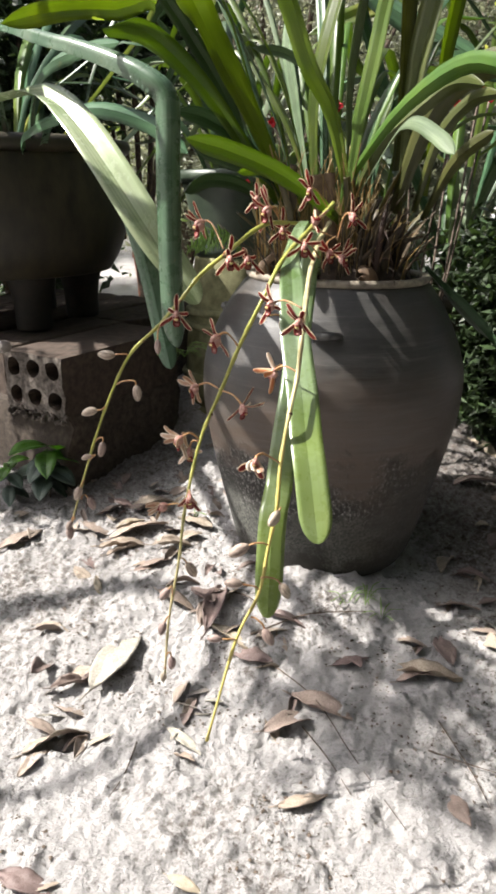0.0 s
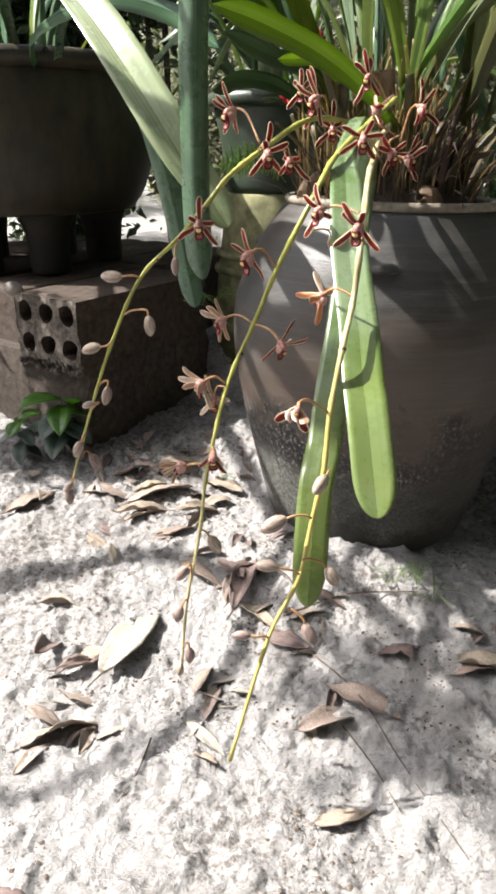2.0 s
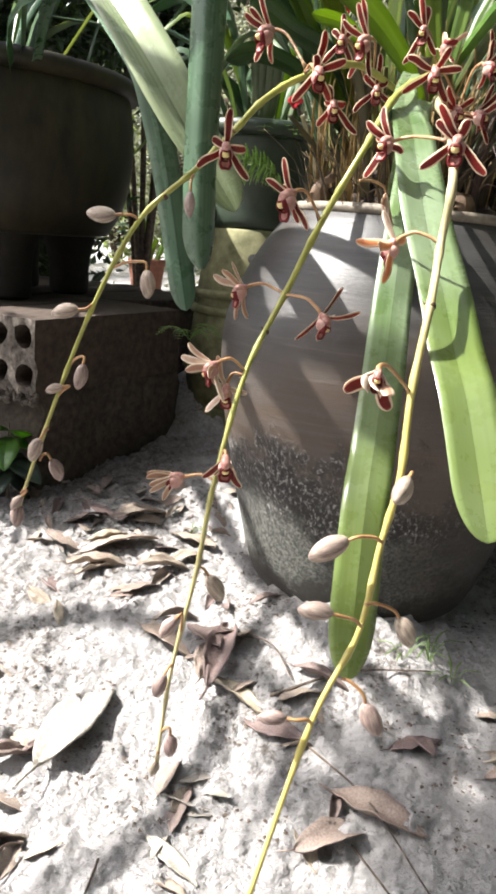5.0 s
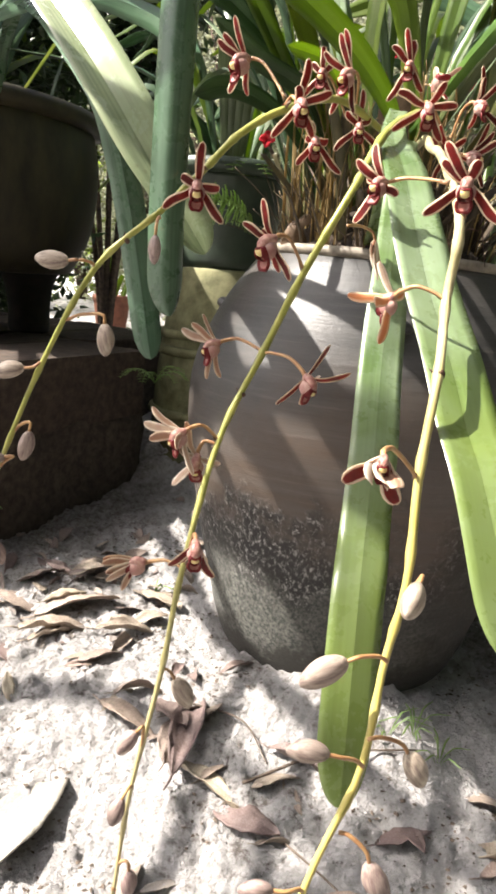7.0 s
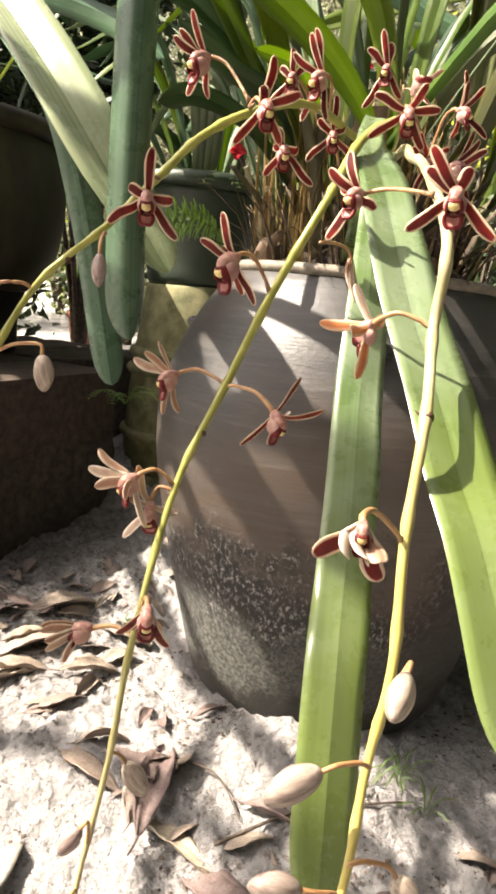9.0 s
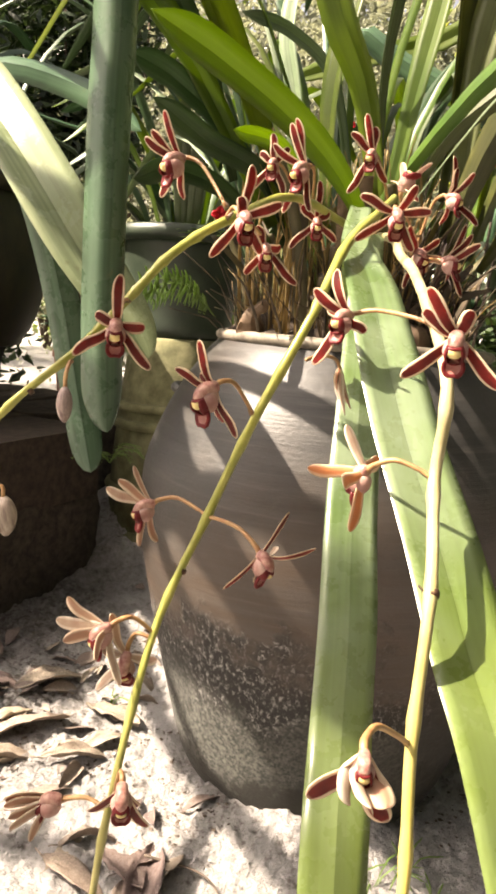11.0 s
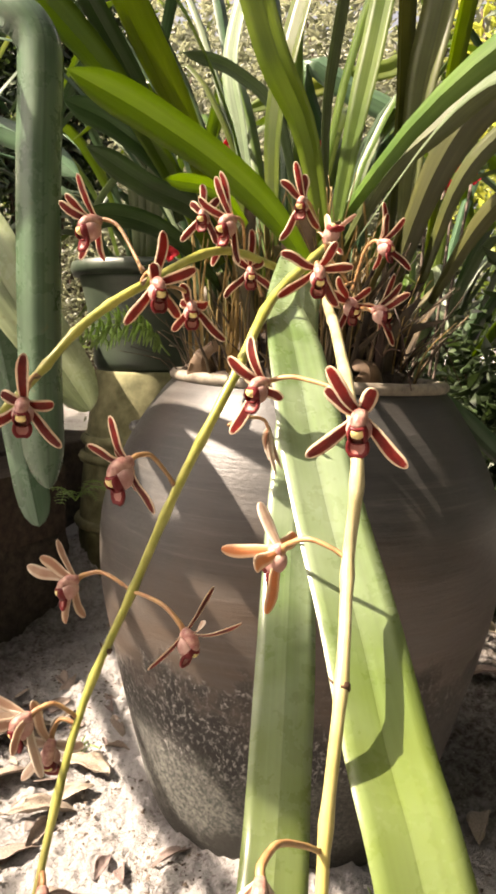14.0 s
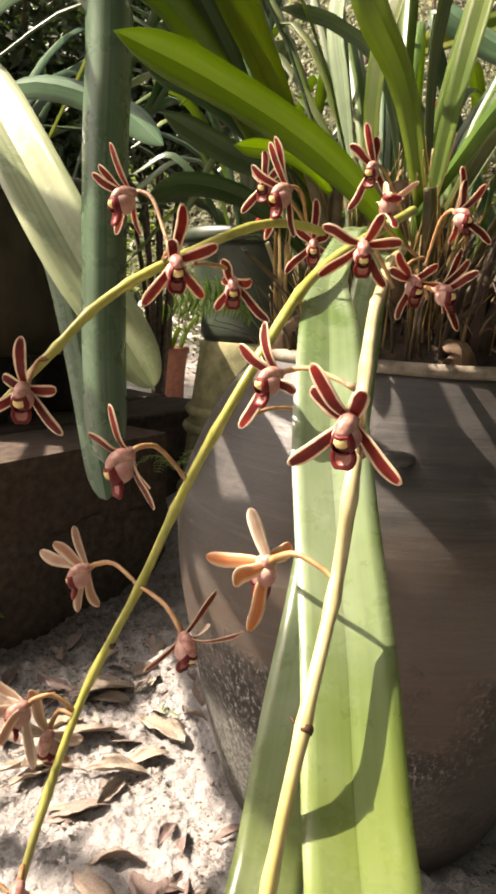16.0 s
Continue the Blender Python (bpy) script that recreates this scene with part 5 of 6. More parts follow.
def build_footed_pot():
    pot = thing("footed_pot", POT, "big round dark glazed pot on stout feet", "pot")
    outer = smooth_profile([(0.0, 0.150), (0.27, 0.150), (0.315, 0.170), (0.350, 0.235), (0.366, 0.32), (0.368, 0.41), (0.358, 0.480)], 34)
    inner = [(0.335, 0.480), (0.338, 0.40), (0.325, 0.31), (0.2, 0.22), (0.0, 0.21)]
    part("bowl", lathe(bmesh.new(), outer + inner, POT, 72, wobble=0.006), GLAZE_DARK, pot)
    rim = [(0.338, 0.474), (0.358, 0.472), (0.378, 0.480), (0.385, 0.494), (0.381, 0.510), (0.358, 0.516), (0.334, 0.510), (0.330, 0.494), (0.338, 0.474)]
    part("rim", lathe(bmesh.new(), rim, POT, 72, wobble=0.006), GLAZE_DARK, pot)
    for x, y in ((-0.61, 2.12), (-0.525, 2.36), (-0.785, 2.10), (-0.92, 2.20), (-0.70, 2.50), (-0.89, 2.42)):
        prof = smooth_profile([(0.0, 0.0), (0.046, 0.001), (0.052, 0.02), (0.052, 0.06), (0.058, 0.11), (0.072, 0.175), (0.0, 0.19)], 18)
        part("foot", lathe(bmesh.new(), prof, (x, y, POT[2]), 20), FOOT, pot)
    bm = bmesh.new()
    lathe(bm, [(0.0, 0.47), (0.2, 0.465), (0.336, 0.45)], POT, 40, wobble=0.01)
    part("soil", bm, SOIL, pot, "dark potting soil")


build_footed_pot()
LEFT_PLANT = thing("orchid_plant", (POT[0], POT[1], POT[2] + 0.47), "strap-leaved orchid in the dark footed pot, some leaves hanging", "orchid")
# the leaves that reach over towards the jar
blade(LEFT_PLANT, LEAF_WAX, 0.038, [(-0.640, 2.150, 0.930), (-0.480, 1.600, 1.130), (-0.300, 1.350, 1.085), (-0.181, 1.250, 1.042), (-0.120, 1.210, 1.010), (-0.096, 1.200, 0.980), (-0.094, 1.200, 0.940), (-0.097, 1.200, 0.866), (-0.099, 1.202, 0.717), (-0.097, 1.205, 0.602)], across=(1, 0.3, 0.1), fold=1.25, bow=3.0, n=60, cols=10, keel=True, profile=blunt, label='waxy dark leaf kinked and hanging straight down')
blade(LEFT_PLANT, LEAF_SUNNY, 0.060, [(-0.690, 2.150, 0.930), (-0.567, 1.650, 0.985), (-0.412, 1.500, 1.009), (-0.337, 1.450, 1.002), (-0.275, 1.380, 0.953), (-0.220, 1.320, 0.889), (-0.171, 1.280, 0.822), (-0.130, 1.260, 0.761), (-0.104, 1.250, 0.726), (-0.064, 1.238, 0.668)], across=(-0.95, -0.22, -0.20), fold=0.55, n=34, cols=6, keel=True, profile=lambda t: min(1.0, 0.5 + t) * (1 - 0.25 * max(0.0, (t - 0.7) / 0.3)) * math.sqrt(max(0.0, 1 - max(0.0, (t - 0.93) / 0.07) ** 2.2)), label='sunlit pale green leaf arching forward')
blade(LEFT_PLANT, LEAF_WAX, 0.034, [(-0.560, 2.150, 0.930), (-0.360, 1.600, 1.000), (-0.206, 1.320, 0.859), (-0.161, 1.300, 0.749), (-0.120, 1.288, 0.546)], across=(0.9, 0.1, 0.3), fold=0.3, keel=True, profile=blunt)
blade(LEFT_PLANT, LEAF_BRIGHT, 0.03, [(-0.560, 2.200, 0.930), (-0.168, 1.550, 1.144), (-0.186, 1.300, 1.107), (-0.258, 1.200, 1.084), (-0.301, 1.100, 1.051)], across=(0.2, 0.4, 0.8))
blade(LEFT_PLANT, LEAF_BLUE, 0.034, [(-0.600, 2.150, 0.930), (-0.447, 1.650, 0.959), (-0.284, 1.500, 0.990), (-0.162, 1.450, 0.961), (-0.087, 1.400, 0.906)], across=(0.3, 0.3, 0.8))
blade(LEFT_PLANT, LEAF_BLUE, 0.034, [(-0.600, 2.200, 0.930), (-0.403, 1.600, 1.041), (-0.297, 1.500, 1.084), (-0.197, 1.400, 1.080)], across=(0.3, 0.3, 0.8))


def random_leaves(parent, centre, count, seed, length, mats, spread=(0, 6.283), spot=0.1, width=(0.028, 0.046), arch=1.0):
    """Leaves that rise from a clump and arch outwards."""
    r = random.Random(seed)
    for i in range(count):
        a = r.uniform(*spread)
        l = r.uniform(*length)
        reach, rise = l * r.uniform(0.35, 0.75) * arch, l * r.uniform(0.55, 0.9)
        o = Vector((math.cos(a), math.sin(a), 0))
        b = Vector(centre) + o * spot * r.random()
        pts = [b, b + o * reach * 0.22 + Vector((0, 0, rise * 0.55)), b + o * reach * 0.6 + Vector((0, 0, rise * 0.92)), b + o * reach + Vector((0, 0, rise * r.uniform(0.55, 1.0)))]
        blade(parent, r.choice(mats), r.uniform(*width), pts, across=(-o.y, o.x, r.uniform(-0.4, 0.4)), n=14, cols=2, fold=r.uniform(0.2, 0.5))


random_leaves(LEFT_PLANT, (POT[0], POT[1], POT[2] + 0.46), 12, 3, (0.45, 0.75), [LEAF_BLUE, LEAF_BLUE, LEAF], spread=(0.6, 3.0), spot=0.25, arch=1.5)
# added forward-arching leaf, out of view, to shade part of the jar's sunny side
blade(LEFT_PLANT, LEAF_BLUE, 0.034, [(POT[0] + 0.05, POT[1] - 0.1, POT[2] + 0.46), (-0.66, 1.80, 1.27), (-0.58, 1.52, 1.228), (-0.55, 1.32, 1.182), (-0.54, 1.10, 1.12)], across=(0.805, -0.085, 0.588), n=18, cols=2, fold=0.15)
# long unseen leaves added leaning over the sand, to streak it with shadow
for x, y, z, top in ((-0.98, 0.80, 0.95, 1.30), (-0.66, 0.74, 0.92, 1.30), (-0.73, 0.98, 0.90, 1.24)):
    blade(LEFT_PLANT, LEAF_BLUE, 0.038, [(POT[0] + 0.6 * (x + 0.8), POT[1] - 0.1, POT[2] + 0.46), (POT[0] + 0.8 * (x + 0.8), 1.75, top), (POT[0] + 0.9 * (x + 0.8), 1.38, top - 0.03), (x, y, z)], across=(1, 0.15, 0), n=18, cols=2, fold=0.3)
for i, (x, y, z) in enumerate(((-0.72, 0.94, 1.34), (-0.60, 1.06, 1.40), (-0.46, 1.12, 1.42))):
    blade(LEFT_PLANT, LEAF_BLUE, 0.042, [(POT[0] - 0.15, POT[1] - 0.08, POT[2] + 0.46), (-1.10 + 0.09 * i, 1.75, 1.36), (-1.10 + 0.10 * i, 1.42, 1.47), (x, y, z)], across=(1, 0.5, 0), n=18, cols=2, fold=0.3)
blade(LEFT_PLANT, LEAF_BLUE, 0.07, [(POT[0] - 0.15, POT[1] - 0.08, POT[2] + 0.46), (-0.86, 1.75, 1.36), (-0.82, 1.42, 1.47), (-0.70, 1.00, 1.40), (-0.50, 0.83, 1.32)], across=(1, 0.9, 0), n=18, cols=2, fold=0.3)
random_leaves(ORCHID, (JAR[0], JAR[1] + 0.05, JAR[2] + 0.62), 14, 8, (0.5, 0.85), [LEAF, LEAF_BLUE, LEAF], spread=(-0.2, 3.4), spot=0.12, width=(0.015, 0.028))
random_leaves(ORCHID, (JAR[0], JAR[1] + 0.03, JAR[2] + 0.62), 9, 18, (0.6, 1.0), [LEAF, LEAF_BLUE, LEAF], spread=(-0.3, 3.5), spot=0.13, width=(0.016, 0.030), arch=0.75)
random_leaves(ORCHID, (JAR[0], JAR[1] + 0.06, JAR[2] + 0.62), 14, 27, (0.5, 0.85), [LEAF_PALE, LEAF, LEAF_BLUE], spread=(0.2, 2.9), spot=0.13, width=(0.013, 0.024), arch=1.35)


# ---------------------------------------------------------------- cement stand with a fern pot behind the jar
STAND = (-0.035, 2.26, 0.165)


def build_stand():
    stand = thing("pot_stand", STAND, "tapering mossy cement pot stand with turned rings", "stand")
    prof = [(0.0, 0.06), (0.158, 0.06), (0.155, 0.13), (0.150, 0.20), (0.145, 0.26), (0.140, 0.31), (0.126, 0.42), (0.116, 0.49), (0.112, 0.497), (0.0, 0.497)]
    part("column", lathe(bmesh.new(), prof, STAND, 48, wobble=0.01), CEMENT, stand)
    part("plinth", lathe(bmesh.new(), [(0.0, -0.05), (0.17, -0.05), (0.174, 0.03), (0.168, 0.055), (0.158, 0.062), (0.0, 0.062)], STAND, 48, wobble=0.01), CEMENT, stand)
    for z, r in ((0.150, 0.156), (0.300, 0.144), (0.340, 0.139)):
        ring = [(r - 0.006, z - 0.012), (r + 0.006, z - 0.009), (r + 0.010, z), (r + 0.006, z + 0.009), (r - 0.006, z + 0.012), (r - 0.006, z - 0.012)]
        part("ring", lathe(bmesh.new(), ring, STAND, 48, wobble=0.01), CEMENT, stand)
    at = (STAND[0], STAND[1], STAND[2] + 0.497)
    pot = thing("flower_pot", at, "dull green glazed flower pot on the cement stand", "pot")
    prof = smooth_profile([(0.0, 0.0), (0.105, 0.0), (0.118, 0.06), (0.135, 0.16), (0.148, 0.205)], 20) + [(0.140, 0.21), (0.135, 0.18), (0.0, 0.17)]
    part("body", lathe(bmesh.new(), prof, at, 48), GLAZE_GREEN, pot)
    part("rim", lathe(bmesh.new(), [(0.140, 0.205), (0.160, 0.207), (0.166, 0.22), (0.163, 0.236), (0.150, 0.240), (0.140, 0.232), (0.140, 0.205)], at, 48), GLAZE_GREEN, pot)
    part("soil", lathe(bmesh.new(), [(0.0, 0.192), (0.08, 0.19), (0.139, 0.185)], at, 32, wobble=0.02), SOIL, pot)
    return at


FERN_POT = build_stand()


def fern(parent, base, seed, fronds, length, mat=FERN, spread=(0, 6.28), upright=0.0):
    """Arching fronds with paired leaflets."""
    r = random.Random(seed)
    for i in range(fronds):
        a, l = r.uniform(*spread), length * r.uniform(0.6, 1.0)
        o = Vector((math.cos(a), math.sin(a), 0))
        side = Vector((-o.y * (1 - upright), o.x * (1 - upright), upright)).normalized()
        c = spline([Vector(base), Vector(base) + o * l * 0.35 + Vector((0, 0, l * 0.35)), Vector(base) + o * l * 0.75 + Vector((0, 0, l * 0.35)), Vector(base) + o * l + Vector((0, 0, l * 0.12))], 22)
        bm = bmesh.new()
        tube(bm, c, lambda t: 0.0012 - 0.0008 * t, 5)
        for k, p in list(enumerate(c))[3::2]:
            w = l * 0.20 * math.sin(math.pi * (k + 1) / 25) + 0.004
            for s in (-1, 1):
                strap(bm, [p, p + side * s * w * 0.5 + o * w * 0.12, p + side * s * w + o * w * 0.3 - Vector((0, 0, w * 0.15))], l * 0.045, o, n=3, cols=2, thick=0.0006, profile=lambda t: 1 - 0.75 * t)
        part("frond", bm, mat, parent)


FERN_PLANT = thing("fern", (FERN_POT[0], FERN_POT[1], FERN_POT[2] + 0.19), "small green fern growing in the glazed flower pot", "fern")
fern(FERN_PLANT, (FERN_POT[0] + 0.02, FERN_POT[1] - 0.05, FERN_POT[2] + 0.19), 4, 12, 0.14)
random_leaves(FERN_PLANT, (FERN_POT[0], FERN_POT[1], FERN_POT[2] + 0.19), 16, 21, (0.35, 0.7), [LEAF_BLUE, LEAF, LEAF_PALE], spot=0.08)
WEED = thing("fern_tuft", (-0.167, 2.0, 0.412), "small fern tuft rooted in the brick plinth", "fern")
fern(WEED, (-0.167, 2.0, 0.412), 9, 7, 0.09)
JAR_FERN = thing("fern", (0.013, 1.600, 0.712), "small fern rooted at the jar's rim", "fern")
fern(JAR_FERN, (0.013, 1.600, 0.712), 14, 4, 0.13, spread=(2.7, 3.7), upright=0.6)


# ---------------------------------------------------------------- seedling in the sand
def leaf_shape(bm, base, way, up, length, width, mat=0, n=7):
    side = Vector(way).normalized().cross(Vector(up).normalized())
    w, q = Vector(way).normalized(), Vector(up).normalized()
    b = Vector(base)
    strap(bm, [b, b + w * length * 0.35 + q * length * 0.07, b + w * length * 0.7 + q * length * 0.05, b + w * length - q * length * 0.06], width, side, n=n, cols=4, thick=0.0008, fold=0.22,
          profile=lambda t: max(0.04, math.sin(math.pi * min(1, t * 0.96 + 0.04)) ** 0.75 * (1.1 - 0.25 * t)))


def seedling(x, y, seed, height, leaves, size, label):
    r = random.Random(seed)
    z = ground_height(x, y)
    plant = thing("seedling", (x, y, z), label, "seedling")
    top = Vector((x + r.uniform(-0.01, 0.01), y - 0.01, z + height))
    c = spline([Vector((x, y, z - 0.01)), Vector((x, y, z + height * 0.5)), top], 10)
    part("stem", tube(bmesh.new(), c, lambda t: 0.0022 - 0.0010 * t, 6), TWIG, plant)
    for i in range(leaves):
        t = 0.3 + 0.7 * i / max(1, leaves - 1)
        a = i * 2.4 + r.uniform(-0.3, 0.3)
        bm = bmesh.new()
        leaf_shape(bm, c[int(t * 10)], (math.cos(a), math.sin(a), r.uniform(-1.1, 0.1) + 0.6 * max(0.0, t - 0.6)), (0, -0.2, 1), size * r.uniform(0.7, 1.1), size * 0.60)
        part("leaf", bm, SPROUT if i > leaves * 0.6 else SPROUT_GREY, plant)


seedling(-0.488, 1.702, 2, 0.16, 13, 0.092, "small seedling with glossy oval leaves growing in sand")
seedling(-0.580, 1.681, 6, 0.10, 9, 0.06, "small seedling with dusty oval leaves beside the plinth")
seedling(0.78, 1.75, 7, 0.14, 9, 0.06, "small broad-leaved seedling in the shade")


# ---------------------------------------------------------------- fallen leaves, twigs, crumbs
def dry_leaf_mesh(seed, flat=False):
    """A curled dead leaf one unit long, with its stalk and midrib."""
    r = random.Random(seed)
    curl, bend, twist = (r.uniform(-0.6, 1.1), r.uniform(0.04, 0.22), r.uniform(-0.9, 0.9)) if not flat else (r.uniform(0.1, 0.4), r.uniform(0.03, 0.10), r.uniform(-0.3, 0.3))
    bm = bmesh.new()
    uvl = bm.loops.layers.uv.verify()
    n, cols = 14, 8
    width = r.uniform(0.36, 0.5)
    grid = []
    for i in range(n + 1):
        t = i / n
        w = width * math.sin(math.pi * min(1, 0.02 + 0.97 * t)) ** 0.8 * (1.15 - 0.35 * t)
        row = []
        for k in range(cols + 1):
            s = 2 * k / cols - 1
            a = curl * s + twist * (t - 0.5)
            y = 0.5 * w * math.sin(s * max(0.2, 1 - abs(curl) * 0.35)) / math.sin(1)
            z = 0.5 * w * (1 - math.cos(a)) * (1 if curl > 0 else -1) + bend * math.sin(math.pi * t) * (0.6 + 0.4 * s * twist)
            z += (0.05 if not flat else 0.02) * noise.noise(Vector((t * 5, s * 3, seed * 3.7))) + 0.02 * noise.noise(Vector((t * 11, s * 6, seed * 1.7))) + 0.012 * abs(math.sin(13 * t + 2 * abs(s))) * abs(s)
            row.append(Vector((t - 0.5, y * (1 + 0.07 * noise.noise(Vector((t * 9, s, seed)))), z)))
        grid.append(row)
    low = min(p.z for row in grid for p in row)
    skins = []
    for off in (0.006, -0.006):
        skins.append([[bm.verts.new(p + Vector((0, 0, off - low + 0.002 + (0.008 if k == cols // 2 and off < 0 else 0)))) for k, p in enumerate(row)] for row in grid])
    up, dn = skins
    for i in range(n):
        for k in range(cols):
            bm.faces.new((up[i][k], up[i + 1][k], up[i + 1][k + 1], up[i][k + 1]))
            bm.faces.new((dn[i][k + 1], dn[i + 1][k + 1], dn[i + 1][k], dn[i][k]))
        bm.faces.new((dn[i][0], dn[i + 1][0], up[i + 1][0], up[i][0]))
        bm.faces.new((up[i][cols], up[i + 1][cols], dn[i + 1][cols], dn[i][cols]))
    m = up[0][cols // 2].co
    tube(bm, [m + Vector((0.02, 0, -0.004)), m + Vector((-0.08, 0.01, 0.0)), m + Vector((-0.17, 0.03, -0.01))], lambda t: 0.013 - 0.004 * t, 5)
    return bm


DRY_MESHES = {}
for letter, mat in (("b", DRY), ("t", DRY_TAN), ("p", DRY_PALE)):
    DRY_MESHES[letter] = [finish(dry_leaf_mesh(s + 7 * ord(letter), letter == "p"), mat) for s in range(5)]
DRY_WORDS = {"b": "curled dark brown dry leaf lying on sand", "t": "tan dry leaf lying on sand", "p": "large pale grey dry leaf lying on sand"}
leaf_count = [0]


def dry_leaf(x, y, yaw, length, letter, tilt=0.3):
    leaf_count[0] += 1
    r = random.Random(leaf_count[0])
    me = DRY_MESHES[letter][leaf_count[0] % 5]
    ob = new("dry_leaf", me)
    ob.matrix_world = lie(x, y, yaw, 0.001, r.uniform(-45, 45) * tilt, r.uniform(-35, 35) * tilt) @ Matrix.Diagonal((length, length * r.uniform(0.85, 1.1) * (0.7 if letter == "p" else 1.0), length * r.uniform(0.8, 1.3), 1))
    tagged(ob, DRY_WORDS[letter], "dry leaf", "fallen leaves")


dry_leaf(-0.223, 1.157, 73, 0.200, 'p', 0.15)
dry_leaf(-0.364, 1.127, 91, 0.100, 'b', 0.9)
dry_leaf(-0.291, 0.966, 29, 0.110, 'b', 0.7)
dry_leaf(-0.223, 0.970, 10, 0.052, 't', 0.7)
dry_leaf(-0.296, 1.093, 28, 0.078, 'b', 0.8)
dry_leaf(-0.363, 1.227, -8, 0.068, 't', 0.3)
dry_leaf(-0.239, 1.542, 18, 0.139, 't', 0.3)
dry_leaf(-0.263, 1.488, 20, 0.118, 't', 0.3)
dry_leaf(-0.510, 1.515, 47, 0.115, 'b', 0.4)
dry_leaf(-0.050, 1.264, 80, 0.150, 'b', 0.8)
dry_leaf(0.139, 1.025, -30, 0.112, 't', 0.5)
dry_leaf(0.088, 0.996, 24, 0.100, 'b', 0.5)
dry_leaf(0.330, 1.093, -6, 0.122, 't', 0.4)
dry_leaf(0.099, 0.848, 21, 0.080, 't', 0.4)
dry_leaf(0.321, 0.833, -81, 0.076, 't', 0.4)
dry_leaf(0.378, 1.161, -86, 0.089, 'b', 0.5)
dry_leaf(-0.129, 1.293, -35, 0.098, 't', 0.5)
dry_leaf(-0.024, 1.186, -39, 0.102, 't', 0.5)
dry_leaf(-0.085, 0.965, -42, 0.078, 'p', 0.3)
dry_leaf(-0.158, 1.495, 5, 0.092, 'b', 0.4)
dry_leaf(-0.328, 1.438, -50, 0.084, 'b', 0.4)
dry_leaf(0.595, 1.748, -17, 0.124, 't', 0.3)
dry_leaf(0.678, 1.964, -64, 0.113, 't', 0.3)
dry_leaf(-0.269, 0.721, -18, 0.084, 'b', 0.3)
dry_leaf(-0.062, 0.716, -23, 0.048, 't', 0.3)
dry_leaf(0.024, 1.138, -33, 0.088, 'b', 0.3)
dry_leaf(-0.220, 1.661, 26, 0.115, 'b', 0.3)
dry_leaf(0.423, 1.279, -17, 0.101, 'b', 0.3)
dry_leaf(0.462, 1.220, -31, 0.068, 'b', 0.3)
dry_leaf(-0.259, 1.109, 29, 0.055, 'b', 0.4)
dry_leaf(-0.114, 1.591, -49, 0.131, 'b', 0.3)
dry_leaf(-0.260, 0.967, 40, 0.046, 'b', 0.5)
dry_leaf(-0.181, 1.424, 26, 0.077, 'b', 0.3)
dry_leaf(-0.065, 1.075, 18, 0.047, 'p', 0.4)
dry_leaf(-0.054, 1.029, 7, 0.050, 'p', 0.3)
dry_leaf(-0.340, 1.548, -21, 0.080, 'b', 0.5)
dry_leaf(0.482, 1.374, -34, 0.080, 'b', 0.3)
dry_leaf(0.313, 1.179, -25, 0.071, 'b', 0.3)
dry_leaf(0.199, 1.114, 15, 0.070, 'b', 0.3)
dry_leaf(0.088, 1.200, -25, 0.083, 'b', 0.4)
dry_leaf(-0.073, 1.300, -65, 0.109, 'b', 0.5)
dry_leaf(-0.317, 0.927, 47, 0.059, 'b', 0.4)
dry_leaf(-0.261, 1.478, 37, 0.092, 't', 0.3)
dry_leaf(-0.205, 1.413, 31, 0.059, 't', 0.3)
dry_leaf(-0.144, 1.326, 54, 0.060, 't', 0.4)
dry_leaf(-0.065, 1.259, 78, 0.093, 'b', 0.5)
dry_leaf(-0.012, 1.201, 35, 0.050, 't', 0.4)
dry_leaf(0.060, 1.179, 9, 0.059, 'b', 0.3)
dry_leaf(-0.316, 1.626, 36, 0.083, 'b', 0.3)
dry_leaf(0.018, 1.374, 21, 0.054, 'b', 0.4)
dry_leaf(-0.264, 1.567, 35, 0.074, 't', 0.3)
dry_leaf(-0.121, 1.523, 17, 0.064, 'b', 0.4)
dry_leaf(-0.320, 0.996, 342, 0.069, 'b', 0.8)
dry_leaf(-0.306, 1.026, 201, 0.067, 'p', 1.0)
dry_leaf(-0.367, 1.213, 18, 0.070, 'b', 0.7)
dry_leaf(-0.247, 1.566, 269, 0.042, 'b', 0.5)
dry_leaf(-0.275, 1.466, 261, 0.049, 'p', 0.8)
dry_leaf(-0.482, 1.533, 268, 0.071, 'b', 0.9)
dry_leaf(-0.016, 1.292, 82, 0.073, 't', 0.8)
dry_leaf(0.089, 1.032, 255, 0.055, 'b', 0.8)
dry_leaf(0.058, 0.992, 285, 0.064, 't', 0.8)
dry_leaf(-0.099, 0.983, 258, 0.057, 'p', 0.8)
dry_leaf(-0.171, 1.477, 262, 0.050, 'p', 0.9)
dry_leaf(0.561, 1.767, 54, 0.037, 'b', 0.6)
dry_leaf(0.704, 1.940, 267, 0.040, 'b', 0.5)
dry_leaf(-0.242, 0.716, 16, 0.037, 'b', 0.5)
dry_leaf(0.056, 1.110, 10, 0.050, 'b', 0.9)
dry_leaf(-0.242, 1.672, 197, 0.059, 'b', 0.5)
dry_leaf(0.412, 1.286, 57, 0.046, 't', 0.4)
dry_leaf(0.481, 1.234, 135, 0.065, 'p', 0.8)
dry_leaf(-0.278, 1.119, 161, 0.069, 'b', 0.7)
dry_leaf(-0.254, 0.961, 263, 0.048, 'b', 0.6)
dry_leaf(-0.099, 1.078, 71, 0.062, 'b', 0.4)
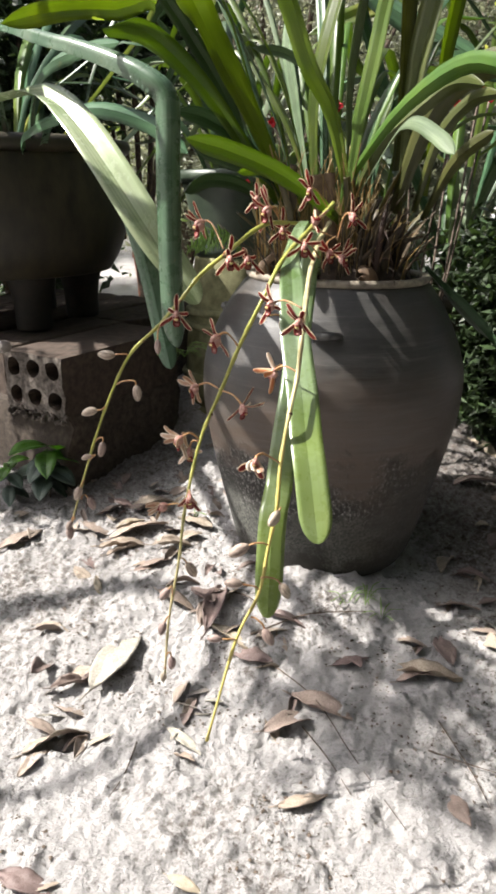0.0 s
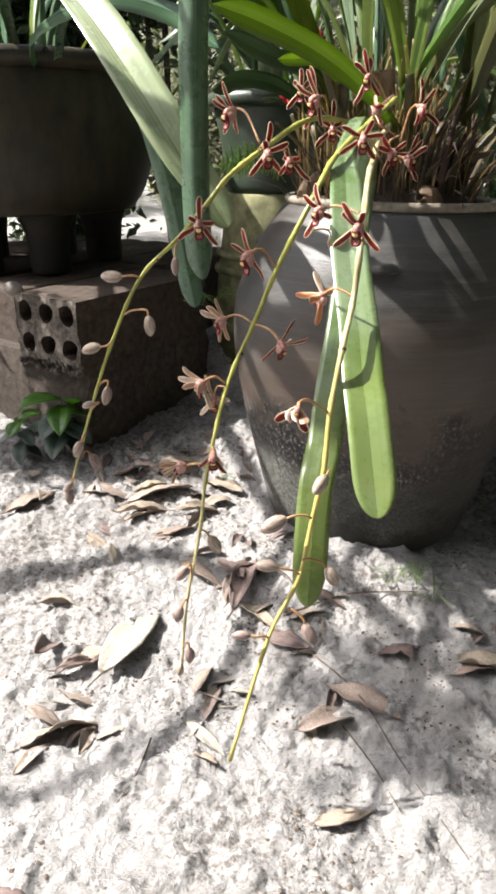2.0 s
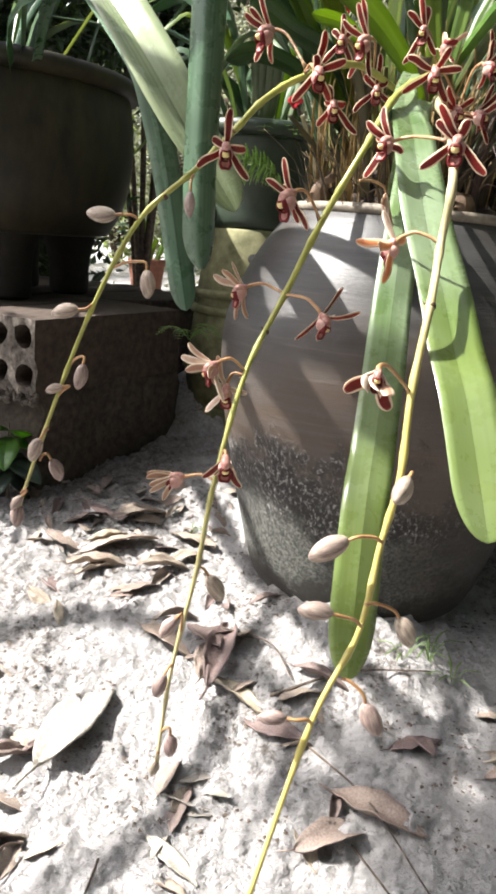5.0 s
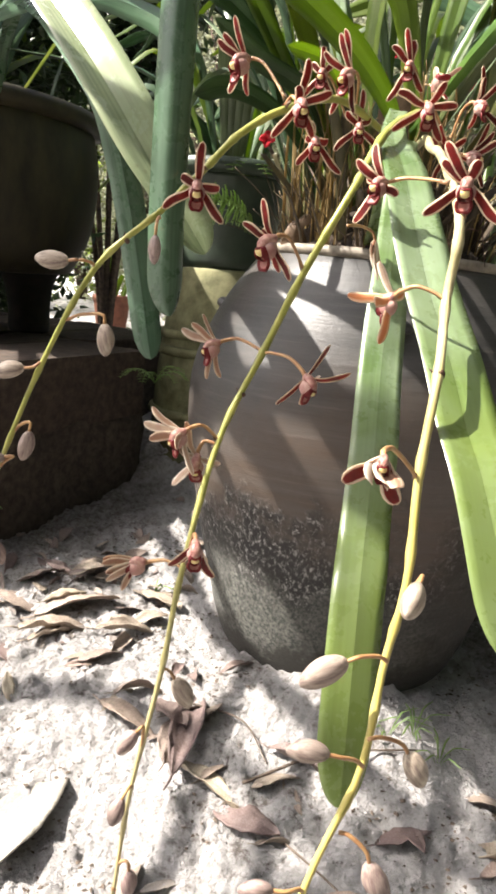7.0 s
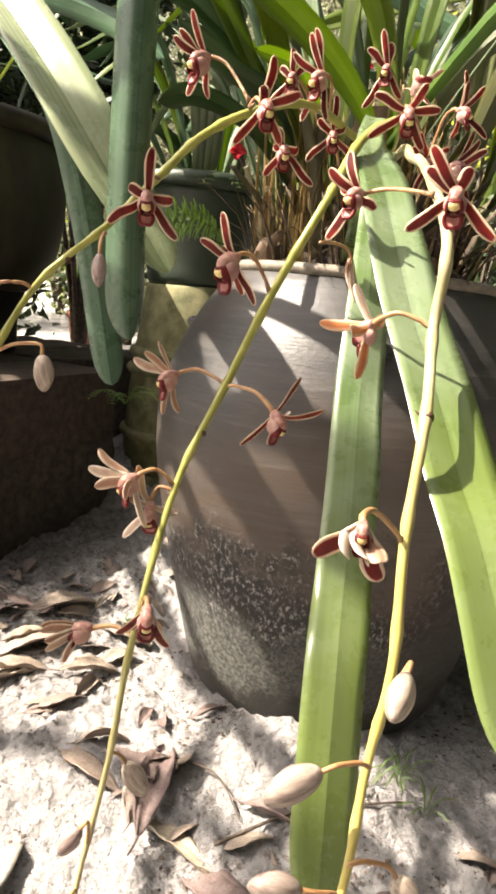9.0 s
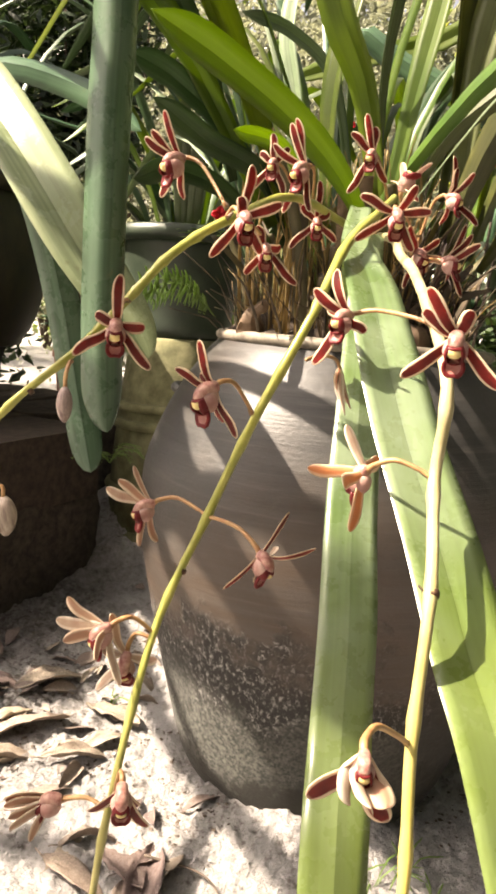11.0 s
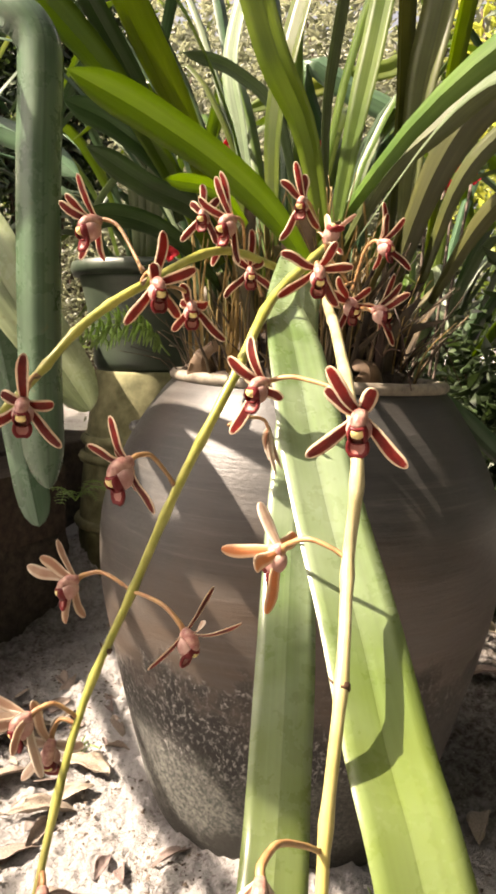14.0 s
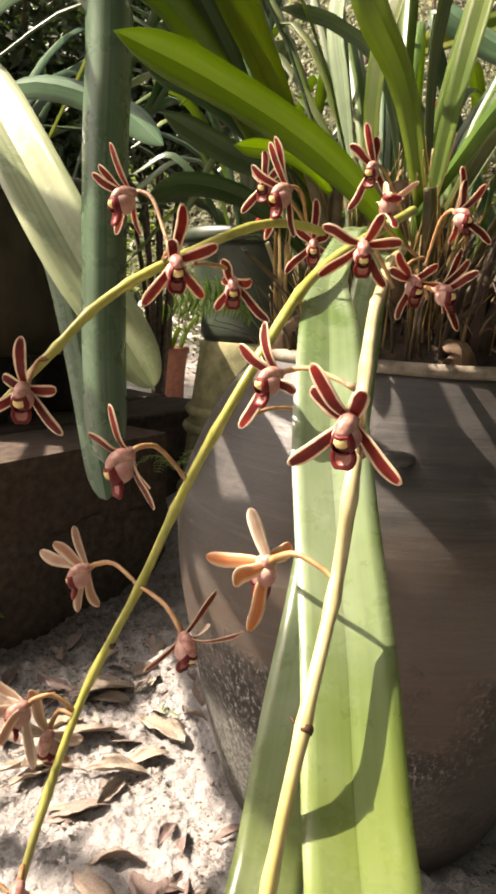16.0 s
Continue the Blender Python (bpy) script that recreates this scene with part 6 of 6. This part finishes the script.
dry_leaf(-0.082, 1.037, 260, 0.072, 'b', 1.0)
dry_leaf(-0.344, 1.533, 302, 0.044, 'p', 0.8)
dry_leaf(0.477, 1.376, 2, 0.041, 't', 0.6)
dry_leaf(0.329, 1.163, 51, 0.036, 'b', 0.5)
dry_leaf(0.211, 1.111, 274, 0.061, 'b', 0.8)
dry_leaf(-0.052, 1.296, 10, 0.058, 'b', 0.9)
dry_leaf(-0.232, 1.488, 245, 0.050, 'p', 1.0)
dry_leaf(-0.214, 1.424, 190, 0.047, 't', 0.5)
dry_leaf(-0.120, 1.336, 8, 0.067, 'b', 0.6)
dry_leaf(-0.085, 1.264, 37, 0.035, 'b', 0.6)
dry_leaf(0.078, 1.161, 292, 0.050, 't', 0.5)
dry_leaf(-0.289, 1.611, 62, 0.038, 'b', 0.8)
dry_leaf(-0.110, 1.540, 254, 0.047, 't', 0.5)
dry_leaf(-0.093, 1.049, -45, 0.075, 'p', 0.9)
dry_leaf(-0.046, 1.057, -33, 0.052, 'p', 0.9)
dry_leaf(-0.274, 1.029, -22, 0.080, 'b', 0.8)
dry_leaf(-0.334, 1.075, 26, 0.045, 'p', 0.8)
dry_leaf(-0.087, 0.933, -37, 0.060, 't', 0.8)
dry_leaf(0.310, 1.085, 15, 0.075, 't', 0.5)
scatter = random.Random(12)
for i in range(110):
    x, y = scatter.uniform(-0.8, 1.0), scatter.uniform(0.8, 2.6)
    if math.hypot(x - JAR[0], y - JAR[1]) > 0.24 and (y > 1.3 or scatter.random() < 0.3):
        dry_leaf(x, y, scatter.uniform(0, 360), scatter.uniform(0.035, 0.085), scatter.choice("bbbt"), 0.7)

for i in range(46):
    x, y = scatter.uniform(-0.46, 0.0), scatter.uniform(1.46, 1.80)
    if math.hypot(x - JAR[0], y - JAR[1]) > 0.24 and x > -0.44 + 0.62 * max(0.0, y - 1.66):
        dry_leaf(x, y, scatter.uniform(0, 360), scatter.uniform(0.025, 0.065), scatter.choice("bbbbt"), 0.8)


def twig(pts, radius):
    c = spline([(x, y, ground_height(x, y) + h) for x, y, h in pts], 24)
    bm = tube(bmesh.new(), c, lambda t: radius * (1 - 0.6 * t), 6)
    me = finish(bm, TWIG)
    tagged(new("twig", me), "thin dark dry twig lying on sand", "twig", "twigs")


def grass_tuft(x, y, seed, count=9, height=0.045):
    r = random.Random(seed)
    z = ground_height(x, y)
    tuft = thing("grass_tuft", (x, y, z), "small sparse green grass tuft in shaded sand", "grass", "grass tufts")
    for i in range(count):
        a, h = r.uniform(0, 6.28), height * r.uniform(0.5, 1.1)
        o = Vector((math.cos(a), math.sin(a), 0))
        b = Vector((x, y, z - 0.003)) + o * 0.006 * r.random()
        blade(tuft, FERN, 0.0024, [b, b + o * h * 0.4 + Vector((0, 0, h * 0.6)), b + o * h * 1.1 + Vector((0, 0, h * 0.55))], across=(-o.y, o.x, 0), n=6, cols=2, thick=0.0005, name="blade")


grass_tuft(0.245, 1.262, 1)
grass_tuft(0.205, 1.245, 2, 6)
grass_tuft(0.27, 1.225, 3, 7, 0.035)
grass_tuft(-0.12, 1.62, 4, 6, 0.03)
twig([(0.02, 1.18, 0.006), (0.12, 1.205, 0.008), (0.21, 1.215, 0.008), (0.25, 1.23, 0.004)], 0.0022)
twig([(0.06, 1.12, 0.004), (0.13, 1.04, 0.006), (0.18, 0.93, 0.004), (0.24, 0.80, 0.004)], 0.0013)
twig([(0.10, 1.0, 0.004), (0.14, 0.93, 0.006), (0.17, 0.86, 0.004)], 0.0014)
twig([(-0.16, 0.96, 0.004), (-0.17, 0.90, 0.006), (-0.19, 0.85, 0.003)], 0.0014)
twig([(0.33, 1.0, 0.004), (0.36, 0.90, 0.006), (0.37, 0.8, 0.003)], 0.0013)
twig([(0.30, 0.94, 0.004), (0.36, 0.92, 0.006), (0.43, 0.90, 0.003)], 0.0015)
twig([(-0.05, 1.3, 0.012), (0.02, 1.26, 0.012), (0.05, 1.2, 0.006)], 0.0018)


def crumbs(name, count, seed, size, mat, label, flat=0.6, cut=-9.0):
    """Small bits strewn over the sand, in one mesh."""
    r = random.Random(seed)
    verts, faces = [], []
    for i in range(count):
        x, y = r.gauss(0.05, 0.33), r.uniform(0.72, 1.95)
        if not -0.75 < x < 0.85 or noise.noise(Vector((x * 6, y * 6, seed))) + 0.5 * noise.noise(Vector((x * 17, y * 17, seed))) < cut:
            continue
        z = ground_height(x, y) + sand_relief(x, y)
        s = size * r.uniform(0.4, 1.0) ** 2
        a = r.uniform(0, 6.28)
        n = len(verts)
        for dx, dy, dz in ((1, 0, 0), (-1, 0.2, 0), (0.1, 0.8, 0), (-0.1, -0.7, 0), (0.1, 0, 0.9), (0, 0, -0.5)):
            q = Vector((dx * r.uniform(0.6, 1.4), dy * r.uniform(0.5, 1.2), dz * flat)) * s
            verts.append((x + q.x * math.cos(a) - q.y * math.sin(a), y + q.x * math.sin(a) + q.y * math.cos(a), z + q.z + 0.3 * s * flat))
        faces += [(n + a_, n + b_, n + c_) for a_, b_, c_ in ((0, 2, 4), (2, 1, 4), (1, 3, 4), (3, 0, 4), (2, 0, 5), (1, 2, 5), (3, 1, 5), (0, 3, 5))]
    me = bpy.data.meshes.new(name)
    me.from_pydata(verts, [], faces)
    me.materials.append(mat)
    tagged(new(name, me), label, "debris", kind="stuff")


CLOD = simple("sand_clod", (0.308, 0.297, 0.287), (0.42, 0.409, 0.399), 120, 0.95, relief=0.5)
crumbs("sand_clods", 1600, 3, 0.0030, CLOD, "small pale clods of sand", 0.7)
crumbs("leaf_crumbs", 7000, 4, 0.0050, TWIG, "dark crumbs of rotted leaf and bark on sand", 0.35, 0.08)


# ---------------------------------------------------------------- wall added behind the camera, unseen, to block sky light
PLASTER = simple("weathered_plaster", (0.16, 0.145, 0.12), (0.28, 0.255, 0.215), 9, 0.9, relief=0.4, dist=0.004)
bm = bmesh.new()
block(bm, pose(0.4, -1.9, -0.05), (7.0, 0.18, 3.5), 0.01)
block(bm, pose(0.4, -1.55, 3.30), (7.4, 1.0, 0.10), 0.01)
tagged(new("wall_south", finish(bm, PLASTER, smooth=False)), "plain weathered plaster wall with eave, added out of view to block sky light", "wall", kind="structure")


# ---------------------------------------------------------------- farther garden
def bush(name, at, seed, height, radius, mat, leaves, size, label, category="shrub", trunk=0.02, low=0.6, first=3):
    """Branches with many small folded leaves, thinning outwards."""
    r = random.Random(seed)
    b = thing(name, at, label, category)
    base = Vector(at)
    bm = bmesh.new()
    ends = []
    for i in range(9):
        a = i * 2.4 + r.uniform(-0.4, 0.4)
        o = Vector((math.cos(a), math.sin(a), 0)) * radius * r.uniform(0.3, 0.85)
        top = base + o + Vector((0, 0, height * r.uniform(low, 0.95)))
        c = spline([base, base + o * 0.25 + Vector((0, 0, height * 0.3)), top], 8)
        tube(bm, c, lambda t: trunk * (1 - 0.8 * t), 6)
        ends += c[first:]
    part("trunk", bm, BARK, b)
    verts, faces = [], []
    for i in range(leaves):
        e = r.choice(ends)
        p = e + Vector((r.gauss(0, 1), r.gauss(0, 1), r.gauss(0, 0.8))) * radius * 0.26
        d = Vector((r.gauss(0, 1), r.gauss(0, 1), r.gauss(-0.2, 0.7))).normalized()
        s = d.cross(Vector((r.gauss(0, 0.5), r.gauss(0, 0.5), 1))).normalized()
        l = size * r.uniform(0.6, 1.2)
        q = d.cross(s) * l * 0.08
        n = len(verts)
        verts += [p, p + d * l * 0.45 + s * l * 0.24 + q, p + d * l, p + d * l * 0.45 - s * l * 0.24 + q, p + d * l * 0.5 - q]
        faces += [(n, n + 1, n + 4), (n + 1, n + 2, n + 4), (n, n + 4, n + 3), (n + 4, n + 2, n + 3)]
    me = bpy.data.meshes.new("crown")
    me.from_pydata([v - base for v in verts], [], faces)
    me.materials.append(mat)
    ob = new("crown", me)
    ob.parent = b
    tagged(ob, "loose foliage", kind="stuff")
    return b


def strap_pot(at, seed, count, length, mats, label, radius=0.16, height=0.3, clay=None):
    """A plain clay pot with a clump of strap leaves."""
    pot = thing("clay_pot", at, "plain clay pot standing on sand", "pot", "pots behind")
    prof = smooth_profile([(0.0, 0.0), (radius * 0.72, 0.0), (radius * 0.85, height * 0.5), (radius, height * 0.9)], 14) + [(radius * 1.08, height * 0.9), (radius * 1.08, height), (radius * 0.95, height), (radius * 0.9, height * 0.85), (0.0, height * 0.84)]
    part("body", lathe(bmesh.new(), prof, at, 32), clay or GLAZE_DARK, pot)
    p = thing("orchid_plant", (at[0], at[1], at[2] + height * 0.84), label, "orchid", "orchids behind")
    random_leaves(p, (at[0], at[1], at[2] + height * 0.84), count, seed, length, mats, spot=radius * 0.6)
    return p


BACK_PLANT = strap_pot((0.62, 2.35, ground_height(0.62, 2.35)), 31, 26, (0.6, 1.1), [LEAF_BLUE, LEAF, LEAF_PALE], "clump of dark strap-leaved orchid in a clay pot", 0.2, 0.4)
blade(BACK_PLANT, LEAF_BLUE, 0.062, [(0.620, 2.300, 0.600), (0.303, 2.200, 1.289), (0.419, 2.150, 1.261), (0.559, 2.100, 1.179), (0.669, 2.050, 1.099)], across=(0.3, 0.3, 0.9))
blade(BACK_PLANT, LEAF, 0.05, [(0.620, 2.300, 0.600), (0.686, 2.250, 1.375), (0.526, 2.300, 1.362), (0.350, 2.300, 1.310), (0.177, 2.300, 1.250)], across=(-0.2, 0.3, 0.9))
blade(BACK_PLANT, LEAF_PALE, 0.03, [(0.120, 2.700, 0.600), (0.388, 2.000, 1.049), (0.424, 1.950, 1.135), (0.454, 1.920, 1.164)], across=(0.8, -0.5, 0.2))
strap_pot((0.12, 2.75, ground_height(0.12, 2.75)), 32, 24, (0.6, 1.1), [LEAF_BLUE, LEAF_PALE, LEAF], "clump of dusty strap-leaved orchid in a clay pot", 0.2, 0.4)
strap_pot((1.15, 2.1, ground_height(1.15, 2.1)), 33, 26, (0.6, 1.0), [LEAF_BLUE, LEAF], "clump of dark strap-leaved orchid in shade", 0.2, 0.35)
strap_pot((-0.62, 4.6, ground_height(-0.62, 4.6)), 34, 12, (0.25, 0.45), [LEAF_BLUE, LEAF], "small strap-leaved plant in a red clay pot", 0.10, 0.34, TERRACOTTA)
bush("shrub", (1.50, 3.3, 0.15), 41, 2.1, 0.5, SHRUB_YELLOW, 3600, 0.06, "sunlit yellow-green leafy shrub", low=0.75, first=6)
# extra height, out of view, added to block sky light on the right
bush("shrub", (1.02, 1.86, 0.12), 46, 2.5, 0.46, SHRUB_SHADED, 13000, 0.05, "dark leafy shrub beside the jar, made tall to block sky light")
bush("shrub", (0.78, 2.08, 0.15), 42, 0.66, 0.27, SHRUB_SHADED, 7000, 0.05, "low dark leafy shrub behind the jar", trunk=0.01, low=0.5, first=2)
# unseen shrub, placed to cast shade on the sand before the plinth
bush("shrub", (-1.15, 1.68, 0.10), 81, 1.36, 0.13, SHRUB_SHADED, 1700, 0.06, "narrow dark leafy shrub added out of view to shade the sand", trunk=0.012, low=0.55, first=2)
bush("shrub", (-0.55, 3.9, 0.15), 43, 2.3, 0.42, SHRUB_SHADED, 5000, 0.07, "tall dark shrub in shade behind the cement stand", low=0.8, first=6)
# the next three are unseen, added to cut sky light from the right
bush("shrub", (1.30, 0.55, 0.02), 44, 2.8, 0.6, SHRUB_SHADED, 14000, 0.07, "tall dark leafy shrub added out of view to block sky light")
bush("shrub", (1.15, -0.45, 0.0), 45, 2.8, 0.6, SHRUB_SHADED, 14000, 0.07, "tall dark leafy shrub added out of view to block sky light")
bush("shrub", (1.22, 1.25, 0.08), 47, 2.6, 0.50, SHRUB_SHADED, 14000, 0.05, "dark leafy shrub beside the jar, made tall to block sky light")
bush("shrub", (-1.0, 3.5, 0.15), 48, 1.9, 0.5, SHRUB_SHADED, 7000, 0.07, "tall dark shrub in shade behind the footed pot")
bush("shrub", (-0.95, 3.05, 0.15), 38, 2.0, 0.45, SHRUB_SHADED, 9000, 0.06, "tall dark shrub in shade behind the footed pot", low=0.6, first=4)
bush("shrub", (-1.55, 2.9, 0.15), 49, 2.0, 0.6, SHRUB_SHADED, 8000, 0.075, "tall dark shrub in shade behind the footed pot")
for i, (x, y, h, rad, mat, n, s) in enumerate(((-2.4, 5.2, 2.6, 1.1, SHRUB, 9000, 0.08), (-0.6, 6.8, 3.0, 1.2, SHRUB_GREY, 18000, 0.06), (1.2, 6.0, 2.8, 1.1, SHRUB_GREY, 18000, 0.055), (0.2, 5.0, 2.2, 0.9, SHRUB_GREY, 16000, 0.045), (3.0, 5.2, 2.6, 1.1, SHRUB, 9000, 0.08), (4.4, 8.0, 4.0, 1.6, SHRUB, 9000, 0.11), (0.4, 10.0, 5.0, 2.2, SHRUB_GREY, 13000, 0.20), (2.4, 9.0, 4.6, 1.9, SHRUB_GREY, 12000, 0.19), (-4.2, 8.5, 4.2, 1.7, SHRUB, 8000, 0.12), (-2.0, 11.5, 5.4, 2.4, SHRUB, 9000, 0.15), (3.2, 12.5, 6.0, 2.6, SHRUB, 9000, 0.15), (-7.5, 9.5, 5.0, 2.2, SHRUB, 7000, 0.16), (8.0, 9.5, 5.0, 2.2, SHRUB, 7000, 0.16))):
    bush("tree", (x, y, ground_height(x, y) - 0.02), 50 + i, h, rad, mat, n, s, "leafy garden tree in dappled light", "tree", 0.05)

# tall slender tree, added unseen; its sparse crown dapples the sand beside the jar
def shade_tree(x, y, crown, seed, leaves):
    r = random.Random(seed)
    t = thing("tree", (x, y, 0.0), "tall slender tree with a sparse crown, added out of view for its shadow", "tree")
    top = Vector(crown)
    c = spline([Vector((x, y, -0.02)), Vector((x + 0.01, y + 0.24, 1.3)), Vector((x, y + 0.426, 2.35)), Vector((x, y + 0.49, 2.68)), Vector((x + 0.01, y + 0.36, 2.95)), top], 20)
    part("trunk", tube(bmesh.new(), c, lambda q: 0.046 - 0.034 * q, 10), BARK, t)
    fork = spline([c[8], Vector((x, y + 0.08, 1.95)), Vector((x, y - 0.01, 2.45)), Vector((x, y + 0.115, 2.74)), Vector((x, y + 0.20, 2.95))], 16)
    part("limb", tube(bmesh.new(), fork, lambda q: 0.016 - 0.010 * q, 8), BARK, t)
    verts, faces = [], []
    for i in range(9):
        tip = top + Vector((r.gauss(0, 0.15), r.gauss(0, 0.14), r.gauss(0.02, 0.13)))
        limb = spline([c[r.randint(17, 19)], top.lerp(tip, 0.5) + Vector((0, 0, 0.04)), tip], 6)
        part("limb", tube(bmesh.new(), limb, lambda q: 0.009 - 0.006 * q, 6), BARK, t)
        for k in range(leaves):
            p = r.choice(limb[2:]) + Vector((r.gauss(0, 0.05), r.gauss(0, 0.06), r.gauss(0, 0.05)))
            d = Vector((r.gauss(0, 1), r.gauss(0, 1), r.gauss(-0.3, 0.6))).normalized()
            w = d.cross(Vector((r.gauss(0, 0.4), r.gauss(0, 0.4), 1))).normalized()
            l = r.uniform(0.05, 0.10)
            n = len(verts)
            verts += [p, p + d * l * 0.45 + w * l * 0.22, p + d * l, p + d * l * 0.45 - w * l * 0.22, p + d * l * 0.5 - Vector((0, 0, 0.006))]
            faces += [(n, n + 1, n + 4), (n + 1, n + 2, n + 4), (n, n + 4, n + 3), (n + 4, n + 2, n + 3)]
    me = bpy.data.meshes.new("crown")
    me.from_pydata([v - Vector((x, y, 0.0)) for v in verts], [], faces)
    me.materials.append(SHRUB)
    ob = new("crown", me)
    ob.parent = t
    tagged(ob, "sparse drooping foliage", kind="stuff")


shade_tree(-2.35, 0.79, (-2.33, 0.86, 3.2), 71, 18)


# red blossoms of a thorny plant behind the jar
def red_blossom(parent, at, seed, size):
    r = random.Random(seed)
    bm = bmesh.new()
    for k in range(4):
        a = k * 1.57 + r.uniform(-0.2, 0.2)
        leaf_shape(bm, at, (math.cos(a), -0.45, math.sin(a)), (0, -1, 0.2), size, size * 0.9)
    part("blossom", bm, RED, parent, "small red blossom")


THORN = thing("thorny_plant", (0.42, 1.86, ground_height(0.42, 1.86)), "spindly thorny plant with small red blossoms", "flowering plant")
for i, (x, y, z) in enumerate(((0.527, 2.000, 1.045), (0.586, 2.000, 1.077), (0.597, 1.950, 1.052), (0.403, 1.900, 1.033), (0.466, 1.750, 0.991), (0.140, 2.200, 1.151), (0.304, 2.000, 1.107), (0.013, 1.620, 0.855), (0.203, 1.700, 1.011), (0.076, 2.100, 1.013))):
    g = ground_height(0.42, 1.86)
    part("stem", tube(bmesh.new(), spline([(0.42, 1.86, g - 0.01), (0.42 * 0.5 + x * 0.5, 1.9, 0.6), (x, y + 0.01, z)], 12), 0.003, 6), TWIG, THORN)
    red_blossom(THORN, Vector((x, y, z)), i, 0.014)

# an old leaf base, cut off square, among the stems
blade(ORCHID, STUB, 0.040, [(0.165, 1.44, 0.70), (0.155, 1.39, 0.80), (0.148, 1.37, 0.872)], across=(1, 0.1, 0), name="leaf_stub", label="brown cut leaf base", fold=0.15, n=8, profile=lambda t: 1.0)
